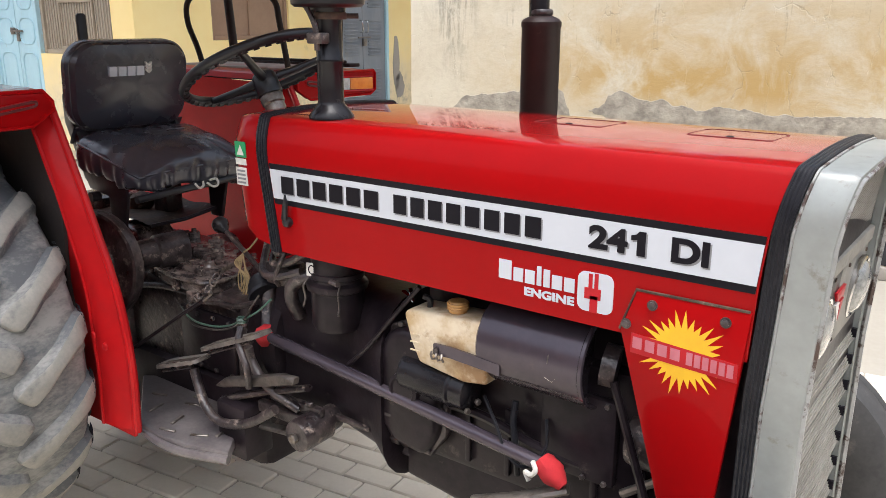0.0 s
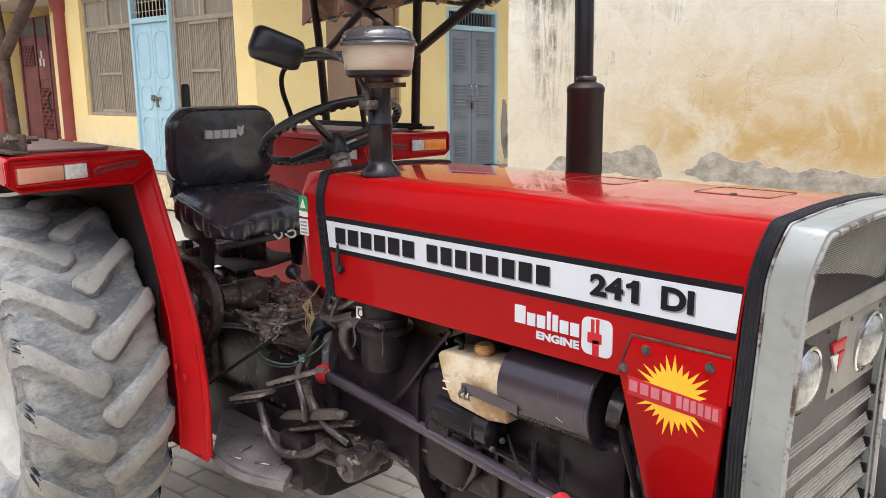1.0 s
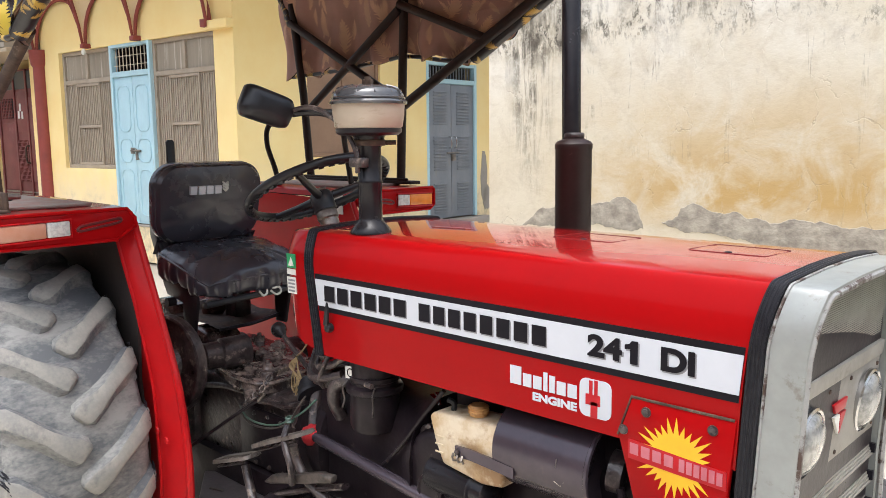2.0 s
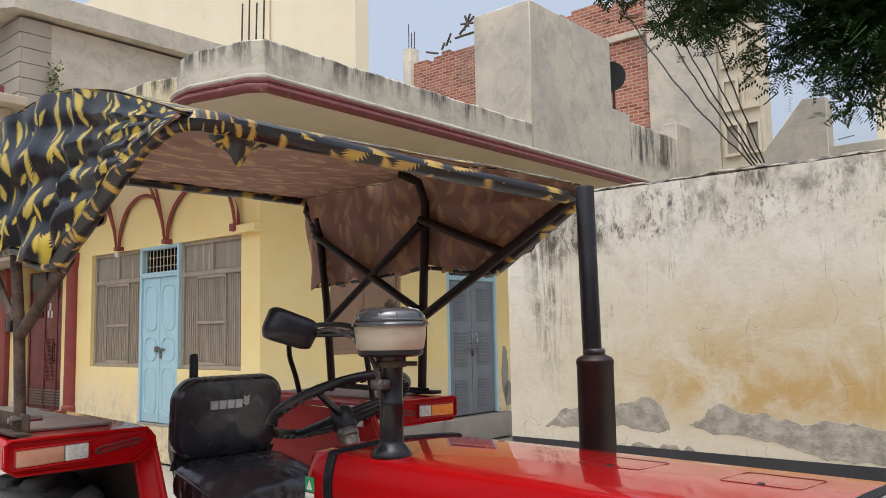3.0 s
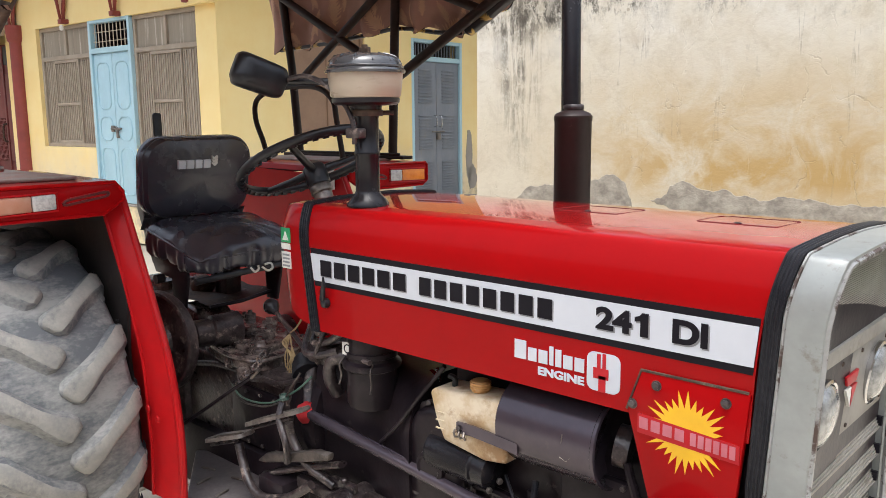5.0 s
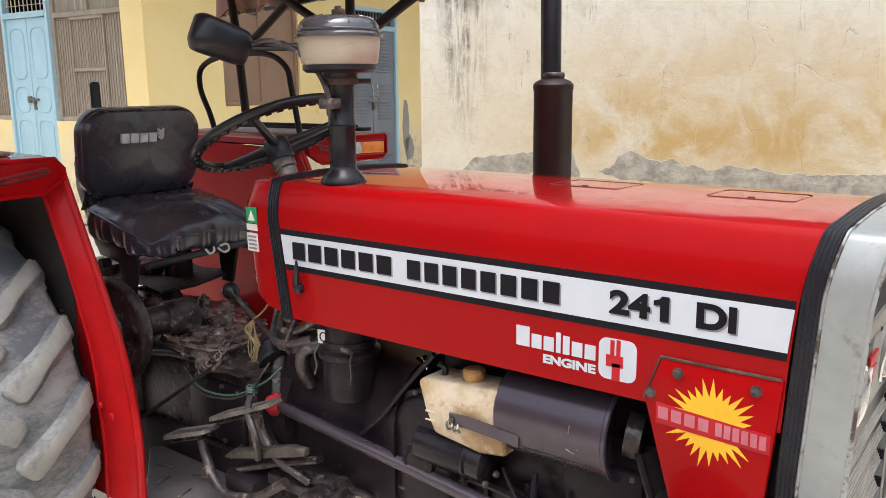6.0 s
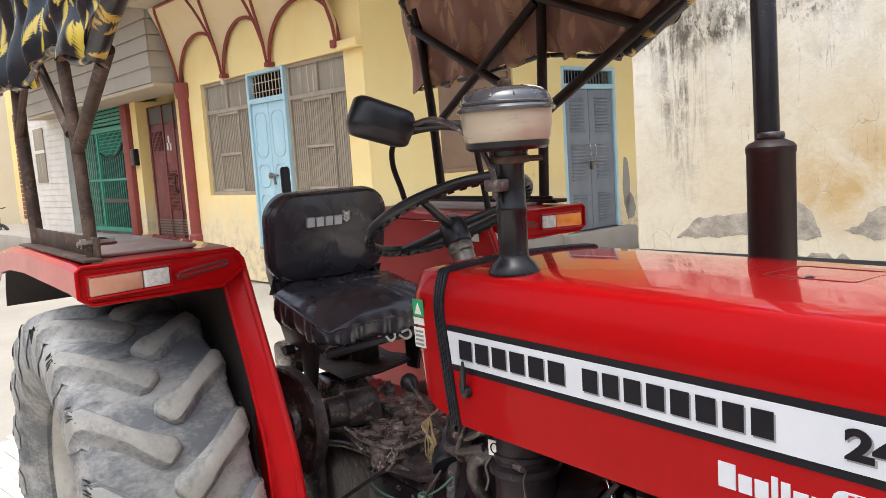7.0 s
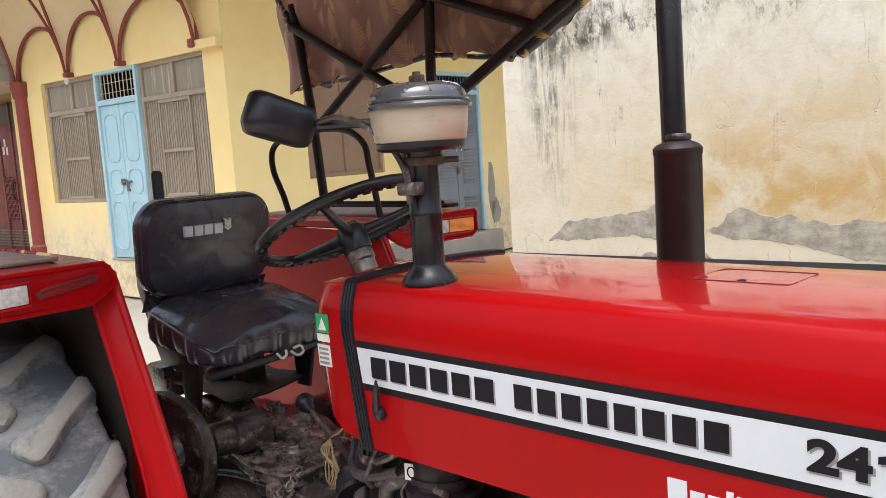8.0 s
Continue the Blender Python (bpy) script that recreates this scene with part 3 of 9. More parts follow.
def brickwork():
    m, n, l, p = nodes_of("weathered_brick")
    tc = n.new("ShaderNodeTexCoord")
    sp, cb = n.new("ShaderNodeSeparateXYZ"), n.new("ShaderNodeCombineXYZ")
    l.new(tc.outputs["Object"], sp.inputs[0])
    l.new(calc(n, l, "ADD", sp.outputs[0], sp.outputs[1]), cb.inputs[0])
    l.new(sp.outputs[2], cb.inputs[1])
    b = n.new("ShaderNodeTexBrick")
    b.inputs["Scale"].default_value = 1.0
    b.inputs["Brick Width"].default_value, b.inputs["Row Height"].default_value = 0.21, 0.072
    b.inputs["Mortar Size"].default_value, b.inputs["Mortar Smooth"].default_value = 0.014, 0.4
    b.inputs["Color1"].default_value, b.inputs["Color2"].default_value = (0.24, 0.058, 0.034, 1), (0.46, 0.165, 0.10, 1)
    b.inputs["Mortar"].default_value = (0.40, 0.31, 0.24, 1)
    l.new(cb.outputs[0], b.inputs["Vector"])
    g = ramp(n, l, noise_of(n, l, tc.outputs["Object"], 1.6, 8, 0.7), 0.5, 0.72)
    l.new(mixed(n, l, calc(n, l, "MULTIPLY", g, 0.7), b.outputs["Color"], (0.16, 0.13, 0.11)), p.inputs["Base Color"])
    p.inputs["Roughness"].default_value = 0.9
    bump(n, l, p, calc(n, l, "SUBTRACT", noise_of(n, l, tc.outputs["Object"], 30, 4), b.outputs["Fac"]), 0.7, 0.015)
    return m


def feather_cloth(name, ground, ground2, ink, ink2, scale, size, rough, sheer=0.0):
    """Cloth printed with scattered feathers."""
    m, n, l, p = nodes_of(name)
    tc = n.new("ShaderNodeTexCoord")
    uv = tc.outputs["UV"]
    masks = []
    for shift, sc, sz in ((0.0, scale, size), (3.7, scale * 1.25, size * 0.6)):
        mp = n.new("ShaderNodeMapping")
        mp.inputs["Location"].default_value = (shift, shift * 0.6, 0)
        l.new(uv, mp.inputs[0])
        v = n.new("ShaderNodeTexVoronoi")
        v.voronoi_dimensions = "2D"
        v.inputs["Scale"].default_value, v.inputs["Randomness"].default_value = sc, 0.75
        l.new(mp.outputs[0], v.inputs["Vector"])
        d = n.new("ShaderNodeVectorMath")
        d.operation = "SUBTRACT"
        l.new(mp.outputs[0], d.inputs[0])
        l.new(v.outputs["Position"], d.inputs[1])
        sc3 = n.new("ShaderNodeSeparateXYZ")
        l.new(v.outputs["Color"], sc3.inputs[0])
        ro = n.new("ShaderNodeVectorRotate")
        ro.rotation_type = "Z_AXIS"
        l.new(d.outputs[0], ro.inputs["Vector"])
        l.new(calc(n, l, "MULTIPLY", calc(n, l, "SUBTRACT", sc3.outputs[0], 0.5), 1.5), ro.inputs["Angle"])
        s = n.new("ShaderNodeSeparateXYZ")
        l.new(ro.outputs[0], s.inputs[0])
        wob = noise_of(n, l, uv, 14, 3)
        x = calc(n, l, "ADD", s.outputs[0], calc(n, l, "MULTIPLY", calc(n, l, "SUBTRACT", wob, 0.5), sz * 0.7))
        y = s.outputs[1]
        ay = calc(n, l, "DIVIDE", y, sz)
        prof = calc(n, l, "MULTIPLY", calc(n, l, "SUBTRACT", 1.0, calc(n, l, "MULTIPLY", ay, ay)), sz * 0.40)
        barb = calc(n, l, "PINGPONG", calc(n, l, "ADD", y, calc(n, l, "MULTIPLY", calc(n, l, "ABSOLUTE", x), -1.1)), sz * 0.10)
        prof = calc(n, l, "MULTIPLY", prof, calc(n, l, "ADD", 0.45, calc(n, l, "MULTIPLY", barb, 6.5 / sz)))
        masks.append(ramp(n, l, calc(n, l, "SUBTRACT", prof, calc(n, l, "ABSOLUTE", x)), 0.0, 0.003))
    f = calc(n, l, "MAXIMUM", *masks)
    g = mixed(n, l, ramp(n, l, noise_of(n, l, uv, 5, 3), 0.45, 0.6), ground, ground2)
    i = mixed(n, l, ramp(n, l, noise_of(n, l, uv, 9, 3), 0.4, 0.65), ink, ink2)
    dye = mixed(n, l, f, g, i)
    l.new(dye, p.inputs["Base Color"])
    p.inputs["Roughness"].default_value = rough
    if sheer:
        thin, blend = n.new("ShaderNodeBsdfTranslucent"), n.new("ShaderNodeMixShader")
        l.new(dye, thin.inputs["Color"])
        blend.inputs[0].default_value = sheer
        l.new(p.outputs[0], blend.inputs[1])
        l.new(thin.outputs[0], blend.inputs[2])
        l.new(blend.outputs[0], n["Material Output"].inputs["Surface"])
    bump(n, l, p, calc(n, l, "ADD", noise_of(n, l, uv, 22, 4), calc(n, l, "MULTIPLY", noise_of(n, l, uv, 5, 3), 2.0)), 0.25, 0.006)
    return m


WALL = stained_wall()
COPING = weathered_concrete("mouldy_coping", (0.40, 0.36, 0.28), (0.26, 0.24, 0.20), 1.0, 1.0)
CONCRETE = weathered_concrete("mouldy_concrete", (0.56, 0.51, 0.40), (0.47, 0.44, 0.37), 0.9, 4.58)
RENDERED = weathered_concrete("grey_cement_render", (0.58, 0.52, 0.41), (0.38, 0.36, 0.315), 0.45, 9.0)
YELLOWED = weathered_concrete("yellowed_parapet", (0.66, 0.57, 0.35), (0.54, 0.48, 0.34), 0.9, 4.45)
MOULDING = surface("dark_red_moulding", (0.15, 0.026, 0.024), (0.10, 0.022, 0.020), 5, (0.4, 0.7), (0.45, 0.6), grain=50, relief=0.2, depth=0.003, dirt=(0.26, 0.17, 0.14), dirt_cut=(0.58, 0.72), dirt_scale=6)
VINE = surface("pale_green_creeper", (0.13, 0.17, 0.05), (0.20, 0.22, 0.08), 9, (0.4, 0.7), (0.5, 0.7), relief=0.0)
BRICK = brickwork()
CLOTH = feather_cloth("feather_print_tarpaulin", (0.012, 0.017, 0.022), (0.022, 0.017, 0.020), (0.62, 0.47, 0.07), (0.50, 0.38, 0.11), 9.5, 0.050, 0.27, 0.2)
LINING = feather_cloth("faded_feather_lining", (0.44, 0.275, 0.225), (0.38, 0.235, 0.19), (0.66, 0.44, 0.29), (0.54, 0.37, 0.26), 6.2, 0.075, 0.85, 0.35)
TUBE_CLOTH = feather_cloth("wrapped_bar_cloth", (0.007, 0.007, 0.009), (0.015, 0.010, 0.010), (0.50, 0.33, 0.05), (0.34, 0.20, 0.06), 9.0, 0.050, 0.35)

# ---- the place ----
AT = Matrix.Translation((-7.9, 5.127, 0)) @ Matrix.Rotation(radians(4.5), 4, "Z")  # the house's corner and its walls' direction

setting("ground", sheet(lambda a, b: (-400 + 800 * a, -400 + 800 * b, -0.03), 8, 8), YARD, "dusty pale concrete yard and lane", "ground")


def paver_mesh(w, d):
    return finish(box((-w / 2, -d / 2, -0.03), (w / 2, d / 2, 0.0), 0.006, seg=1))


# boundary wall, standing free at its left end
bm = box((3.53, 0.0, -0.03), (16.0, 0.23, 2.74))
wall = setting("wall_boundary", bm, WALL, "cream plastered boundary wall with mould runs and lost plaster", "wall", AT)


def coping():
    def f(a, b):
        u = 3.50 + 12.5 * a
        k = b * 2 * math.pi
        return (u, 0.115 + 0.117 * math.cos(k), 2.752 + 0.026 * math.sin(k) + 0.02 * noise.noise((u * 2.1, 0, 0)) + 0.012 * noise.noise((u * 7, b * 3, 1)))
    return sheet(f, 160, 8)


part("coping", coping(), COPING, wall)
part("dado", box((3.535, -0.006, 0.06), (16.0, 0.0, 0.735)), DADO, wall, "black painted dado band")


def lost_plaster(top, low, seed):
    """Bare cement where the plaster has come off: a strip between two uneven lines along the wall."""
    def at(line, u):
        for (a, za), (b, zb) in zip(line, line[1:]):
            if a <= u <= b:
                k = (u - a) / (b - a)
                return za + (zb - za) * k * k * (3 - 2 * k)
        return line[-1][1]
    u0, u1 = top[0][0], top[-1][0]
    count = int((u1 - u0) / 0.012)
    bm = bmesh.new()
    rows = []
    for i in range(count + 1):
        u = u0 + (u1 - u0) * i / count
        hi = at(top, u) + 0.020 * noise.noise((u * 9, seed, 0)) + 0.010 * noise.noise((u * 31, seed, 1))
        lo = min(hi - 0.006, at(low, u) + 0.018 * noise.noise((u * 11, seed, 2)) + 0.010 * noise.noise((u * 37, seed, 3)))
        rows.append([(u, 0.001, lo - 0.003), (u, -0.003, lo), (u, -0.004, lo * 0.75 + hi * 0.25), (u, -0.004, lo * 0.5 + hi * 0.5), (u, -0.004, lo * 0.25 + hi * 0.75), (u, -0.003, hi), (u, 0.001, hi + 0.003)])
    vs = [[bm.verts.new(p) for p in r] for r in rows]
    for a, b in zip(vs, vs[1:]):
        for k in range(6):
            bm.faces.new((a[k], b[k], b[k + 1], a[k + 1]))
    return bm


part("bare_cement", lost_plaster([(3.88, 0.855), (4.08, 0.99), (4.3, 1.02), (4.53, 1.045), (4.66, 1.065), (4.80, 1.115), (4.91, 1.067), (4.965, 0.95), (4.98, 0.89)], [(3.88, 0.84), (4.08, 0.85), (4.55, 0.885), (4.89, 0.857), (4.98, 0.875)], 1), BARE, wall, "bare grey cement where plaster is lost")
part("bare_cement", lost_plaster([(5.13, 0.94), (5.20, 0.955), (5.25, 0.985), (5.28, 1.04), (5.36, 1.088), (5.54, 1.025), (5.68, 1.038), (5.78, 0.994), (5.97, 0.975), (6.06, 1.006), (6.25, 0.995), (6.42, 0.966), (7.0, 0.99), (8.5, 0.95), (10.5, 1.03), (13.0, 0.95), (16.0, 1.0)], [(5.13, 0.935), (5.20, 0.905), (5.25, 0.90), (5.28, 0.877), (5.5, 0.873), (5.7, 0.852), (5.9, 0.80), (6.1, 0.755), (16.0, 0.745)], 5), BARE, wall, "bare grey cement where plaster is lost")
part("bare_cement", lost_plaster([(4.62, 0.725), (4.70, 0.765), (4.80, 0.755), (4.86, 0.73), (4.92, 0.77), (5.02, 0.765), (5.06, 0.73), (5.12, 0.775), (5.20, 0.72)], [(4.62, 0.738), (5.20, 0.738)], 9), BARE, wall, "bare grey cement where plaster is lost")
part("wall_foot", box((3.535, -0.05, -0.03), (16.0, 0.0, 0.055), 0.01), PLINTH, wall, "grey cement wall foot")

# the yellow house
house = thing("house", AT, "yellow painted single-storey house with scalloped arches and concrete parapet", "house")
for lo, hi in (((-4.62, 0, 0), (-4.08, 0.25, 4.0)), ((-4.08, 0, 0), (-2.70, 0.25, 1.21)), ((-1.73, 0, 0), (-0.37, 0.25, 1.21)),
               ((-4.08, 0, 2.84), (-0.37, 0.25, 4.0)), ((-0.37, 0, 0), (0, 0.25, 4.0))):
    part("front_wall", box(lo, hi), YELLOW, house)
for lo, hi in (((-0.25, 0.25, 0), (0, 1.07, 4.0)), ((-0.25, 1.07, 0), (0, 2.37, 1.36)), ((-0.25, 1.07, 2.66), (0, 2.37, 4.0)), ((-0.25, 2.37, 0), (0, 3.33, 4.0)),
               ((-0.25, 3.33, 2.69), (0, 4.54, 4.0)), ((-0.25, 4.54, 0), (0, 9.0, 4.0))):
    part("side_wall", box(lo, hi), YELLOW, house)
# blackened walls put the rooms' shade behind windows and doors
part("inner_wall", box((-4.5, 0.9, 0), (-0.3, 1.0, 4.0)), ROOM_SHADE, house)
part("inner_wall", box((-0.95, 1.1, 0), (-0.9, 9.0, 4.0)), ROOM_SHADE, house)
part("front_wall", box((-2.70, 0.0, 0), (-1.73, 0.25, 0.465)), YELLOW, house)
part("threshold", box((-2.70, -0.012, 0.465), (-1.73, 0.25, 0.49), 0.005), PLINTH, house)
part("plinth", box((-0.25, 3.2, 0), (0.16, 4.75, 0.36), 0.02), PLINTH, house, "worn cement door step")
part("skirting", box((-0.03, 0.0, 0.0), (0.022, 3.2, 0.42), 0.006), PLINTH, house)


def grid_bars(lo, hi, count, axis, r, bm=None):
    bm = bm or bmesh.new()
    for i in range(count):
        t = (i + 0.5) / count
        if axis == "z":
            x, y = lo[0] + t * (hi[0] - lo[0]), lo[1] + t * (hi[1] - lo[1])
            box((x - r, y - r, lo[2]), (x + r, y + r, hi[2]), bm=bm)
        else:
            z = lo[2] + t * (hi[2] - lo[2])
            box((lo[0] - r * 0.5, lo[1] - r * 0.5, z - r), (hi[0] + r * 0.5, hi[1] + r * 0.5, z + r), bm=bm)
    return bm


def bars(lo, hi, count, axis, r, mat, parent, name="bar"):
    """Single thin bars side by side between two corners."""
    for i in range(count):
        t = (i + 0.5) / count
        if axis == "z":
            x, y = lo[0] + t * (hi[0] - lo[0]), lo[1] + t * (hi[1] - lo[1])
            part(name, box((x - r, y - r, lo[2]), (x + r, y + r, hi[2])), mat, parent)
        else:
            z = lo[2] + t * (hi[2] - lo[2])
            part(name, box((lo[0] - r * 0.5, lo[1] - r * 0.5, z - r), (hi[0] + r * 0.5, hi[1] + r * 0.5, z + r)), mat, parent)


def house_window(u0, u1, w0, w1):
    """A mesh-screened window with two top lights and two sashes."""
    v = 0.05
    f = bmesh.new()
    wt = w1 - 0.42
    for lo, hi in (((u0, v, w0), (u0 + 0.05, v + 0.07, w1)), ((u1 - 0.05, v, w0), (u1, v + 0.07, w1)), ((u0 + 0.05, v, w1 - 0.05), (u1 - 0.05, v + 0.07, w1)),
                   ((u0 + 0.05, v, w0), (u1 - 0.05, v + 0.07, w0 + 0.05)), ((u0 + 0.05, v, wt - 0.03), (u1 - 0.05, v + 0.07, wt + 0.03))):
        box(lo, hi, 0.006, bm=f, seg=1)
    um = (u0 + u1) / 2
    box((um - 0.025, v, wt + 0.03), (um + 0.025, v + 0.07, w1 - 0.05), 0.005, bm=f, seg=1)
    win = part("window", f, WINWOOD, house, "screened window with taupe wooden frame")
    part("screen", box((u0 + 0.05, v + 0.035, w0 + 0.05), (u1 - 0.05, v + 0.045, wt - 0.03)), SCREEN, win)
    for a, b in ((u0 + 0.05, um - 0.025), (um + 0.025, u1 - 0.05)):
        part("screen", box((a, v + 0.035, wt + 0.03), (b, v + 0.045, w1 - 0.05)), SCREEN, win)
        bars((a, v + 0.05, wt + 0.03), (b, v + 0.05, w1 - 0.05), 12, "z", 0.006, WINWOOD, win, "bar")
    # sash rails
    s0, s1 = u0 + 0.36, u1 - 0.42
    for lo, hi in (((s0 - 0.025, v + 0.005, w0 + 0.05), (s0, v + 0.034, wt - 0.03)), ((s1, v + 0.005, w0 + 0.05), (s1 + 0.025, v + 0.034, wt - 0.03)),
                   ((s0, v + 0.006, (w0 + wt) / 2 - 0.04), (s1, v + 0.034, (w0 + wt) / 2 + 0.0)), ((s0, v + 0.006, wt - 0.07), (s1, v + 0.034, wt - 0.031)), ((s0, v + 0.006, w0 + 0.051), (s1, v + 0.034, w0 + 0.09))):
        part("sash_rail", box(lo, hi, 0.005, seg=1), WINWOOD, win)
    bars((u0 + 0.06, v + 0.032, w0 + 0.06), (u1 - 0.06, v + 0.032, wt - 0.05), 26, "z", 0.007, WINWOOD, win, "bar")


house_window(-4.08, -2.70, 1.21, 2.84)
house_window(-1.73, -0.37, 1.21, 2.84)


def raised_outline(poly, v, r, bm=None):
    return tube([(a, v, b) for a, b in poly], r, 6, bm, closed=True, flat=0.6)


def blue_door():
    f = bmesh.new()
    u0, u1, w0, wt, w1 = -2.70, -1.73, 0.49, 2.42, 2.84
    for lo, hi in (((u0, 0.0, w0), (u0 + 0.05, 0.1, w1)), ((u1 - 0.05, 0.0, w0), (u1, 0.1, w1)), ((u0 + 0.05, 0.0, wt), (u1 - 0.05, 0.1, wt + 0.07)), ((u0 + 0.05, 0.0, w1 - 0.04), (u1 - 0.05, 0.1, w1))):
        box(lo, hi, 0.006, bm=f, seg=1)
    d = part("door", f, BLUE, house, "pale blue double door with a barred transom")
    um = (u0 + u1) / 2
    for a, b in ((u0 + 0.05, um - 0.004), (um + 0.004, u1 - 0.05)):
        part("leaf", box((a, 0.03, w0 + 0.01), (b, 0.07, wt - 0.003), 0.006), BLUE, d)
        for lo, hi in ((w0 + 0.12, w0 + 0.72), (w0 + 0.82, w0 + 1.12), (w0 + 1.22, wt - 0.12)):
            c, h = ((a + b) / 2, (lo + hi) / 2), hi - lo
            outline = [(c[0] + x, c[1] + z) for x, z in rounded(b - a - 0.14, h, 0.10)]
            part("moulding", raised_outline(outline, 0.029, 0.011), BLUE, d)
    bars((u0 + 0.05, 0.05, wt + 0.07), (u1 - 0.05, 0.05, w1 - 0.04), 10, "z", 0.0045, PANEL, d, "bar")
    bars((u0 + 0.05, 0.05, wt + 0.09), (u1 - 0.05, 0.05, w1 - 0.09), 2, "x", 0.0045, PANEL, d, "bar")
    bolt = tube([(um - 0.09, 0.012, 1.46), (um + 0.14, 0.012, 1.46)], 0.014, 8)
    box((um - 0.10, 0.012, 1.42), (um - 0.03, 0.03, 1.50), bm=bolt)
    box((um + 0.03, 0.0, 1.34), (um + 0.075, 0.03, 1.44), 0.005, bm=bolt)
    tube(smooth_line([(um + 0.03, 0.02, 1.43), (um + 0.035, -0.005, 1.48), (um + 0.07, -0.005, 1.48), (um + 0.075, 0.02, 1.43)]), 0.006, 6, bolt)
    part("bolt", bolt, BRUSHED, d, "steel sliding bolt with a padlock")


blue_door()


def grey_door():
    v0, v1, w0, wt, w1 = 3.33, 4.54, 0.37, 2.38, 2.69
    f = bmesh.new()
    for lo, hi in (((-0.1, v0, w0), (0.004, v0 + 0.06, w1)), ((-0.1, v1 - 0.06, w0), (0.004, v1, w1)), ((-0.1, v0 + 0.06, wt), (0.004, v1 - 0.06, wt + 0.07)), ((-0.1, v0 + 0.06, w1 - 0.05), (0.004, v1 - 0.06, w1))):
        box(lo, hi, 0.006, bm=f, seg=1)
    d = part("door", f, BLUE, house, "grey steel double door in a pale blue frame")
    vm = (v0 + v1) / 2
    for a, b in ((v0 + 0.06, vm - 0.004), (vm + 0.004, v1 - 0.06)):
        part("leaf", box((-0.07, a, w0 + 0.01), (-0.03, b, wt - 0.003), 0.006), GREYDOOR, d)
        for k, (lo, hi) in enumerate(((w0 + 0.10, w0 + 0.55), (w0 + 0.72, w0 + 1.25), (w0 + 1.40, wt - 0.10))):
            o = bmesh.new()
            for s in range(11):
                z = lo + (hi - lo) * (s + 0.5) / 11
                box((-0.03, a + 0.12, z - 0.012), (-0.012, b - 0.12, z + 0.008), 0.004, bm=o, seg=1)
            tagged(part("louvre_panel", o, GREYDOOR, d, "pressed louvres"), kind="stuff")
    bars((-0.06, v0 + 0.06, wt + 0.07), (-0.06, v1 - 0.06, w1 - 0.05), 16, "z", 0.006, GREYDOOR, d, "bar")
    for s in (-0.06, 0.06):
        part("handle", tube(smooth_line([(-0.03, vm + s, 1.60), (0.02, vm + s, 1.58), (0.025, vm + s, 1.45), (-0.03, vm + s, 1.43)]), 0.009, 8), CHROME, d, "curved chrome handle")
    b = tube([(-0.01, vm - 0.13, 1.36), (-0.01, vm + 0.16, 1.36)], 0.012, 8)
    box((-0.03, vm - 0.02, 1.24), (0.01, vm + 0.06, 1.34), 0.008, bm=b)
    part("bolt", b, BRUSHED, d, "steel bolt with a padlock")


grey_door()

f = bmesh.new()
for lo, hi in (((-0.12, 1.07, 1.36), (-0.03, 1.12, 2.66)), ((-0.12, 2.32, 1.36), (-0.03, 2.37, 2.66)), ((-0.12, 1.12, 2.6), (-0.03, 2.32, 2.66)), ((-0.12, 1.12, 1.36), (-0.03, 2.32, 1.41)), ((-0.1, 1.70, 1.41), (-0.04, 1.74, 2.6))):
    box(lo, hi, 0.005, bm=f, seg=1)
w = part("window", f, BROWNSHUT, house, "closed brown shuttered window")
for a, b in ((1.12, 1.70), (1.74, 2.32)):
    part("shutter", box((-0.09, a, 1.41), (-0.06, b, 2.6)), BROWNSHUT, w)

patch_rng = random.Random(8)
for v_, w_, rw, rh in ((4.72, 0.98, 0.10, 0.42), (4.80, 0.62, 0.12, 0.20), (0.35, 0.52, 0.22, 0.12), (1.6, 0.55, 0.4, 0.12)):
    poly = [(v_ + rw * (0.75 + 0.4 * patch_rng.random()) * math.cos(radians(a)), w_ + rh * (0.75 + 0.4 * patch_rng.random()) * math.sin(radians(a))) for a in range(0, 360, 20)]
    part("cement_patch", prism(poly, yz, -0.002, 0.007), PLINTH, house, "grey cement patch in the yellow paint")

# the scalloped arches over the front, flaring outwards
TIPS = (-4.62, -3.19, -1.93, -0.36)


def arch_edge(u):
    for a, b in zip(TIPS, TIPS[1:]):
        if a <= u <= b:
            s = (2 * u - a - b) / (b - a)
            return 2.89 + 0.66 * math.sqrt(max(0, 1 - s * s)) ** 0.9
    return 2.89


def outer_edge(u):
    for a, b in zip(TIPS, TIPS[1:]):
        if a <= u <= b:
            s = (2 * u - a - b) / (b - a)
            return min(3.97, 2.89 + 1.45 * math.sqrt(max(0, 1 - s * s)) ** 0.85)
    return 2.89


def flare(z):
    return -0.06 - 0.38 * max(0, (z - 2.89) / 1.11) ** 1.5


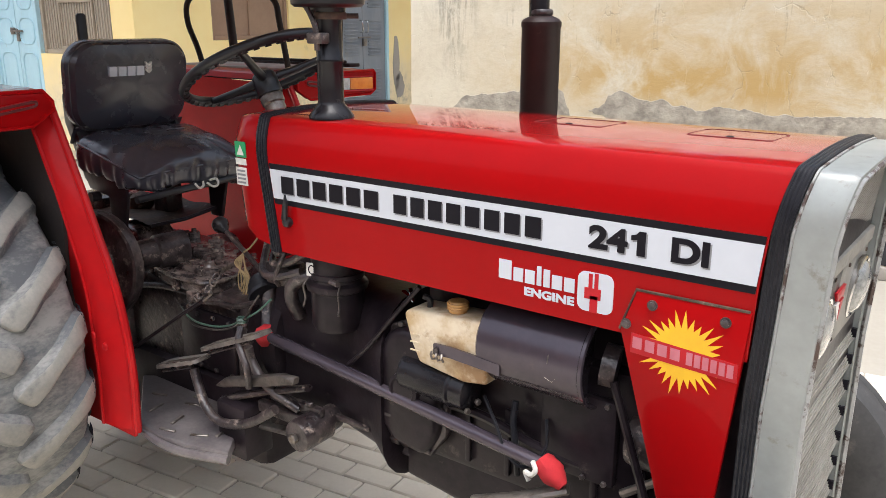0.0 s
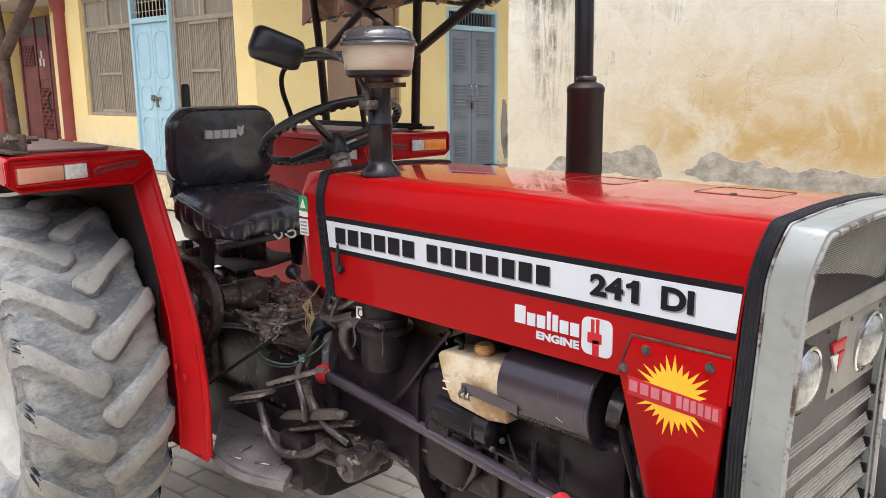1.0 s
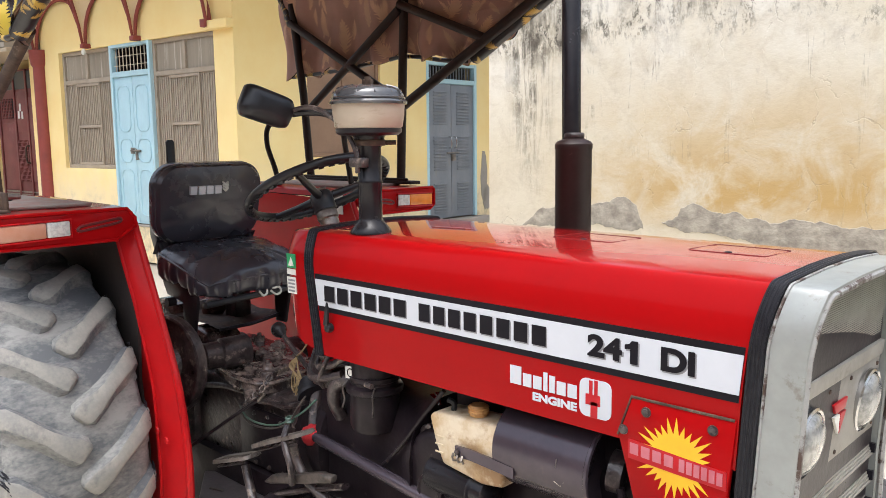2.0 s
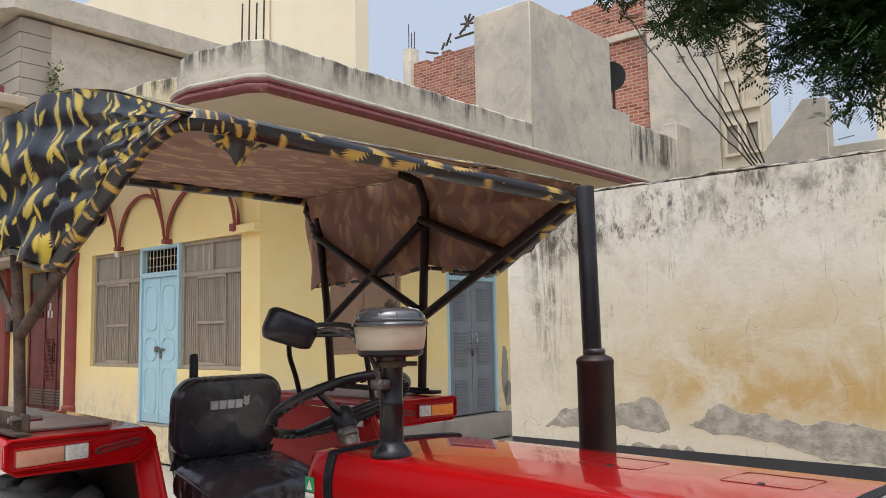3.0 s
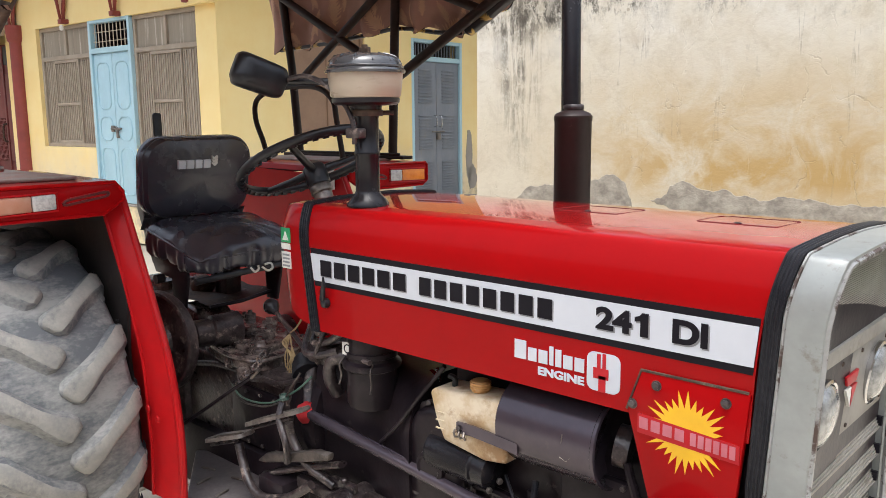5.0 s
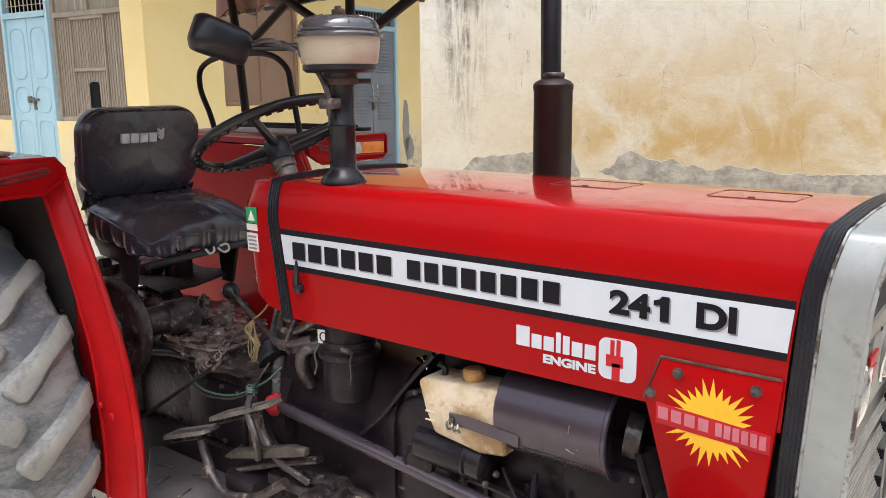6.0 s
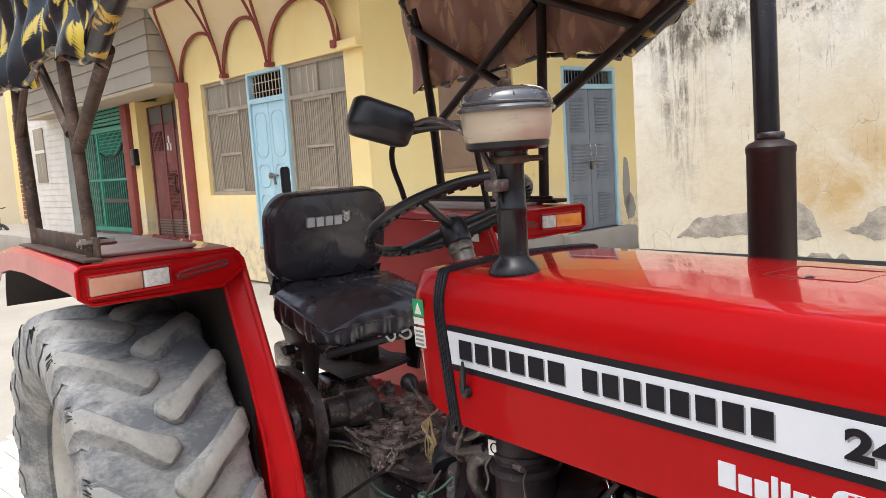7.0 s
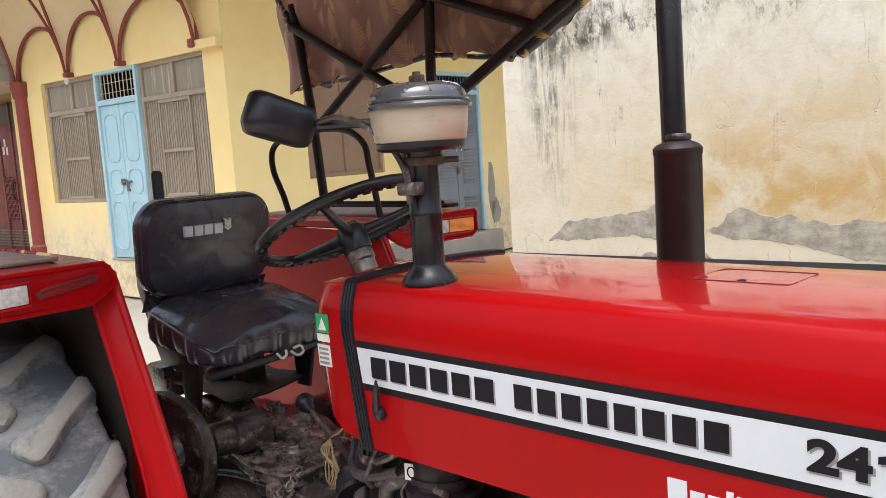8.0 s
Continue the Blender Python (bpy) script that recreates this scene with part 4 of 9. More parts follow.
def arch_skin(off):
    us = [a + (b - a) * (0.5 - 0.5 * math.cos(math.pi * k / 26)) for a, b in zip(TIPS, TIPS[1:]) for k in range(26)] + [TIPS[-1]]
    b_ = bmesh.new()
    cols = []
    for u in us:
        e = outer_edge(u)
        cols.append([b_.verts.new((u, flare(e + (3.99 - e) * j / 10) + off, e + (3.99 - e) * j / 10)) for j in range(11)])
    for p, q in zip(cols, cols[1:]):
        for j in range(10):
            b_.faces.new((p[j], q[j], q[j + 1], p[j + 1]))
    bmesh.ops.solidify(b_, geom=list(b_.faces), thickness=0.05)
    for u, v in zip(us, us[1:]):
        q = [[b_.verts.new((w_, -0.03 + (flare(outer_edge(w_)) + off + 0.03) * j / 4, arch_edge(w_) + (outer_edge(w_) - arch_edge(w_)) * (j / 4) ** 0.7)) for j in range(5)] for w_ in (u, v)]
        for j in range(4):
            b_.faces.new((q[0][j], q[1][j], q[1][j + 1], q[0][j + 1]))
    bmesh.ops.remove_doubles(b_, verts=b_.verts, dist=1e-5)
    return b_, [(u, -0.05, arch_edge(u)) for u in us], [(u, flare(outer_edge(u)) + off - 0.01, outer_edge(u)) for u in us]


skin, line, line2 = arch_skin(-0.02)
part("arch_band", skin, ARCHPALE, house, "flaring yellow scalloped arches")
part("arch_trim", tube(line, 0.024, 8), MAROON, house, "maroon arch edging")
part("arch_trim", tube(line2, 0.020, 8), MAROON, house, "maroon arch edging")
part("arch_foot", box((-0.38, -0.10, 2.83), (0.02, 0.0, 2.93), 0.01), YELLOW, house)
part("arch_foot", box((-0.44, -0.13, 2.86), (-0.34, 0.0, 2.95), 0.01), MAROON, house)
for u in (-3.19, -1.93):
    part("arch_foot", box((u - 0.05, -0.11, 2.84), (u + 0.05, 0.0, 2.90), 0.01), MAROON, house)
part("bulb", lathe([(0.012, 0), (0.028, 0.02), (0.032, 0.05), (0.015, 0.08)], Matrix.Translation((-3.12, -0.12, 2.74)), 12), PAPER, house, "bare white bulb")
part("column", lathe([(0.13, 0.45), (0.13, 0.6), (0.105, 0.63), (0.10, 2.68), (0.125, 2.71), (0.14, 2.82), (0.14, 2.92)], Matrix.Translation((-4.62, -0.02, 0)), 20), MAROON, house, "round maroon column")

# roof slab, moulding and parapet
slab = [(1.40, -1.00), (1.38, 9.2), (-4.6, 9.2), (-4.6, -0.80), (-0.30, -0.90), (-0.17, -0.99), (0.09, -1.19), (0.30, -1.25), (0.55, -1.27), (1.26, -1.10)]
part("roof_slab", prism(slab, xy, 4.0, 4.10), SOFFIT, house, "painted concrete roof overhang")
edge = [(-0.9, -0.87), (-0.30, -0.91), (-0.18, -1.0), (0.08, -1.20), (0.30, -1.265), (0.55, -1.285), (1.265, -1.11), (1.405, -1.0), (1.385, 9.2)]
for k, (r, z) in enumerate(((0.052, 4.03), (0.034, 4.100), (0.030, 4.150))):
    part("moulding", tube([(u, v, z) for u, v in edge], r, 8), MOULDING if k < 2 else CONCRETE, house, "maroon roof moulding")


def parapet(pts, z0, z1, th, mat):
    bm_ = bmesh.new()
    rings = []
    dense = []
    for p, q in zip(pts, pts[1:]):
        p, q = Vector(p), Vector(q)
        k = max(1, int((q - p).length / 0.12))
        dense += [p + (q - p) * i / k for i in range(k)]
    dense.append(Vector(pts[-1]))
    for i, p in enumerate(dense):
        a, b = dense[max(0, i - 1)], dense[min(len(dense) - 1, i + 1)]
        d = (b - a).normalized()
        nrm = Vector((-d.y, d.x))
        top = z1 + 0.02 * noise.noise((p.x * 3, p.y * 3, 0)) + 0.012 * noise.noise((p.x * 11, p.y * 11, 4))
        o, inn = p, p + nrm * th
        rings.append([(o.x, o.y, z0), (o.x, o.y, top - 0.02), (o.x + nrm.x * 0.02, o.y + nrm.y * 0.02, top), (inn.x, inn.y, top), (inn.x, inn.y, z0)])
    return loft(rings, bm_)


part("parapet", parapet([(-0.20, -0.93), (0.09, -1.16), (0.30, -1.225), (0.54, -1.24), (1.23, -1.07), (1.36, -0.97), (1.36, 3.66)], 4.10, 4.545, 0.13, CONCRETE), CONCRETE, house, "mould-streaked concrete parapet")
part("parapet", parapet([(-4.5, -0.95), (-1.9, -1.10), (-0.50, -1.14), (-0.18, -0.95)], 4.1, 4.50, 0.13, CONCRETE), YELLOWED, house, "mould-streaked concrete parapet")
bm = box((0.36, 3.66, 4.1), (1.38, 6.0, 6.36), 0.012, bm=bmesh.new(), seg=1)
box((0.36, 6.0, 4.1), (1.375, 6.62, 5.22), 0.01, bm=bm, seg=1)
part("stair_tower", bm, RENDERED, house, "grey cement-rendered stair tower")
part("parapet", parapet([(1.36, 6.62), (1.36, 8.40)], 4.10, 5.12, 0.13, CONCRETE), CONCRETE, house)
part("parapet_post", box((1.12, 8.40, 4.10), (1.40, 9.30, 5.42), 0.012, seg=1), RENDERED, house, "pale cement parapet post")
for du, h in ((0.0, 0.42), (0.12, 0.52), (0.24, 0.36), (0.36, 0.40)):
    part("rebar", tube([(0.95 + du, -0.95, 4.55), (0.955 + du, -0.945, 4.6 + h)], 0.009, 6), RUSTY, house)

# brick and concrete buildings behind
far = thing("brick_building", AT, "unfinished red brick building with rubble on its walls", "building")


def ragged(u0, u1, v0, v1, top, w0, mat_bm=None):
    """A wall whose top is stepped like broken brick courses."""
    bm_ = bmesh.new()
    n_ = int((u1 - u0) / 0.24)
    poly = [(u0, w0)]
    for i in range(n_):
        a, b = u0 + (u1 - u0) * i / n_, u0 + (u1 - u0) * (i + 1) / n_
        z = top((a + b) / 2) + 0.085 * random.randint(-1, 1)
        poly += [(a + 0.001, z), (b - 0.001, z)]
    poly.append((u1, w0))
    return prism(poly[::-1], xz, v0, v1, bm=bm_)


part("wall", ragged(-5.8, 0.6, 9.0, 9.25, lambda u: 8.35 + 0.0 * u, 3.9), BRICK, far)
part("lintel_band", box((-1.6, 8.93, 7.48), (0.56, 9.02, 7.62), 0.01, seg=1), RENDERED, far, "pale concrete lintel band")
part("post", box((-6.02, 8.9, 4.0), (-5.75, 9.2, 8.75), 0.01), RENDERED, far)
for k in range(3):
    part("rebar", tube([(-5.95 + 0.09 * k, 9.05, 8.7), (-5.95 + 0.1 * k, 9.05, 9.2 + 0.25 * (k == 0))], 0.012, 6), RUSTY, far)
for k in range(9):
    a = Vector((-4.9 + 0.14 * k, 8.95, 8.4 + 0.06 * k))
    b = a + Vector((random.uniform(-0.5, 0.6), random.uniform(-0.1, 0.1), random.uniform(0.0, 0.45)))
    part("timber", tube([a, b], 0.028, 6), BARK, far)
grey = thing("concrete_building", AT, "grey rendered tall building with cream panelled front", "building")
part("wall", box((0.55, 9.0, 3.9), (1.98, 9.6, 13.0)), RENDERED, grey)
part("wall", box((1.98, 9.1, 3.9), (2.78, 9.5, 11.0)), PANEL, grey)
for i in range(2):
    for k in range(6):
        u, w_ = 2.05 + 0.37 * i, 4.75 + 0.85 * k
        o = bmesh.new()
        for lo, hi in (((u, 9.03, w_), (u + 0.05, 9.1, w_ + 0.62)), ((u + 0.26, 9.03, w_), (u + 0.31, 9.1, w_ + 0.62)), ((u + 0.05, 9.03, w_), (u + 0.26, 9.1, w_ + 0.05)), ((u + 0.05, 9.03, w_ + 0.57), (u + 0.26, 9.1, w_ + 0.62))):
            box(lo, hi, bm=o)
        win = part("window", o, PANEL, grey)
        part("pane", box((u + 0.05, 9.085, w_ + 0.05), (u + 0.26, 9.095, w_ + 0.57)), SCREEN if k < 1 else PANEL, win)
stair = thing("outside_stair", AT, "white concrete stair parapet above the boundary wall", "stair")
part("stair_parapet", prism([(3.9, -0.03), (4.88, -0.03), (4.91, 4.48), (4.62, 4.51), (4.05, 3.83)], xz, 5.0, 5.25, 0.01, seg=1), RENDERED, stair)
part("landing", box((4.9, 5.1, -0.03), (9.0, 6.4, 3.86), 0.01, seg=1), RENDERED, stair)
part("wall", box((4.75, 8.4, -0.03), (10.0, 8.7, 5.6), 0.01, seg=1), CREAM, stair)
tall = thing("apartment_building", AT, "tall plain cream apartment building", "building")
part("wall", box((-26, 9.0, 0), (-7.87, 9.5, 15.0)), CREAM, tall)
part("downpipe", tube([(-11.6, 8.93, 3), (-11.6, 8.93, 15)], 0.05, 8), CREAM, tall)

# the grey clad house beside it
clad = thing("clad_house", AT, "grey clad house with overhanging upper storey and green gate", "house")
bm = bmesh.new()
box((-11.5, -0.47, 2.95), (-4.70, 0.3, 5.05), bm=bm)
part("overhang", bm, CLAD, clad, "grey clad overhanging storey")
for k in range(9):
    z = 3.17 + 0.235 * k
    bm = box((-11.5, -0.50, z + 0.008), (-4.67, -0.47, z + 0.227), 0.006, seg=1)
    box((-4.70, -0.47, z + 0.008), (-4.67, 0.0, z + 0.227), bm=bm)
    part("cladding_board", bm, CLAD, clad)
part("upper_storey", box((-11.5, -0.85, 5.05), (-4.72, 6.0, 6.45)), RENDERED, clad)
for k in range(6):
    bm = box((-11.5, -0.89, 5.06 + 0.232 * k), (-4.69, -0.85, 5.28 + 0.232 * k), 0.006, seg=1)
    box((-4.72, -0.85, 5.06 + 0.232 * k), (-4.69, -0.42, 5.28 + 0.232 * k), bm=bm)
    part("cladding_board", bm, CLAD, clad)
part("roof_slab", prism([(-4.52, -1.04), (-4.50, 6.0), (-11.5, 6.0), (-11.5, -1.36), (-5.22, -1.38)], xy, 6.50, 6.84), RENDERED, clad, "grey roof slab")
# flat dark sheet in front of the boards, painting the balcony's shade
part("balcony_shade", box((-11.4, -0.905, 5.08), (-6.53, -0.88, 6.44)), ROOM_SHADE, clad, "flat dark sheet for the open balcony's shade")
for u_, w_ in ((-5.65, 4.98), (-4.64, 4.95)):
    post_ = part("baluster_post", box((u_ - 0.17, -1.30, 4.30), (u_ + 0.17, -1.05, w_), 0.02, seg=1), SOFFIT, clad, "plastered stub post")
    part("post_cap", box((u_ - 0.46, -1.42, w_), (u_ + 0.46, -0.95, w_ + 0.13), 0.012, seg=1), SOFFIT, post_)
    for k in range(3):
        part("brick", box((u_ - 0.30 + 0.24 * k, -1.35, w_ + 0.13), (u_ - 0.09 + 0.24 * k, -1.24, w_ + 0.20 + 0.05 * (k == 2)), 0.008, seg=1), REDDOOR if k % 2 == 0 else SOFFIT, post_)
part("ledge", box((-11.5, -1.40, 4.18), (-4.10, -0.50, 4.30), 0.01, seg=1), SOFFIT, clad)
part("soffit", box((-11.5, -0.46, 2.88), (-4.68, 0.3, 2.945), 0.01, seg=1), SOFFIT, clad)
part("back_wall", box((-17.5, 0.62, 0), (-4.6, 0.85, 5.0)), YELLOW, clad)
part("pier", box((-7.44, 0.2, 0.4), (-7.18, 0.62, 2.88)), YELLOW, clad)
part("pier", box((-5.35, 0.15, 0.4), (-4.62, 0.62, 2.88)), YELLOW, clad)
part("pier", box((-7.76, 0.12, 0.3), (-7.46, 0.5, 2.86), 0.01), MAROON, clad, "dark maroon pier")
part("terrace", box((-17.5, -0.9, 0), (-4.6, 0.62, 0.46), 0.02), PLINTH, clad, "raised cement terrace")
part("tiled_wall", box((-13.6, -0.05, 0.46), (-10.5, 0.62, 5.0)), TILEWHITE, clad)
for k in range(26):
    part("tile_strip", box((-13.61, -0.062, 0.48 + 0.13 * k), (-10.49, -0.05, 0.595 + 0.13 * k), 0.004, seg=1), TILEWHITE, clad)
w = part("window", box((-12.6, -0.09, 1.55), (-11.9, -0.062, 2.75), 0.01), SCREEN, clad, "narrow barred window")
part("frame_rail", box((-12.65, -0.10, 2.2), (-11.85, -0.09, 2.27)), PAPER, w)

door = part("door", box((-6.88, 0.30, 0.46), (-5.40, 0.36, 2.75), 0.008), REDDOOR, clad, "dull red steel double door")
for lo, hi in (((-6.80, 0.80), (-6.30, 1.90)), ((-6.22, 1.75), (-5.86, 2.40)), ((-5.78, 0.95), (-5.46, 2.30))):
    part("door_panel", box((lo[0], 0.285, lo[1]), (hi[0], 0.30, hi[1]), 0.008), REDDOOR, door)
# flat black panels on the leaf, painting the shade of its openings
part("opening_shade", box((-6.22, 0.286, 0.95), (-5.86, 0.298, 1.62), 0.004, seg=1), PLASTIC, door, "flat black panel for the shade behind the lattice")
part("transom", box((-6.84, 0.288, 2.44), (-5.44, 0.298, 2.72), 0.004, seg=1), PLASTIC, door, "dark transom pane")
part("opening_shade", box((-6.74, 0.279, 1.98), (-6.34, 0.298, 2.30), 0.004, seg=1), PLASTIC, door)
tagged(part("door_lattice", grid_bars((-6.74, 0.276, 1.98), (-6.34, 0.276, 2.30), 7, "z", 0.008, grid_bars((-6.74, 0.276, 1.98), (-6.34, 0.276, 2.30), 6, "x", 0.008)), REDDOOR, door), kind="stuff")
for x in (-6.86, -6.27, -5.82, -5.42):
    part("door_stile", box((x - 0.028, 0.272, 0.48), (x + 0.028, 0.300, 2.74), 0.006, seg=1), REDDOOR, door)
tagged(part("door_lattice", grid_bars((-6.22, 0.28, 0.95), (-5.86, 0.28, 1.62), 8, "z", 0.008, grid_bars((-6.22, 0.28, 0.95), (-5.86, 0.28, 1.62), 10, "x", 0.008)), REDDOOR, door), kind="stuff")
bars((-6.80, 0.285, 0.52), (-5.46, 0.285, 0.80), 6, "x", 0.012, BRUSHED, door, "louvre")
part("door_handle", tube(smooth_line([(-5.82, 0.29, 1.25), (-5.82, 0.22, 1.28), (-5.82, 0.22, 1.50), (-5.82, 0.29, 1.53)]), 0.014, 8), RUSTY, door)
for x, z in ((-6.06, 2.15), (-6.00, 2.02), (-6.12, 2.03)):
    part("chalk_mark", box((x - 0.04, 0.278, z - 0.06), (x + 0.02, 0.283, z + 0.06), 0.002), PAPER, door)
part("meter", box((-7.40, 0.10, 1.75), (-7.22, 0.2, 2.05), 0.015), PLASTIC, clad, "grey electricity meter box")

g0, g1, gz0, gz1 = -10.4, -7.80, 0.52, 3.25
gate = part("gate", box(*((g0, 0.2, gz0), (g0 + 0.07, 0.26, gz1)), 0.006, seg=1), GREENGATE, clad, "bright green barred steel gate")
for lo, hi in (((g1 - 0.07, 0.2, gz0), (g1, 0.26, gz1)), ((g0 + 0.07, 0.2, gz0), (g1 - 0.07, 0.26, gz0 + 0.08)), ((g0 + 0.07, 0.2, 2.45), (g1 - 0.07, 0.26, 2.54)), ((g0 + 0.07, 0.2, 1.50), (g1 - 0.07, 0.26, 1.55)), ((g0 + 1.0, 0.2, gz0 + 0.08), (g0 + 1.08, 0.26, 2.45))):
    part("gate_rail", box(lo, hi, 0.006, seg=1), GREENGATE, gate)
for k in range(22):
    u = g0 + 0.12 + (g1 - g0 - 0.2) * k / 21
    part("gate_bar", box((u - 0.011, 0.212, gz0 + 0.08), (u + 0.011, 0.226, 2.45 if k < 9 else 2.0), 0.004, seg=1), GREENGATE, gate)
tagged(part("gate_mesh", grid_bars((g0 + 1.1, 0.225, 2.0), (g1 - 0.08, 0.225, 2.45), 22, "z", 0.007, grid_bars((g0 + 1.1, 0.225, 2.0), (g1 - 0.08, 0.225, 2.45), 7, "x", 0.007)), GREENGATE, gate), kind="stuff")
part("gate_rail", box((g0 + 1.1, 0.19, 1.08), (g1 - 0.1, 0.215, 1.16), 0.004, seg=1), PLASTIC, gate)
part("gate_swag", tube(smooth_line([(g0 + 1.2, 0.19, 2.05), (g0 + 1.7, 0.19, 1.93), (g0 + 2.2, 0.19, 2.02), (g1 - 0.1, 0.19, 2.2)]), 0.03, 6, flat=0.5), PLASTIC, gate)
bars((g0 + 0.07, 0.22, 2.56), (g1 - 0.07, 0.22, 3.22), 9, "x", 0.026, GREENGATE, gate, "gate_slat")
# near-black sheet painting the porch's shade behind the gate
part("porch_shade", box((g0, 0.5, gz0), (g1, 0.6, gz1)), ROOM_SHADE, clad)
part("shutter", grid_bars((-16.6, 0.55, 0.6), (-13.7, 0.55, 3.4), 24, "x", 0.05), REDDOOR, clad, "maroon rolling shutter")

# plain blocks closing the lane: across it and at the yard's end, unseen and added to cut light, and far down it
for name_, lo, hi, mat_ in (("light_block_across_lane", (-30, -12, -0.03), (14, -8.5, 4.4), BRICK), ("light_block_at_yard_end", (7.5, -6, -0.03), (11, 4, 4.2), PLINTH), ("house_down_lane", (-34, -2.5, -0.03), (-26, 9, 7.5), CREAM)):
    th = thing(name_, Vector(lo), "plain added block closing the lane", "house")
    part("wall", box(lo, hi), mat_, th)
    part("parapet", box((lo[0] - 0.05, lo[1] - 0.05, hi[2]), (hi[0] + 0.05, hi[1] + 0.05, hi[2] + 0.12), 0.02), CONCRETE, th)

# motorcycle far down the lane
bike = thing("motorcycle", AT @ pose(-15.3, -0.7, 0, 0, 0, 20), "silver and black motorcycle parked in the lane", "motorcycle")
for x in (-0.62, 0.62):
    wh = part("wheel", tube([(x + 0.28 * math.cos(a), 0, 0.30 + 0.28 * math.sin(a)) for a in [2 * math.pi * k / 28 for k in range(28)]], 0.04, 8, closed=True), RUBBER, bike)
    sp = bmesh.new()
    for k in range(6):
        a = math.pi * k / 3
        tube([(x, 0, 0.3), (x + 0.25 * math.cos(a), 0, 0.3 + 0.25 * math.sin(a))], 0.016, 6, sp)
    part("spokes", sp, CHROME, wh)
part("body", loft([[(x, y * wdt, z0 + dz * hgt) for y, dz in rounded(1, 1, 0.3)] for x, wdt, z0, hgt in ((-0.75, 0.10, 0.72, 0.12), (-0.4, 0.22, 0.70, 0.16), (0.0, 0.20, 0.66, 0.2), (0.3, 0.26, 0.74, 0.26), (0.5, 0.14, 0.74, 0.2))]), PLASTIC, bike)
part("engine", box((-0.2, -0.12, 0.28), (0.25, 0.12, 0.58), 0.05), BRUSHED, bike)
part("fork", tube([(0.62, 0, 0.3), (0.48, 0, 0.95)], 0.03, 8), CHROME, bike)
part("handlebar", tube(smooth_line([(0.3, -0.36, 1.0), (0.45, -0.15, 0.98), (0.45, 0.15, 0.98), (0.3, 0.36, 1.0)]), 0.016, 8), CHROME, bike)
part("mirror", lathe([(0.0, 0), (0.06, 0.005), (0.06, 0.02), (0, 0.025)], along((0.35, -0.3, 1.15), (0.2, -0.3, 1.17)), 16), PLASTIC, bike)

# ---- the tractor ----
YC = 1.605  # its middle line
tractor = thing("tractor", (-1.6, YC, 0), "red farm tractor with black seat, grey nose and feather-print canopy", "tractor")


def hood_ring(x_of, half, top, bottom, r=0.040):
    """An open arch section, from the near lower edge over the top to the far one; x_of(z) leans it.
    The sides turn inwards below a tight edge of width r, then the top is nearly flat."""
    pts = [(-half, bottom), (-half, bottom + 0.12), (-half, (bottom + top) / 2), (-half, top - 0.106)]
    pts += [(-half + r * a, top - 0.106 * b) for a, b in ((0.03, 0.84), (0.09, 0.68), (0.19, 0.52), (0.33, 0.36), (0.50, 0.21), (0.63, 0.11), (0.72, 0.055), (0.82, 0.02), (0.97, 0.0))]
    pts += [(-half * 0.62, top + 0.004), (-half * 0.3, top + 0.008), (0, top + 0.009)]
    full = pts + [(-a, b) for a, b in pts[-2::-1]]
    return [(x_of(z), YC + y, z) for y, z in full]


HW, HT, HB = 0.27, 1.328, 0.995


def x_front(z):
    return -0.318 - 0.04 * (1 - math.exp(-(1.335 - z) / 0.15))


def x_back(z):
    return -1.565 + 0.15 * (1.328 - z)


def skin(rings, thick=0.012):
    bm_ = loft(rings, cap=False, closed=False)
    bmesh.ops.recalc_face_normals(bm_, faces=bm_.faces)
    bmesh.ops.solidify(bm_, geom=list(bm_.faces), thickness=thick)
    return bm_


rings = []
for k in range(13):
    t = k / 12
    rings.append(hood_ring(lambda z, t=t: x_back(z) * (1 - t) + (x_front(z) + 0.002) * t, HW, HT, HB))
hood = part("hood", skin(rings), RED, tractor, "glossy red bonnet")

# ribbed rubber strips at both ends of the bonnet
def strip(x_of, width, half, top, bottom, name, ribs=4):
    root = part(name, skin([hood_ring(lambda z, d=d: x_of(z) + d, half, top, bottom) for d in (0.0, width)], 0.02), RUBBER, tractor, "black rubber sealing strip")
    for k in range(ribs):
        d = width * (k + 0.5) / ribs
        part("rib", tube(hood_ring(lambda z: x_of(z) + d, half, top, bottom), width / ribs * 0.34, 6), RUBBER, root)
    return root


strip(lambda z: x_back(z) - 0.028, 0.036, HW + 0.004, HT + 0.004, HB - 0.003, "seal_strip")
strip(lambda z: x_front(z) + 0.004, 0.028, HW + 0.006, HT + 0.006, 0.52, "seal_strip")

# dash cowl behind the strip, rounded at its rear
rings = []
for dx, inset, lift in ((0.0, 0.0, 0.0), (-0.05, 0.0, 0.0), (-0.085, 0.006, 0.004), (-0.108, 0.018, 0.012), (-0.124, 0.038, 0.028), (-0.132, 0.065, 0.05)):
    rings.append(hood_ring(lambda z, dx=dx: x_back(z) - 0.028 + dx, HW - inset, HT - lift, 1.005 + 0.10 * min(1, -dx / 0.1) ** 2 * 0.4, 0.045))
cowl = part("dash_cowl", loft(rings, closed=True), RED, tractor, "red dash cowl")

# white band with black borders, and its plain block lettering
Y0 = YC - HW


def plate(name, x0, x1, z0, z1, d, mat, parent, label=""):
    """A thin flat piece on the bonnet's near side; d is how far it stands out."""
    return part(name, prism([(x0, z0), (x1, z0), (x1, z1), (x0, z1)], xz, Y0 - d, Y0 + 0.002), mat, parent, label)


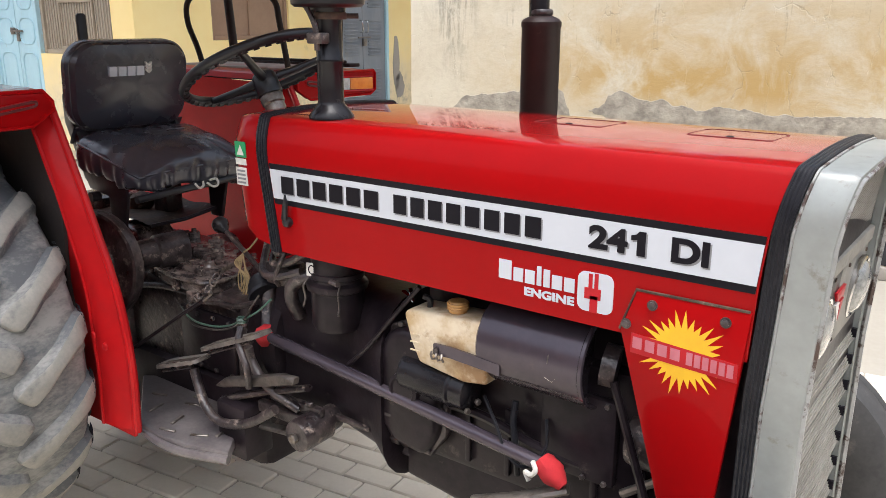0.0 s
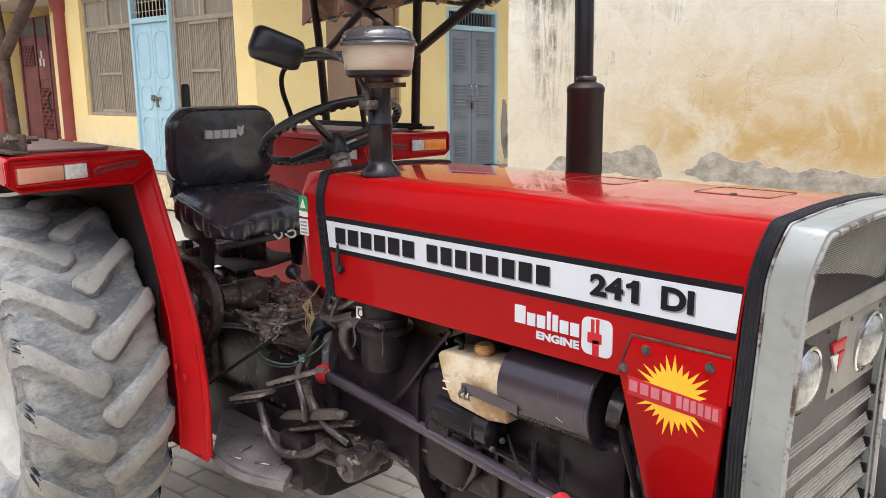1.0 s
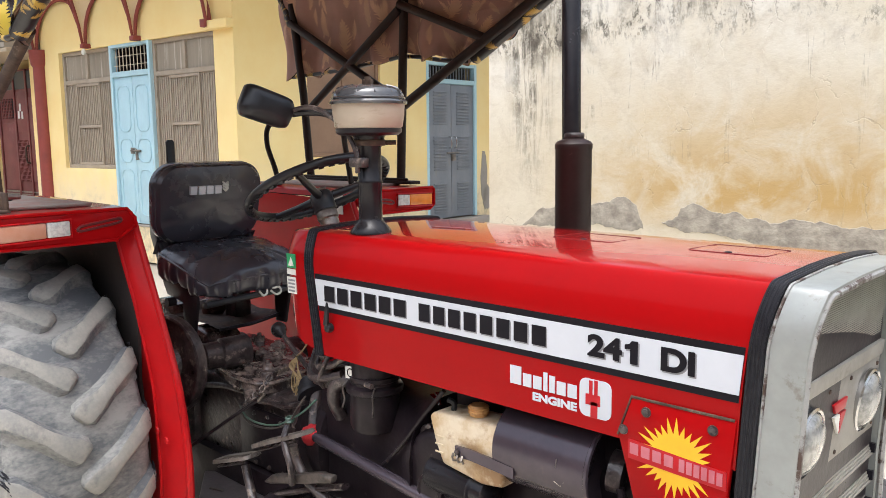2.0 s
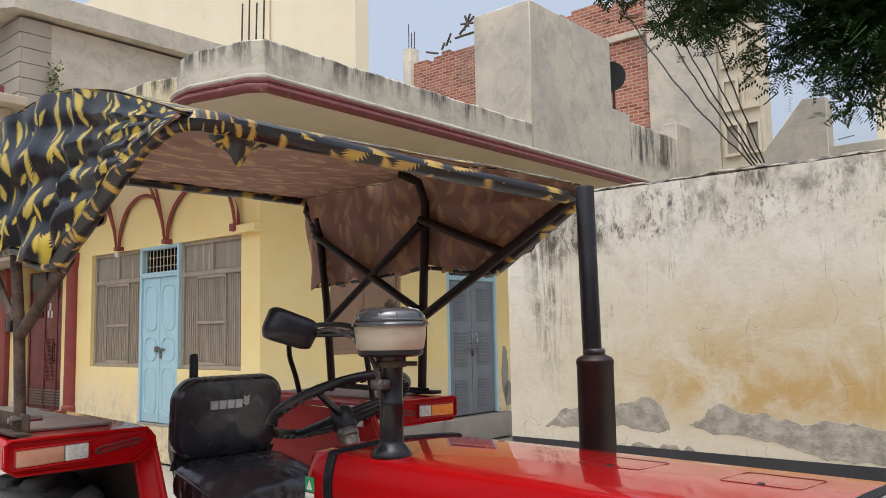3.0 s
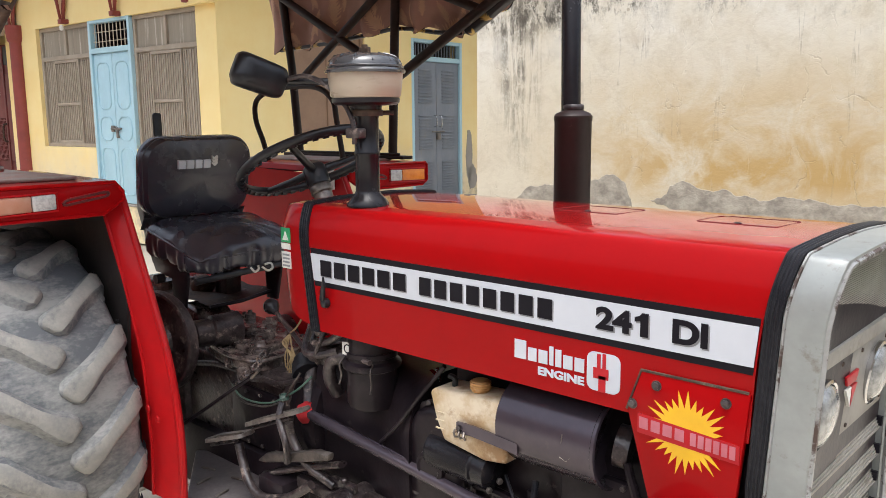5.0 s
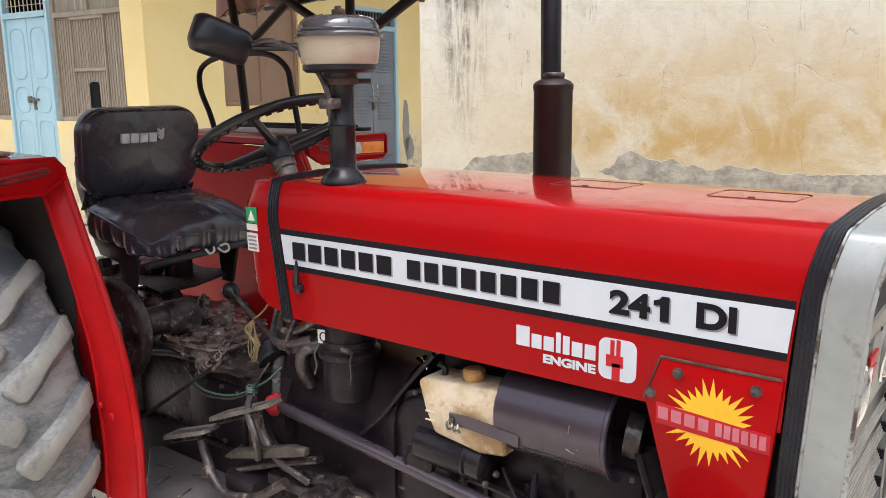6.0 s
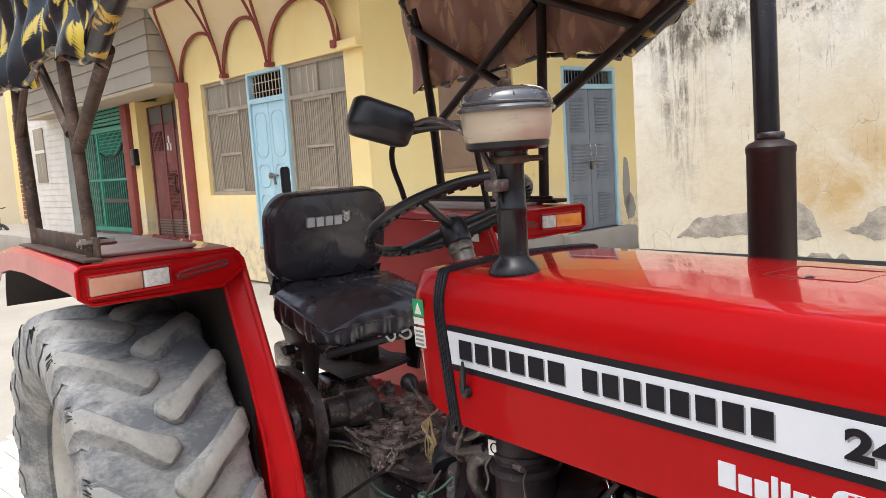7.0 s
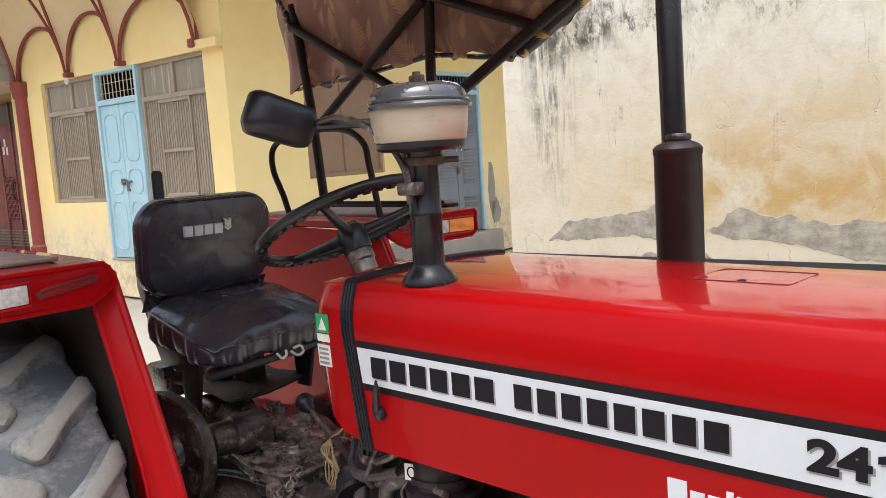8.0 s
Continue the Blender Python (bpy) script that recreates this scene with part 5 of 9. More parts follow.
def slanted(name, x0, x1, z0, z1, d, mat, parent, label=""):
    poly = [(x0 if isinstance(x0, float) else x0(z0), z0), (x1 if isinstance(x1, float) else x1(z0), z0), (x1 if isinstance(x1, float) else x1(z1), z1), (x0 if isinstance(x0, float) else x0(z1), z1)]
    return part(name, prism(poly, xz, Y0 - d, Y0 + 0.002), mat, parent, label)


BZ0, BZ1 = 1.132, 1.204
xl, xr = (lambda z: x_back(z) + 0.012), (lambda z: x_front(z) - 0.002)
slanted("band_border", xl, xr, BZ0 - 0.014, BZ1 + 0.014, 0.0015, BLACK, hood, "black band border")
band = slanted("band", xl, xr, BZ0, BZ1, 0.0028, WHITE, hood, "white side band")


def outline_poly(polys, name, mat, parent, d, to=xz, y=None):
    bm_ = bmesh.new()
    y = Y0 if y is None else y
    for poly in polys:
        prism(poly, to, y - d, y + 0.0006, bm=bm_)
    return part(name, bm_, mat, parent)


def block_word(x0, x1, z0, z1, count, gap, d, mat, shadow=None):
    """A word that becomes plain bars: one bar for each letter."""
    w_ = (x1 - x0 - gap * (count - 1)) / count
    for k in range(count):
        a = x0 + k * (w_ + gap)
        if shadow:
            outline_poly([[(a + 0.003, z0 - 0.003), (a + w_ + 0.003, z0 - 0.003), (a + w_ + 0.003, z1 - 0.003), (a + 0.003, z1 - 0.003)]], "letter_shadow", shadow, hood, d - 0.0006)
        outline_poly([[(a, z0), (a + w_, z0), (a + w_, z1), (a, z1)]], "letter_bar", mat, hood, d)


block_word(-1.493, -1.178, 1.148, 1.190, 6, 0.012, 0.0042, BLACK, SHADE)
block_word(-1.133, -0.760, 1.148, 1.190, 8, 0.012, 0.0042, BLACK, SHADE)


def lettering(text, height, width, x0, z0, d, mat, name, parent, y=None, depth=0.001):
    """Real characters in the built-in font, scaled to a box on the near side."""
    cu = bpy.data.curves.new("text", "FONT")
    cu.body, cu.extrude, cu.offset = text, 0.01, 0.042
    ob = new("text", cu)
    me = bpy.data.meshes.new_from_object(ob.evaluated_get(bpy.context.evaluated_depsgraph_get()))
    bpy.data.objects.remove(ob)
    co = np.array([v.co for v in me.vertices])
    lo, hi = co.min(0), co.max(0)
    y = Y0 if y is None else y
    for v in me.vertices:
        a, b, c = v.co
        v.co = (x0 + (a - lo[0]) / (hi[0] - lo[0]) * width, y - d + depth * (c < 0), z0 + (b - lo[1]) / (hi[1] - lo[1]) * height)
    me.materials.clear()
    return part(name, me, mat, parent)


lettering("24", 0.045, 0.078, -0.655, 1.146, 0.0036, SHADE, "number_shadow", hood)
lettering("24", 0.045, 0.078, -0.658, 1.149, 0.0046, BLACK, "number", hood)
for dx, dz, d, mat, nm in ((0.003, -0.003, 0.0036, SHADE, "number_shadow"), (0.0, 0.0, 0.0046, BLACK, "number")):
    one = ((-0.562, 0.0), (-0.546, 0.0), (-0.546, 0.045), (-0.559, 0.045), (-0.564, 0.039), (-0.574, 0.036), (-0.574, 0.027), (-0.562, 0.029))
    outline_poly([[(a + dx, 1.149 + b + dz) for a, b in one]], nm, mat, hood, d)
lettering("DI", 0.045, 0.067, -0.495, 1.146, 0.0036, SHADE, "number_shadow", hood)
lettering("DI", 0.045, 0.067, -0.498, 1.149, 0.0046, BLACK, "number", hood)
# maker's mark of the engine as plain shapes, and the word under it
for k, (a, b, h) in enumerate(((-0.856, -0.826, 0.040), (-0.821, -0.799, 0.028), (-0.794, -0.772, 0.028), (-0.767, -0.757, 0.040), (-0.752, -0.738, 0.036), (-0.733, -0.711, 0.028), (-0.706, -0.684, 0.028))):
    outline_poly([[(a, 1.052), (b, 1.052), (b, 1.052 + h), (a, 1.052 + h)]], "letter_bar", WHITE, hood, 0.0016)
lettering("ENGINE", 0.018, 0.112, -0.795, 1.026, 0.0016, WHITE, "word", hood)
mark = rounded(0.074, 0.078, 0.016)
outline_poly([[(a - 0.640, b + 1.062) for a, b in mark]], "emblem", WHITE, hood, 0.0016)
for lo, hi in (((-0.650, 1.022), (-0.634, 1.055)), ((-0.662, 1.048), (-0.628, 1.070)), ((-0.654, 1.070), (-0.646, 1.098)), ((-0.642, 1.070), (-0.634, 1.100))):
    outline_poly([[(lo[0], lo[1]), (hi[0], lo[1]), (hi[0], hi[1]), (lo[0], hi[1])]], "emblem_mark", CRIMSON, hood, 0.0024)

# hatches on the bonnet's top
for cx in (-0.86, -0.505):
    plate_ = part("hatch", sheet(lambda a, b: (cx - 0.082 + 0.164 * a, YC + 0.135 * b, HT + 0.0099 - 0.0222 * 0.135 * b - (0.0012 if a in (0, 1) or b in (0, 1) else 0)), 12, 8), RED, hood, "small red filler hatch", 80)
    part("hatch_seam", tube([(cx + a, YC + 0.065 + b, HT + 0.0095 - 0.0222 * (0.065 + b)) for a, b in rounded(0.168, 0.138, 0.010)], 0.0008, 5, closed=True), SEAM, plate_)
    part("finger_hole", lathe([(0.009, 0), (0.007, 0.003), (0.0, 0.002)], Matrix.Translation((cx, YC + 0.01, HT + 0.008)), 12), BLACK, plate_)

# lower side shield with its sunburst sign
shield_poly = [(-0.556, 1.085), (-0.350, 1.085), (-0.398, 0.55), (-0.452, 0.55), (-0.584, 1.005)]
shield = part("side_shield", prism(shield_poly, xz, Y0 - 0.006, Y0 + 0.010, 0.004), RED, tractor, "red side shield")
part("shield_seam", tube([(a, Y0 - 0.0045, b) for a, b in ((-0.354, 1.086), (-0.557, 1.086), (-0.585, 1.005))], 0.003, 5), RUSTY, shield)
for x, z in ((-0.524, 1.063), (-0.392, 1.060), (-0.572, 1.018)):
    b = lathe([(0.010, 0), (0.010, 0.002), (0.0068, 0.002), (0.0068, 0.006), (0.005, 0.007)], along((x, Y0 - 0.006, z), (x, Y0 - 1, z)), 12)
    part("bolt", b, GRIME, shield, "grimy round-headed bolt")
SX, SZ = -0.462, 0.985
burst = []
for k in range(56):
    a = 2 * math.pi * k / 56
    r = (0.078 + 0.010 * math.sin(k * 2.4), 0.050)[k % 2]
    burst.append((SX + r * 1.0 * math.cos(a), SZ + r * 0.95 * math.sin(a)))
bm = prism(burst, xz, Y0 - 0.0072, Y0 - 0.005)
part("sunburst", bm, GOLD, shield, "yellow sunburst sign")
part("sunburst_bar", prism([(SX - 0.098, SZ - 0.020), (SX + 0.098, SZ - 0.030), (SX + 0.098, SZ + 0.004), (SX - 0.098, SZ + 0.018)], xz, Y0 - 0.0080, Y0 - 0.006), CRIMSON, shield)
for k in range(4):
    a = SX - 0.094 + 0.024 * k
    part("letter_bar", prism([(a, SZ - 0.010 - 0.0015 * k), (a + 0.018, SZ - 0.011 - 0.0015 * k), (a + 0.018, SZ + 0.011 - 0.0015 * k), (a, SZ + 0.012 - 0.0015 * k)], xz, Y0 - 0.0088, Y0 - 0.007), PINKISH, shield)
for k in range(6):
    a = SX + 0.008 + 0.0145 * k
    part("letter_bar", prism([(a, SZ - 0.018 - 0.001 * k), (a + 0.011, SZ - 0.018 - 0.001 * k), (a + 0.011, SZ + 0.006 - 0.001 * k), (a, SZ + 0.006 - 0.001 * k)], xz, Y0 - 0.0088, Y0 - 0.007), PINKISH, shield)

# stickers and the choke lever on the cowl
for z0, z1, mat in ((1.222, 1.262, GREEN_TAG), (1.203, 1.219, PAPER), (1.150, 1.196, PAPER)):
    part("sticker", prism([(-1.662, z0), (-1.622, z0), (-1.624, z1), (-1.664, z1)], xz, Y0 - 0.0012, Y0 + 0.001), mat, cowl)
part("sticker", prism([(-1.656, 1.228), (-1.630, 1.228), (-1.643, 1.254)], xz, Y0 - 0.0022, Y0), PAPER, cowl)
for k in range(4):
    part("print_bar", prism([(-1.658, 1.155 + 0.010 * k), (-1.628, 1.155 + 0.010 * k), (-1.628, 1.160 + 0.010 * k), (-1.658, 1.160 + 0.010 * k)], xz, Y0 - 0.0022, Y0), SHADE, cowl)
lv = lathe([(0.012, 0), (0.014, 0.006), (0.011, 0.016), (0.003, 0.02)], along((-1.473, Y0, 1.078), (-1.473, Y0 - 1, 1.078)), 14)
part("lever", lv, PLASTIC, hood, "small black stop lever")
part("lever_arm", prism([(-1.484, 1.085), (-1.466, 1.085), (-1.463, 1.128), (-1.469, 1.150), (-1.474, 1.128)], xz, Y0 - 0.02, Y0 - 0.012, 0.002), PLASTIC, hood)

# the grey nose: wraps over the front, with the grille set in
rings = [hood_ring(lambda z, d=d: x_front(z) + 0.032 + d, HW + g, HT + g, 0.50, 0.042) for d, g in ((0.0, 0.0), (0.03, 0.0), (0.058, -0.001), (0.066, -0.004), (0.069, -0.012))]
nose = part("nose", skin(rings, 0.014), SILVER, tractor, "grey painted nose with chipped edges")
GX = 0.072


def front(y, z, d=0.0):
    """A point on the grille's plane, which leans forward at its top."""
    return (x_front(z) + 0.017 + GX + d, y, z)


def fplate(name, poly, d0, d1, mat, parent, label="", bevel=0.0):
    bm_ = bmesh.new()
    prism(poly, lambda a, b, c: front(a, b, c), d0, d1, bevel, bm=bm_)
    return part(name, bm_, mat, parent, label)


gl, gr = YC - HW + 0.024, YC + HW - 0.024
grille = fplate("grille", [(gl, 0.52), (gr, 0.52), (gr, HT - 0.07), (gr - 0.04, HT - 0.028), (gl + 0.04, HT - 0.028), (gl, HT - 0.07)], -0.035, -0.022, DARK, tractor, "grey louvred grille")
for k in range(34):
    z = 1.148 + 0.0045 * k
    inset = max(0, (z - (HT - 0.07))) * 0.9
    fplate("grille_wire", [(gl + inset + 0.01, z), (gr - inset - 0.01, z), (gr - inset - 0.01, z + 0.0026), (gl + inset + 0.01, z + 0.0026)], -0.020, -0.014, GRILLE, grille)
# added plate whose colour brightens the dark gaps between the wires
fplate("grille_backing", [(gl, 1.15), (gr, 1.15), (gr, HT - 0.07), (gr - 0.04, HT - 0.03), (gl + 0.04, HT - 0.03), (gl, HT - 0.07)], -0.0218, -0.0190, GRILLE, grille, "plate added to lighten the gaps between the wires")
fplate("grille_rail", [(gl, 1.118), (gr, 1.118), (gr, 1.150), (gl, 1.150)], -0.024, -0.004, GRILLE, grille, bevel=0.004)
lamp_panel = fplate("lamp_panel", [(gl, 0.955), (gr, 0.955), (gr, 1.118), (gl, 1.118)], -0.024, -0.010, GRILLE, grille, bevel=0.003)
for s in (-1, 1):
    c = Vector(front(YC + 0.165 * s, 1.036, -0.012))
    m_ = along(c, c + Vector((1, 0, -0.13)))
    part("headlight_ring", lathe([(0.067, 0), (0.068, 0.009), (0.064, 0.012), (0.060, 0.010), (0.060, 0)], m_, 36), CHROME, lamp_panel)
    part("headlight", lathe([(0.060, 0.004), (0.054, 0.016), (0.04, 0.024), (0.02, 0.028), (0.0, 0.029)], m_, 36), HEADGLASS, lamp_panel, "round ribbed glass headlight")
fplate("emblem", [(YC - 0.038, 1.074), (YC + 0.038, 1.074), (YC + 0.026, 1.054), (YC - 0.026, 1.054)], -0.010, -0.004, CRIMSON, lamp_panel, bevel=0.001)
fplate("emblem", [(YC - 0.034, 1.048), (YC - 0.002, 1.048), (YC - 0.002, 1.008)], -0.010, -0.004, PAPER, lamp_panel)
fplate("emblem", [(YC + 0.002, 1.048), (YC + 0.034, 1.048), (YC + 0.002, 1.008)], -0.010, -0.004, CRIMSON, lamp_panel)
for y, z in ((gl + 0.02, 1.10), (YC - 0.06, 1.105), (YC + 0.06, 1.105), (gr - 0.02, 1.10), (gl + 0.02, 0.97), (gr - 0.02, 0.97), (YC, 0.97)):
    c = Vector(front(y, z, -0.010))
    part("screw", lathe([(0.005, 0), (0.004, 0.003), (0, 0.004)], along(c, c + Vector((1, 0, -0.13))), 10), RUSTY, lamp_panel)
for k in range(7):
    z1 = 0.950 - 0.062 * k
    bm = bmesh.new()
    for j in range(9):
        t = j / 9
        z = z1 - 0.056 * (j + 1) / 9
        d = -0.022 + 0.020 * t
        prism([(gl + 0.004, z), (gr - 0.004, z), (gr - 0.004, z + 0.0048), (gl + 0.004, z + 0.0048)], lambda a, b, c: front(a, b, c), -0.026, d, bm=bm)
    part("louvre", bm, GRILLE, grille, "corrugated louvre")
    fplate("louvre_end", [(gr - 0.010, z1 - 0.05), (gr - 0.002, z1 - 0.05), (gr - 0.002, z1 - 0.03), (gr - 0.010, z1 - 0.03)], -0.02, 0.0, BLACK, grille)
part("nose_edge", tube([front(y, z, 0.010) for _, y, z in hood_ring(lambda z: 0, HW - 0.014, HT - 0.014, 0.50, 0.04)], 0.0065, 6), CHIPPED, nose, "chipped rusty edge")
part("nose_edge", tube(hood_ring(lambda z: x_front(z) + 0.036, HW + 0.001, HT + 0.001, 0.50, 0.042), 0.0030, 5), CHIPPED, nose)

# exhaust and air intake
MX, MY = -1.195, 2.055
ex = part("muffler", lathe([(0.03, 0.70), (0.052, 0.72), (0.0545, 0.735), (0.0545, 1.540), (0.0565, 1.543), (0.0565, 1.556), (0.050, 1.564), (0.028, 1.574), (0.028, 1.590)], Matrix.Translation((MX, MY, 0)), 32), PIPE, tractor, "tall dark brown exhaust muffler")
part("tail_pipe", lathe([(0.0285, -0.01), (0.0285, 0.500), (0.026, 0.505), (0.024, 0.490)], Matrix.Translation((MX - 0.008, MY, 1.580)) @ Matrix.Rotation(radians(-0.8), 4, "Y"), 24), GLOSS_BLACK, ex)
part("clamp", lathe([(0.030, 1.574), (0.032, 1.577), (0.032, 1.586), (0.029, 1.590)], Matrix.Translation((MX, MY, 0)), 24), GRIME, ex)
part("bracket", box((MX - 0.05, YC + 0.2, 0.95), (MX + 0.05, MY - 0.05, 0.985), 0.006), DARK, ex)

AX, AY = -1.405, 1.425
stack = part("air_intake", lathe([(0.055, 1.330), (0.055, 1.336), (0.044, 1.352), (0.034, 1.362), (0.0315, 1.37), (0.0315, 1.46), (0.033, 1.462), (0.033, 1.47), (0.0315, 1.472), (0.0315, 1.555), (0.040, 1.575), (0.042, 1.590)], Matrix.Translation((AX, AY, 0)), 28), GLOSS_BLACK, tractor, "black air intake stack with milky pre-cleaner bowl")
part("clamp", lathe([(0.042, 1.560), (0.0435, 1.562), (0.0435, 1.574), (0.042, 1.576)], Matrix.Translation((AX, AY, 0)), 24), RUSTY, stack)
part("clamp_screw", tube([(AX + 0.03, AY + 0.03, 1.568), (AX + 0.05, AY + 0.05, 1.568)], 0.006, 8), RUSTY, stack)
part("bowl_base", lathe([(0.040, 1.586), (0.078, 1.588), (0.086, 1.594), (0.087, 1.604), (0.080, 1.607)], Matrix.Translation((AX, AY, 0)), 40), PLASTIC, stack)
part("bowl", lathe([(0.083, 1.604), (0.089, 1.610), (0.0935, 1.640), (0.095, 1.664), (0.095, 1.670)], Matrix.Translation((AX, AY, 0)), 48), BOWL, stack, "milky dust bowl")
part("lid", lathe([(0.095, 1.666), (0.1015, 1.667), (0.1025, 1.673), (0.099, 1.677), (0.095, 1.680), (0.093, 1.692), (0.086, 1.704), (0.070, 1.712), (0.045, 1.716), (0.030, 1.714), (0.0, 1.716)], Matrix.Translation((AX, AY, 0)), 48), LID, stack, "smoked plastic lid")
part("lid_rib", lathe([(0.0955, 1.679), (0.0975, 1.681), (0.0975, 1.684), (0.0935, 1.687)], Matrix.Translation((AX, AY, 0)), 48), LID, stack)
for a in range(0, 360, 30):
    c_, s_ = math.cos(radians(a)), math.sin(radians(a))
    part("lid_ridge", tube([(AX + 0.050 * c_, AY + 0.050 * s_, 1.7155), (AX + 0.078 * c_, AY + 0.078 * s_, 1.7085), (AX + 0.092 * c_, AY + 0.092 * s_, 1.694)], 0.0024, 5), LID, stack)
part("wing_nut", box((AX - 0.018, AY - 0.006, 1.716), (AX + 0.018, AY + 0.006, 1.732), 0.004, bm=rod((AX, AY, 1.712), (AX, AY, 1.738), 0.008, 10)), RUSTY, stack)


# ---- rear wheels ----
def tyre_profile(R, w, rim):
    """Half section of a tractor tyre: (radius, offset across) pairs, from bead to bead."""
    h = w / 2
    return [(rim, -h * 0.72), (rim + 0.03, -h * 0.86), (rim + 0.10, -h * 1.0), (R - 0.12, -h * 1.02), (R - 0.065, -h * 0.96), (R - 0.045, -h * 0.86), (R - 0.036, -h * 0.55), (R - 0.030, 0),
            (R - 0.036, h * 0.55), (R - 0.045, h * 0.86), (R - 0.065, h * 0.96), (R - 0.12, h * 1.02), (rim + 0.10, h * 1.0), (rim + 0.03, h * 0.86), (rim, h * 0.72)]


def lug_mesh(R, w, side):
    """One worn lug at the top of the wheel (axis along y): a blunt bulb on the middle line, a neck that sweeps back,
    a wide foot at the shoulder and a tail down the sidewall; its flanks run out softly into the carcass."""
    h = w / 2
    path = []
    for t, wid, low in ((0.000, 0.014, 0.022), (0.012, 0.023, 0.011), (0.04, 0.031, 0.005), (0.09, 0.036, 0.002), (0.16, 0.036, 0.001), (0.25, 0.032, 0.0), (0.36, 0.027, 0.0), (0.48, 0.024, 0.001), (0.60, 0.024, 0.003), (0.72, 0.027, 0.006), (0.83, 0.032, 0.011), (0.93, 0.035, 0.020)):
        path.append((side * (t * h - 0.006), -0.285 * t ** 0.92 + 0.02 * math.sin(math.pi * t), wid, R - 0.004 - low, R - 0.042 - 0.012 * t * t))
    on_tread = len(path)
    path.append((side * h * 1.0, -0.275, 0.036, R - 0.042, R - 0.085))
    path.append((side * h * 1.035, -0.272, 0.034, R - 0.085, R - 0.120))
    path.append((side * h * 1.03, -0.272, 0.026, R - 0.125, R - 0.145))
    path.append((side * h * 1.015, -0.27, 0.015, R - 0.165, R - 0.17))
    shape = ((-1, 0.036, -0.06), (-1, 0.022, 0.06), (-1, 0.010, 0.30), (-1, 0.002, 0.72), (-1, -0.004, 0.93), (-1, -0.010, 0.99), (0, 0.0, 1.03), (1, -0.010, 0.99), (1, -0.004, 0.93), (1, 0.002, 0.72), (1, 0.010, 0.30), (1, 0.022, 0.06), (1, 0.036, -0.06))
    rings = []
    for k, (y, ang, wid, ro, ri) in enumerate(path):
        a, b = path[max(0, k - 1)], path[min(k + 1, on_tread - 1)]
        ty, ts = b[0] - a[0], R * (b[1] - a[1])
        ln = math.hypot(ty, ts) or 1.0
        turned = min(1.0, max(0.0, (k - on_tread + 4) / 4))
        ny, ns = -ts / ln * side * (1 - turned), ty / ln * side * (1 - turned) + turned
        ring = []
        for sg, more, f in shape:
            da = sg * (wid + more * (0.55 if k < 3 or k > on_tread else 1.0))
            r = ri + (ro - ri) * f + 0.0025 * noise.noise((y * 40, da * 40, k)) + 0.0015 * noise.noise((y * 130, da * 130, 7))
            d = da + 0.0035 * noise.noise((y * 50, 3 * side, da * 30))
            q = ang + ns * d / R
            ring.append((r * math.sin(q), y + ny * d, r * math.cos(q)))
        rings.append(ring)
    return finish(loft(rings), 36)


LUGS = {s: lug_mesh(0.612, 0.42, s) for s in (-1, 1)}
for me in LUGS.values():
    me.materials.append(LUG)
    me.materials.append(TYRE)
    for f_ in me.polygons:
        f_.material_index = 0 if 4 <= f_.index % 13 <= 7 and f_.index < 13 * 14 else 1


def shoulder_splits(R, w, side):
    """Short dark splits in the rubber where a lug meets the shoulder."""
    bm_ = bmesh.new()
    rng_ = random.Random(3)
    for k in range(5):
        q0 = -0.255 - 0.020 * k + rng_.uniform(-0.004, 0.004)
        pts = []
        for t in range(5):
            r = R - 0.034 - (0.016 + 0.006 * (k % 2)) * t * 0.55
            q = q0 - 0.010 * t + rng_.uniform(-0.003, 0.003)
            pts.append((r * math.sin(q), side * w / 2 * (0.965 + 0.012 * t + 0.02 * (k in (1, 2))), r * math.cos(q)))
        tube(pts, [0.0008, 0.003, 0.004, 0.003, 0.0008], 5, bm_)
    me = finish(bm_)
    me.materials.append(RUBBER)
    return me


SPLITS = {s: shoulder_splits(0.612, 0.42, s) for s in (-1, 1)}


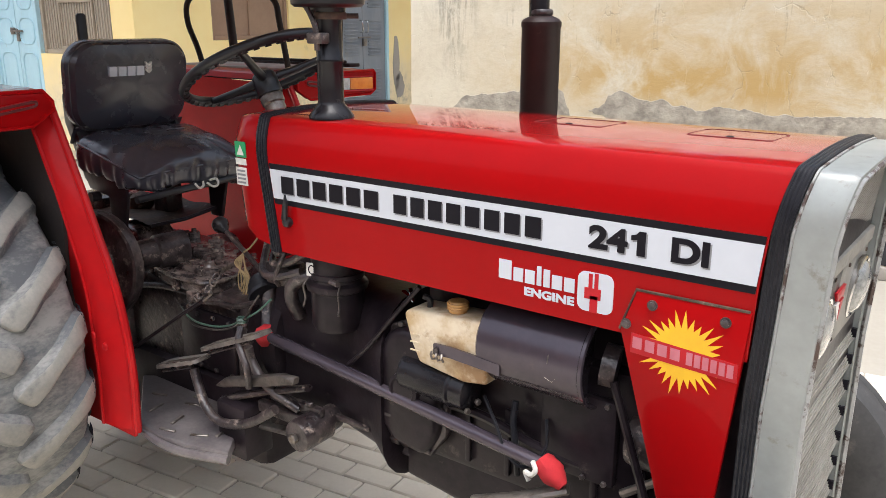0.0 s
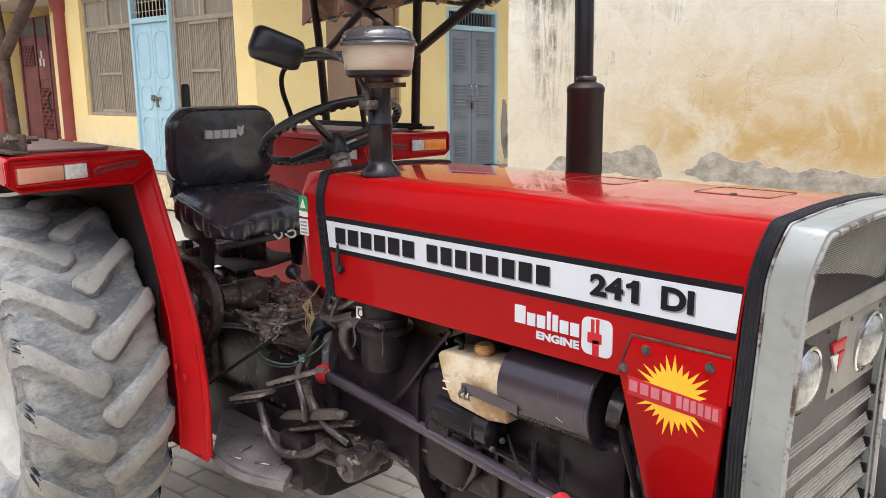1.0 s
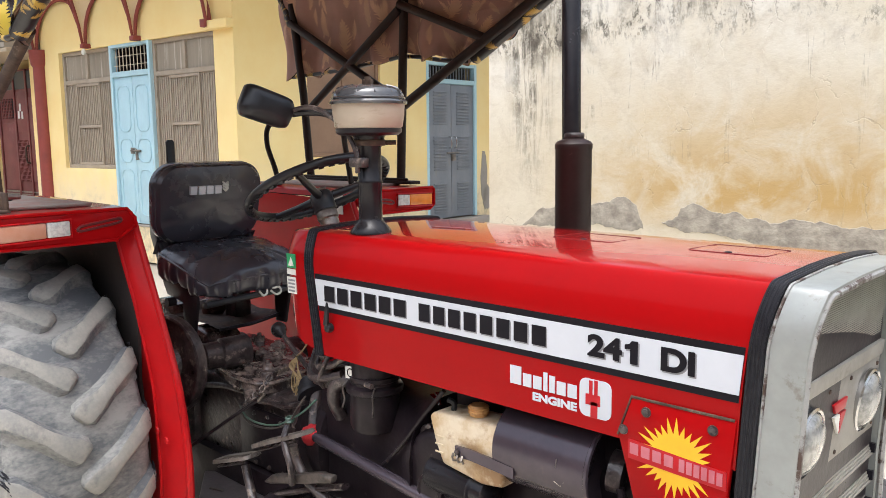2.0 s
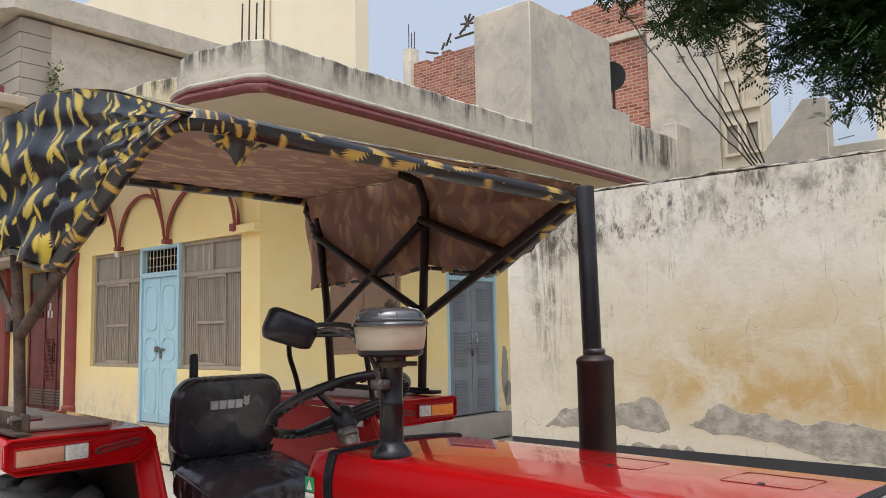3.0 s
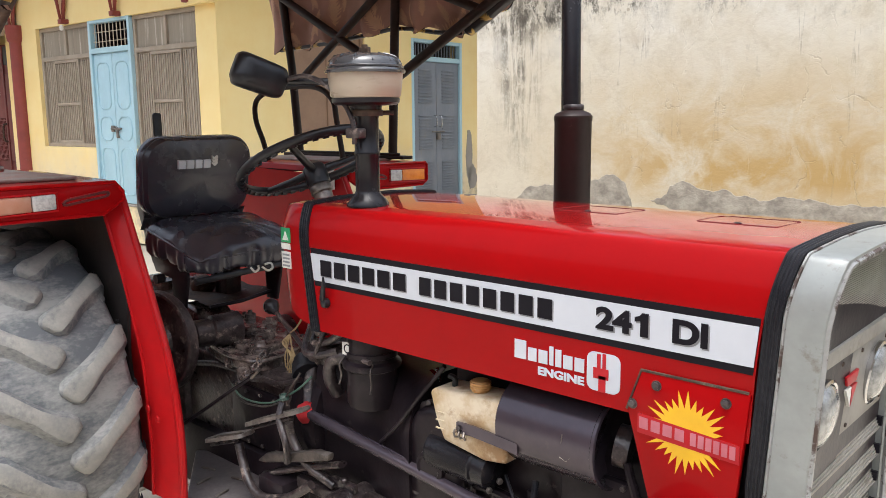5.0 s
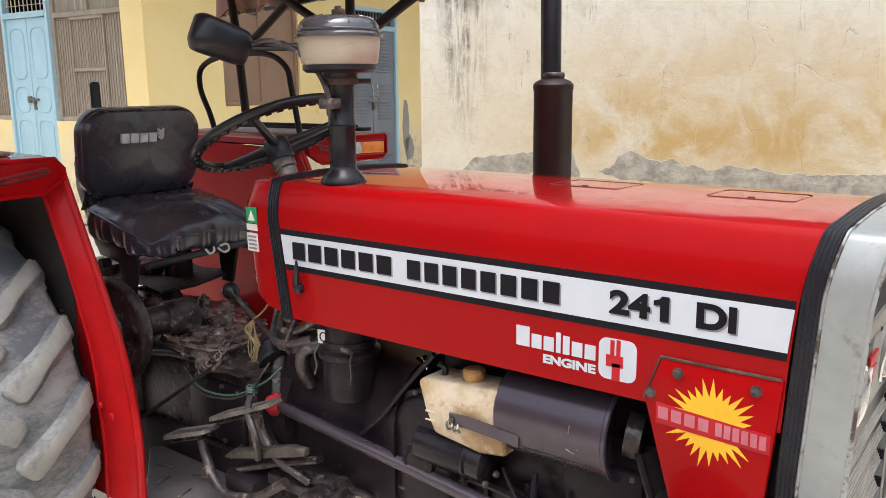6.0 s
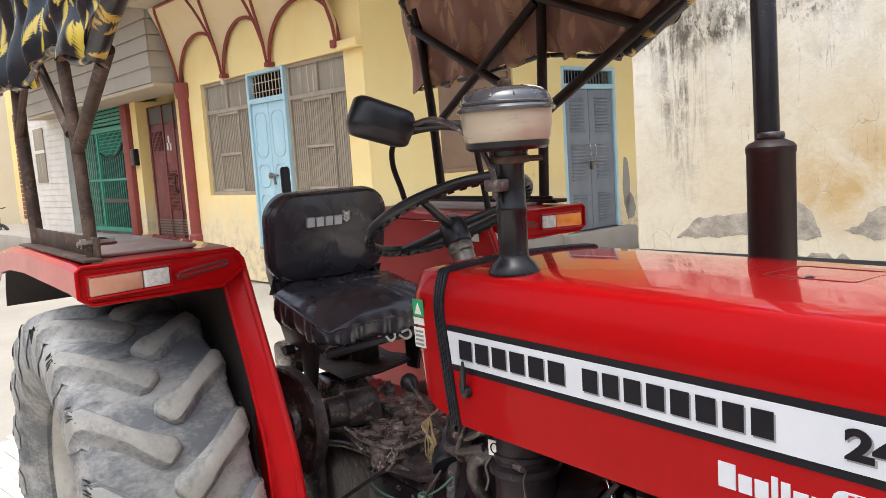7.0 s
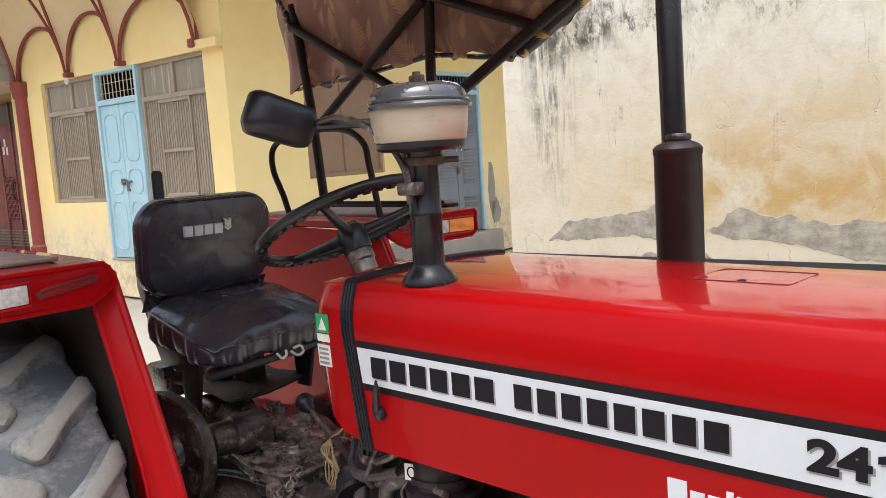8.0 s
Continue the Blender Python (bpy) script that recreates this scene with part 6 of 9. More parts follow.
def rear_wheel(y, outer, turn, name="rear_wheel"):
    R, w_, rim = 0.612, 0.42, 0.34
    axle = Vector((-2.64, y, 0.610))
    m_ = Matrix.Translation(axle) @ Matrix.Rotation(radians(90), 4, "X")
    # rim and dished disc
    s = -outer  # local z of m_ points to -y
    disc = lathe([(rim + 0.012, -0.14), (rim + 0.018, -0.125), (rim - 0.02, -0.11), (rim - 0.03, -0.02), (rim - 0.03, 0.02), (rim - 0.02, 0.11), (rim + 0.018, 0.125), (rim + 0.012, 0.14), (rim - 0.012, 0.135), (rim - 0.035, 0.10), (rim - 0.045, 0.02), (rim - 0.045, -0.02), (rim - 0.035, -0.10), (rim - 0.012, -0.135)], m_, 48)
    wheel = part(name, disc, RIM, tractor, "large rear wheel with dusty chevron tyre")
    part("wheel_disc", lathe([(rim - 0.04, s * 0.03), (0.24, s * 0.07), (0.17, s * 0.02), (0.10, s * 0.02), (0.10, s * 0.0), (0.17, s * 0.0), (0.24, s * 0.05), (rim - 0.04, s * 0.01)], m_, 48), RIM, wheel)
    part("hub", lathe([(0.10, s * 0.02), (0.10, s * 0.06), (0.07, s * 0.08), (0.0, s * 0.085)], m_, 24), RIM, wheel)
    for k in range(8):
        a = 2 * math.pi * k / 8
        c = axle + Vector((0.135 * math.cos(a), outer * 0.02, 0.135 * math.sin(a)))
        part("wheel_nut", lathe([(0.016, 0), (0.016, 0.014), (0.011, 0.018), (0.008, 0.034)], along(c, c + Vector((0, outer, 0))), 6), RUSTY, wheel)
    prof = tyre_profile(R, w_, rim)
    part("tyre", lathe(prof + [(rim + 0.01, 0.09), (rim + 0.01, -0.09)], m_, 72), TYRE, wheel, "dusty black tyre")
    n_ = 18
    for sd in (-1, 1):
        for k in range(n_):
            a = 2 * math.pi * (k + (0.5 if sd > 0 else 0)) / n_ + turn
            lg = part("lug", LUGS[sd], LUG, wheel)
            lg.matrix_basis = Matrix.Translation(axle) @ Matrix.Rotation(a, 4, "Y")
            part("split", SPLITS[sd], RUBBER, wheel).matrix_basis = lg.matrix_basis


rear_wheel(0.900, -1, 0.39)
rear_wheel(2 * YC - 0.900, 1, 0.3)


# ---- mudguards ----
def mudguard(sg):
    """sg: -1 near side, +1 far side. Flat top over the tyre, inner skirt, lamp face in front."""
    def Y(y):
        return y if sg < 0 else 2 * YC - y
    yo, yi = 0.735, 1.165
    # top sheet, following the wheel behind
    prof = [(-2.225, 1.372), (-2.30, 1.378), (-2.9, 1.385), (-3.15, 1.376), (-3.40, 1.348), (-3.52, 1.29)]
    top = bmesh.new()
    rings_ = []
    for x, z in prof:
        rings_.append([(x, Y(yo), z - 0.075), (x, Y(yo), z - 0.012), (x, Y(yo + 0.012), z), (x, Y(yi - 0.02), z), (x, Y(yi - 0.005), z - 0.01), (x, Y(yi), z - 0.03), (x, Y(yi - 0.012), z - 0.03), (x, Y(yi - 0.03), z - 0.012), (x, Y(yo + 0.02), z - 0.012), (x, Y(yo + 0.012), z - 0.02), (x, Y(yo + 0.012), z - 0.075)])
    loft(rings_, top)
    guard = part("mudguard", top, RED_WORN, tractor, "red steel mudguard with dusty top")
    part("dust_mat", box((-3.0, min(Y(yo + 0.06), Y(yi - 0.08)), 1.379), (-2.34, max(Y(yo + 0.06), Y(yi - 0.08)), 1.389), 0.004), FENDER_TOP, guard)
    # skirt beside the wheel, with a flanged front edge
    skirt = [(-2.225, 1.335), (-2.158, 1.20), (-2.075, 1.03), (-1.990, 0.83), (-1.955, 0.62), (-1.962, 0.42), (-1.975, 0.40), (-2.25, 0.395), *([(-2.34, 0.62), (-2.55, 0.9), (-3.38, 0.95)] if sg < 0 else [(-2.36, 0.55), (-2.9, 0.60), (-3.38, 0.80)]), (-3.34, 1.15), (-3.24, 1.27), (-3.12, 1.335), (-2.9, 1.355)]
    part("skirt", prism(skirt, xz, Y(yi - 0.008), Y(yi), 0.0), RED_WORN, guard)
    # dark sheets added inside the guard paint its shade along with the mud
    part("well_shade", prism([(a - 0.085 - 0.15 * min(1.0, max(0.0, (1.12 - b) / 0.3)) * (a > -2.3), b - 0.004) for a, b in skirt], xz, Y(yi - 0.020), Y(yi - 0.010)), WELL, guard, "dark sheet for mud and shade in the wheel well")
    part("well_shade", loft([[(x - 0.012, Y(yo + 0.016), z - 0.036), (x - 0.012, Y(yi - 0.022), z - 0.036), (x - 0.012, Y(yi - 0.022), z - 0.030), (x - 0.012, Y(yo + 0.016), z - 0.030)] for x, z in prof]), WELL, guard)
    part("well_shade", loft([[(x, Y(yo + 0.02), z), (x, Y(yi - 0.022), z), (x - 0.006, Y(yi - 0.022), z), (x - 0.006, Y(yo + 0.02), z)] for x, z in ((-3.30, 1.325), (-3.36, 1.295), (-3.40, 1.26), (-3.44, 1.20), (-3.46, 1.14))]), WELL, guard)
    edge_ = smooth_line([(a, Y(yi - 0.004), b) for a, b in skirt[:6]], 5)
    part("skirt_edge", tube(edge_, 0.011, 8), RED_WORN, guard)
    fl = smooth_line([(a, 0, b) for a, b in skirt[:6]], 5)
    # the flange turns back and in towards the tyre, deeper at the foot, with a folded inner lip
    wide = [0.034 + 0.012 * min(1.0, max(0.0, (p.z - 0.80) / 0.32)) for p in fl]
    back = [0.125 - 0.065 * min(1.0, max(0.0, (p.z - 0.70) / 0.40)) for p in fl]
    part("skirt_flange", loft([[(p.x - 0.006, Y(yi), p.z), (p.x - b * 0.5, Y(yi - w * 0.70), p.z), (p.x - b, Y(yi - w), p.z), (p.x - b - 0.007, Y(yi - w + 0.003), p.z - 0.002), (p.x - b * 0.5 - 0.006, Y(yi - w * 0.66), p.z - 0.002), (p.x - 0.014, Y(yi), p.z - 0.002)] for p, w, b in zip(fl, wide, back)]), RED_WORN, guard)
    part("flange_lip", tube([(p.x - b - 0.001, Y(yi - w), p.z) for p, w, b in zip(fl, wide, back)], 0.006, 6), RED_WORN, guard)
    for x, z in ((-2.075, 0.70), (-2.18, 0.71), (-2.02, 0.68)):
        part("rivet", lathe([(0.012, 0), (0.010, 0.005), (0, 0.007)], along((x, Y(yi - 0.040), z), (x, Y(yi - 0.2), z)), 10), RED_WORN, guard)
    # lamp face
    face = [(yo, 1.300), (yo + 0.028, 1.282), (yi - 0.075, 1.282), (yi - 0.012, 1.322), (yi - 0.012, 1.345), (yi - 0.035, 1.374), (yo + 0.01, 1.374), (yo, 1.365)]
    fc = part("lamp_face", prism([(Y(a), b) for a, b in face], yz, -2.225, -2.195, 0.006), RED, guard, "red lamp housing")
    part("face_rim", tube([(-2.195, Y(a), b) for a, b in face], 0.006, 6, closed=True), RED, fc)
    part("slot_plate", prism([(Y(a), b) for a, b in ((0.975, 1.312), (1.100, 1.330), (1.116, 1.340), (1.112, 1.350), (1.100, 1.353), (0.985, 1.337), (0.968, 1.326))], yz, -2.199, -2.1905, 0.003), RED_WORN, fc)
    part("slot", tube(smooth_line([(-2.190, Y(a), b) for a, b in ((0.972, 1.321), (0.986, 1.331), (1.040, 1.339), (1.095, 1.3465), (1.106, 1.342), (1.095, 1.334), (1.040, 1.326), (0.985, 1.318), (0.972, 1.321))]), 0.0042, 6), SEAM, fc, "dark pressed slot")
    part("lens", prism([(Y(a), b) for a, b in ((0.757, 1.302), (0.885, 1.306), (0.885, 1.350), (0.757, 1.348))], yz, -2.199, -2.184, 0.004), FADED_LENS if sg < 0 else AMBER, fc, "orange lens")
    part("lens", prism([(Y(a), b) for a, b in ((0.887, 1.306), (0.952, 1.308), (0.952, 1.352), (0.887, 1.350))], yz, -2.199, -2.184, 0.004), CLEAR_LENS, fc, "clear ribbed lens")
    part("lens_frame", tube([(-2.186, Y(a), b) for a, b in ((0.753, 1.298), (0.956, 1.304), (0.956, 1.356), (0.753, 1.352))], 0.0028, 6, closed=True), RED_WORN, fc)
    return guard


mudguard(-1)
mudguard(1)

# ---- engine and gearbox ----
def bolts(points, d, r, parent, mat=None):
    for p in points:
        p = Vector(p)
        part("bolt_head", lathe([(r, 0), (r, r * 0.8), (r * 0.75, r)], along(p, p + Vector(d)), 6), mat or GRIME, parent)


gearbox = part("gearbox", box((-2.50, 1.455, 0.42), (-1.78, 1.76, 0.765), 0.02), GRIME, tractor, "oily cast iron gearbox")
deck = [(-2.60, 1.62), (-2.45, 1.515), (-2.30, 1.462), (-2.14, 1.418), (-2.00, 1.414), (-1.955, 1.432), (-1.935, 1.48), (-1.975, 1.61), (-2.08, 1.72), (-2.25, 1.79), (-2.60, 1.80)]
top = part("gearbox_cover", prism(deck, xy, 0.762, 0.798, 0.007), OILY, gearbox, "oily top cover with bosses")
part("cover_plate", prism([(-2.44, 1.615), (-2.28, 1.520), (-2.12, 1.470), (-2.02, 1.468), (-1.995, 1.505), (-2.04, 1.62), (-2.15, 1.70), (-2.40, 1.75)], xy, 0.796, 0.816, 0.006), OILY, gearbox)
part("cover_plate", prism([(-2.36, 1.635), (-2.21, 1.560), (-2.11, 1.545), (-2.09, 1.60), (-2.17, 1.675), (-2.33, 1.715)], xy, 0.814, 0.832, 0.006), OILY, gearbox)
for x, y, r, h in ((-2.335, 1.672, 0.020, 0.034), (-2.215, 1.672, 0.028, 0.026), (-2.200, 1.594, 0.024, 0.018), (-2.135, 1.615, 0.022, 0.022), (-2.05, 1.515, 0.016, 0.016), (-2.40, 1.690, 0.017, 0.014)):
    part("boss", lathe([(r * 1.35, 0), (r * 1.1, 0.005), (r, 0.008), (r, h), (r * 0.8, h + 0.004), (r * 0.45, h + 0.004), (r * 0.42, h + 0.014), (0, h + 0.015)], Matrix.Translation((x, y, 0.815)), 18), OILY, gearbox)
rim_line = [(x, y, 0.800) for x, y in deck[1:9]]
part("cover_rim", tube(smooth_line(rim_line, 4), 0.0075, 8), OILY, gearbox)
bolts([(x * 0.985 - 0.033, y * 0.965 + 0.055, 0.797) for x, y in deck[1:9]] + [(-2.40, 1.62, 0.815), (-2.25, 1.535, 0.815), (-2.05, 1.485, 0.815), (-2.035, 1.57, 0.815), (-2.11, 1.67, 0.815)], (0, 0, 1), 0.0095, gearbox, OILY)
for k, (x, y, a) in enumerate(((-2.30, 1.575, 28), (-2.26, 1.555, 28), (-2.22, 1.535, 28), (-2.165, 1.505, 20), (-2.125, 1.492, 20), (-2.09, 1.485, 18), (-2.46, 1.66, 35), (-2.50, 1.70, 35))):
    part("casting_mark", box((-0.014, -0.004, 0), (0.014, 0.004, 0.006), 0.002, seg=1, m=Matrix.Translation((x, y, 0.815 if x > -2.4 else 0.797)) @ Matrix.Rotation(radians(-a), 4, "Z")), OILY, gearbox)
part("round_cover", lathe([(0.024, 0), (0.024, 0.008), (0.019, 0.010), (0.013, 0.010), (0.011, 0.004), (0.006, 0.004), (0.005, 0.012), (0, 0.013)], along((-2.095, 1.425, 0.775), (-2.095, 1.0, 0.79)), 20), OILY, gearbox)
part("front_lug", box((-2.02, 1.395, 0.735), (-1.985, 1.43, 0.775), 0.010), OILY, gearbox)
part("lower_casing", box((-2.85, 1.42, 0.25), (-1.72, 1.74, 0.50), 0.04), DARK, gearbox, "black lower casing")
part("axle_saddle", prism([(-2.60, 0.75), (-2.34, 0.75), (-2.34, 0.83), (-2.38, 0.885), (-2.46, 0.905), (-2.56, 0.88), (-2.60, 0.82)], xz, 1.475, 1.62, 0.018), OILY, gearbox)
grng = random.Random(11)
for k in range(7):
    x, y = grng.uniform(-2.42, -2.02), grng.uniform(1.50, 1.66)
    a, ln = grng.uniform(-0.5, 0.5), grng.uniform(0.015, 0.045)
    part("dried_mud", tube([(x, y, 0.816), (x + ln * 0.5, y + ln * 0.5 * a, 0.819), (x + ln, y + ln * a, 0.816)], [0.002, 0.005, 0.002], 6, flat=0.5), DRIED, gearbox, "dried mud streak")
part("side_cover", box((-2.12, 1.440, 0.50), (-1.86, 1.458, 0.70), 0.010), DARK, gearbox)
bolts([(-2.10 + 0.075 * k, 1.440, z) for k in range(4) for z in (0.515, 0.685)], (0, -1, 0), 0.008, gearbox)
part("casting_rib", tube(smooth_line([(-2.40, 1.452, 0.70), (-2.22, 1.446, 0.735), (-2.05, 1.445, 0.742), (-1.84, 1.45, 0.735)]), 0.010, 8), GRIME, gearbox)
part("oil_pipe", tube(smooth_line([(-1.98, 1.43, 0.735), (-1.90, 1.41, 0.755), (-1.80, 1.41, 0.765), (-1.70, 1.41, 0.80)]), 0.008, 8), GRIME, gearbox)
# hoses and wiring under the dash cowl
for k, pts in enumerate(([(-1.66, 1.45, 0.96), (-1.62, 1.40, 0.93), (-1.55, 1.385, 0.945), (-1.48, 1.40, 0.985)], [(-1.70, 1.48, 0.99), (-1.63, 1.42, 0.955), (-1.57, 1.40, 0.965), (-1.50, 1.42, 1.0)], [(-1.60, 1.40, 0.87), (-1.585, 1.375, 0.90), (-1.56, 1.375, 0.95), (-1.55, 1.41, 1.0)], [(-1.75, 1.50, 0.95), (-1.66, 1.40, 0.90), (-1.58, 1.38, 0.905), (-1.50, 1.39, 0.93)])):
    part("hose", tube(smooth_line(pts), (0.010, 0.008, 0.006, 0.011)[k], 8), GRIME, gearbox)
part("linkage_block", box((-1.66, 1.40, 0.865), (-1.56, 1.47, 0.93), 0.014), GRIME, gearbox)
# axle trumpet, with the round drum near the wheel
trumpet = part("axle_housing", lathe([(0.15, 0), (0.15, 0.03), (0.11, 0.05), (0.085, 0.16), (0.08, 0.40), (0.12, 0.42), (0.12, 0.46)], along((-2.62, 1.46, 0.65), (-2.62, 1.0, 0.65)), 28), GRIME, tractor, "rear axle housing")
part("axle_housing", lathe([(0.15, 0), (0.15, 0.03), (0.11, 0.05), (0.085, 0.16), (0.08, 0.40), (0.12, 0.42), (0.12, 0.46)], along((-2.62, 1.75, 0.65), (-2.62, 2.21, 0.65)), 28), GRIME, tractor)
part("axle_centre", box((-2.85, 1.42, 0.45), (-2.40, 1.79, 0.78), 0.05), GRIME, tractor)
drum = part("brake_drum", lathe([(0.03, 0), (0.155, 0.0), (0.166, 0.006), (0.170, 0.03), (0.166, 0.04), (0.157, 0.042), (0.150, 0.020), (0.06, 0.014), (0.05, 0.03), (0.0, 0.032)], along((-2.255, 1.28, 0.845), (-2.235, 1.20, 0.85)), 40), GRIME, tractor, "round oily brake drum")
part("drum_shaft", rod((-2.235, 1.27, 0.850), (-2.22, 1.42, 0.852), 0.026, 16), OILY, drum)
part("drum_boss", lathe([(0.038, 0), (0.046, 0.006), (0.046, 0.06), (0.054, 0.066), (0.056, 0.16)], along((-2.225, 1.372, 0.850), (-2.20, 1.50, 0.852)), 20), GRIME, drum)

clutch = part("bell_housing", loft([[(x, YC + y * w_, z0 + z * h) for y, z in rounded(1, 1, 0.28)] for x, w_, h, z0 in ((-1.66, 0.34, 0.46, 0.69), (-1.60, 0.36, 0.46, 0.69), (-1.45, 0.34, 0.44, 0.68), (-1.30, 0.38, 0.44, 0.66), (-1.22, 0.46, 0.50, 0.65))]), DARK, tractor, "clutch bell housing")
bell = part("bell_rear", lathe([(0.12, -1.83), (0.165, -1.80), (0.185, -1.755), (0.205, -1.75), (0.207, -1.725), (0.19, -1.715), (0.19, -1.66), (0.208, -1.655), (0.208, -1.63), (0.18, -1.62)], Matrix.Translation((0, YC, 0.665)) @ Matrix.Rotation(radians(90), 4, "Y"), 44), DARK, clutch)
bolts([(-1.755, YC + 0.196 * math.cos(radians(a)), 0.665 + 0.196 * math.sin(radians(a))) for a in (100, 122, 144, 166, 188, 210)], (-1, 0, 0), 0.010, bell, GRIME)
part("rib", box((-1.58, 1.415, 0.52), (-1.30, 1.43, 0.535), 0.004), GRIME, clutch)
flange = part("flywheel_flange", lathe([(0.17, 0), (0.200, 0.004), (0.200, 0.035), (0.192, 0.04), (0.192, 0.075), (0.15, 0.08)], along((-1.235, YC - 0.005, 0.63), (-1.10, YC - 0.005, 0.63)), 48), GRIME, tractor, "bolted flywheel flange")
for k in range(9):
    a = radians(120 + 22 * k)
    part("flange_tab", box((-1.240, -0.02, -0.012), (-1.195, 0.02, 0.012), 0.004, m=Matrix.Translation((0, YC - 0.005 + 0.196 * math.cos(a), 0.63 + 0.196 * math.sin(a))) @ Matrix.Rotation(a, 4, "X")), GRIME, flange)
    part("bolt_head", lathe([(0.010, 0), (0.010, 0.012), (0.007, 0.014)], along((-1.24, YC - 0.005 + 0.186 * math.cos(a), 0.63 + 0.186 * math.sin(a)), (-1.5, YC - 0.005 + 0.186 * math.cos(a), 0.63 + 0.186 * math.sin(a))), 6), BRUSHED, flange)
engine = part("engine_block", box((-1.17, 1.45, 0.50), (-0.50, 1.76, 0.86), 0.02), DARK, tractor, "dark painted engine block")
part("cylinder_head", box((-1.15, 1.47, 0.86), (-0.52, 1.74, 1.06), 0.02), DARK, engine)
part("rocker_cover", box((-1.13, 1.50, 1.06), (-0.56, 1.70, 1.17), 0.03), DARK, engine)
part("sump", loft([[(x, YC + y * w_, z0 + z * h) for y, z in rounded(1, 1, 0.2)] for x, w_, h, z0 in ((-1.20, 0.30, 0.14, 0.47), (-1.0, 0.29, 0.17, 0.455), (-0.7, 0.29, 0.19, 0.445), (-0.42, 0.27, 0.15, 0.46))]), DARK, engine)
fb = part("timing_housing", prism([(-1.245, 0.60), (-1.235, 0.79), (-1.21, 0.835), (-1.16, 0.855), (-1.10, 0.845), (-1.07, 0.80), (-1.055, 0.72), (-1.06, 0.60), (-1.10, 0.53), (-1.20, 0.54)], xz, 1.385, 1.45, 0.022, seg=3), DARK, engine, "rounded cast housing")
part("housing_lip", prism([(-1.255, 0.60), (-1.245, 0.795), (-1.215, 0.845), (-1.16, 0.866), (-1.09, 0.855), (-1.058, 0.80), (-1.045, 0.72), (-1.05, 0.59), (-1.10, 0.52), (-1.20, 0.53)], xz, 1.415, 1.438, 0.006), GRIME, fb)
bolts([(-1.232, 1.414, 0.80), (-1.18, 1.414, 0.852), (-1.10, 1.414, 0.845), (-1.065, 1.414, 0.79), (-1.244, 1.414, 0.70), (-1.06, 1.414, 0.66), (-1.21, 1.414, 0.55), (-1.10, 1.414, 0.54)], (0, -1, 0), 0.009, fb, GRIME)
part("housing_boss", lathe([(0.045, 0), (0.043, 0.012), (0.034, 0.016), (0.030, 0.012), (0, 0.012)], along((-1.15, 1.386, 0.70), (-1.15, 1.0, 0.70)), 28), DARK, fb)
for k in range(6):
    part("block_rib", box((-1.12 + 0.11 * k, 1.438, 0.53), (-1.105 + 0.11 * k, 1.452, 0.70), 0.004), DARK, engine)
part("block_seam", tube(smooth_line([(-1.15, 1.435, 0.60), (-1.08, 1.43, 0.665), (-0.95, 1.43, 0.67), (-0.82, 1.432, 0.64), (-0.70, 1.435, 0.63)]), 0.012, 8), DARK, engine)
part("side_plate", box((-0.80, 1.425, 0.60), (-0.62, 1.452, 0.80), 0.010), DARK, engine)
bolts([(-0.79 + 0.05 * k, 1.425, z) for k in range(4) for z in (0.61, 0.79)], (0, -1, 0), 0.007, engine)
part("dipstick", tube(smooth_line([(-0.86, 1.42, 0.74), (-0.855, 1.405, 0.69), (-0.845, 1.405, 0.62), (-0.85, 1.42, 0.56)]), 0.008, 8), RUBBER, engine)
part("wire", tube(smooth_line([(-0.93, 1.40, 0.74), (-0.88, 1.37, 0.70), (-0.84, 1.36, 0.64), (-0.80, 1.37, 0.62), (-0.77, 1.40, 0.66), (-0.78, 1.42, 0.72)]), 0.004, 6), RUBBER, engine)
part("timing_case", box((-0.52, 1.42, 0.45), (-0.44, 1.79, 1.02), 0.02), DARK, engine)
part("pulley", lathe([(0.03, 0), (0.09, 0), (0.095, 0.012), (0.08, 0.02), (0.095, 0.028), (0.09, 0.04), (0.0, 0.04)], along((-0.44, YC, 0.60), (-0.40, YC, 0.60)), 32), DARK, engine)
part("fan_belt", tube([(-0.415, YC - 0.1 * math.cos(a) - 0.0, 0.75 + 0.22 * math.sin(a)) for a in [2 * math.pi * k / 30 for k in range(30)]], 0.008, 6, closed=True), RUBBER, engine)
part("alternator", lathe([(0.03, 0), (0.055, 0.006), (0.058, 0.02), (0.058, 0.11), (0.05, 0.12), (0, 0.122)], along((-0.60, 1.46, 0.72), (-0.47, 1.46, 0.72)), 24), GRIME, engine)
part("radiator", box((-0.40, YC - 0.22, 0.55), (-0.335, YC + 0.22, 1.25), 0.012), DARK, tractor, "black radiator behind the grille")
part("radiator_hose", tube(smooth_line([(-0.52, 1.52, 1.02), (-0.46, 1.46, 1.0), (-0.42, 1.44, 0.92), (-0.40, 1.44, 0.80)]), 0.028, 12), RUBBER, tractor)
part("stay_bar", tube([(-0.62, 1.40, 0.86), (-0.49, 1.38, 0.52)], 0.009, 8), DARK, tractor)
part("stay_bar", tube([(-0.60, 1.43, 0.60), (-0.44, 1.43, 0.72)], 0.010, 8), BRUSHED, tractor)
part("fuel_line", tube(smooth_line([(-1.10, 1.38, 0.97), (-1.18, 1.38, 0.88), (-1.27, 1.39, 0.78), (-1.36, 1.41, 0.70)]), 0.006, 8), DARK, tractor)
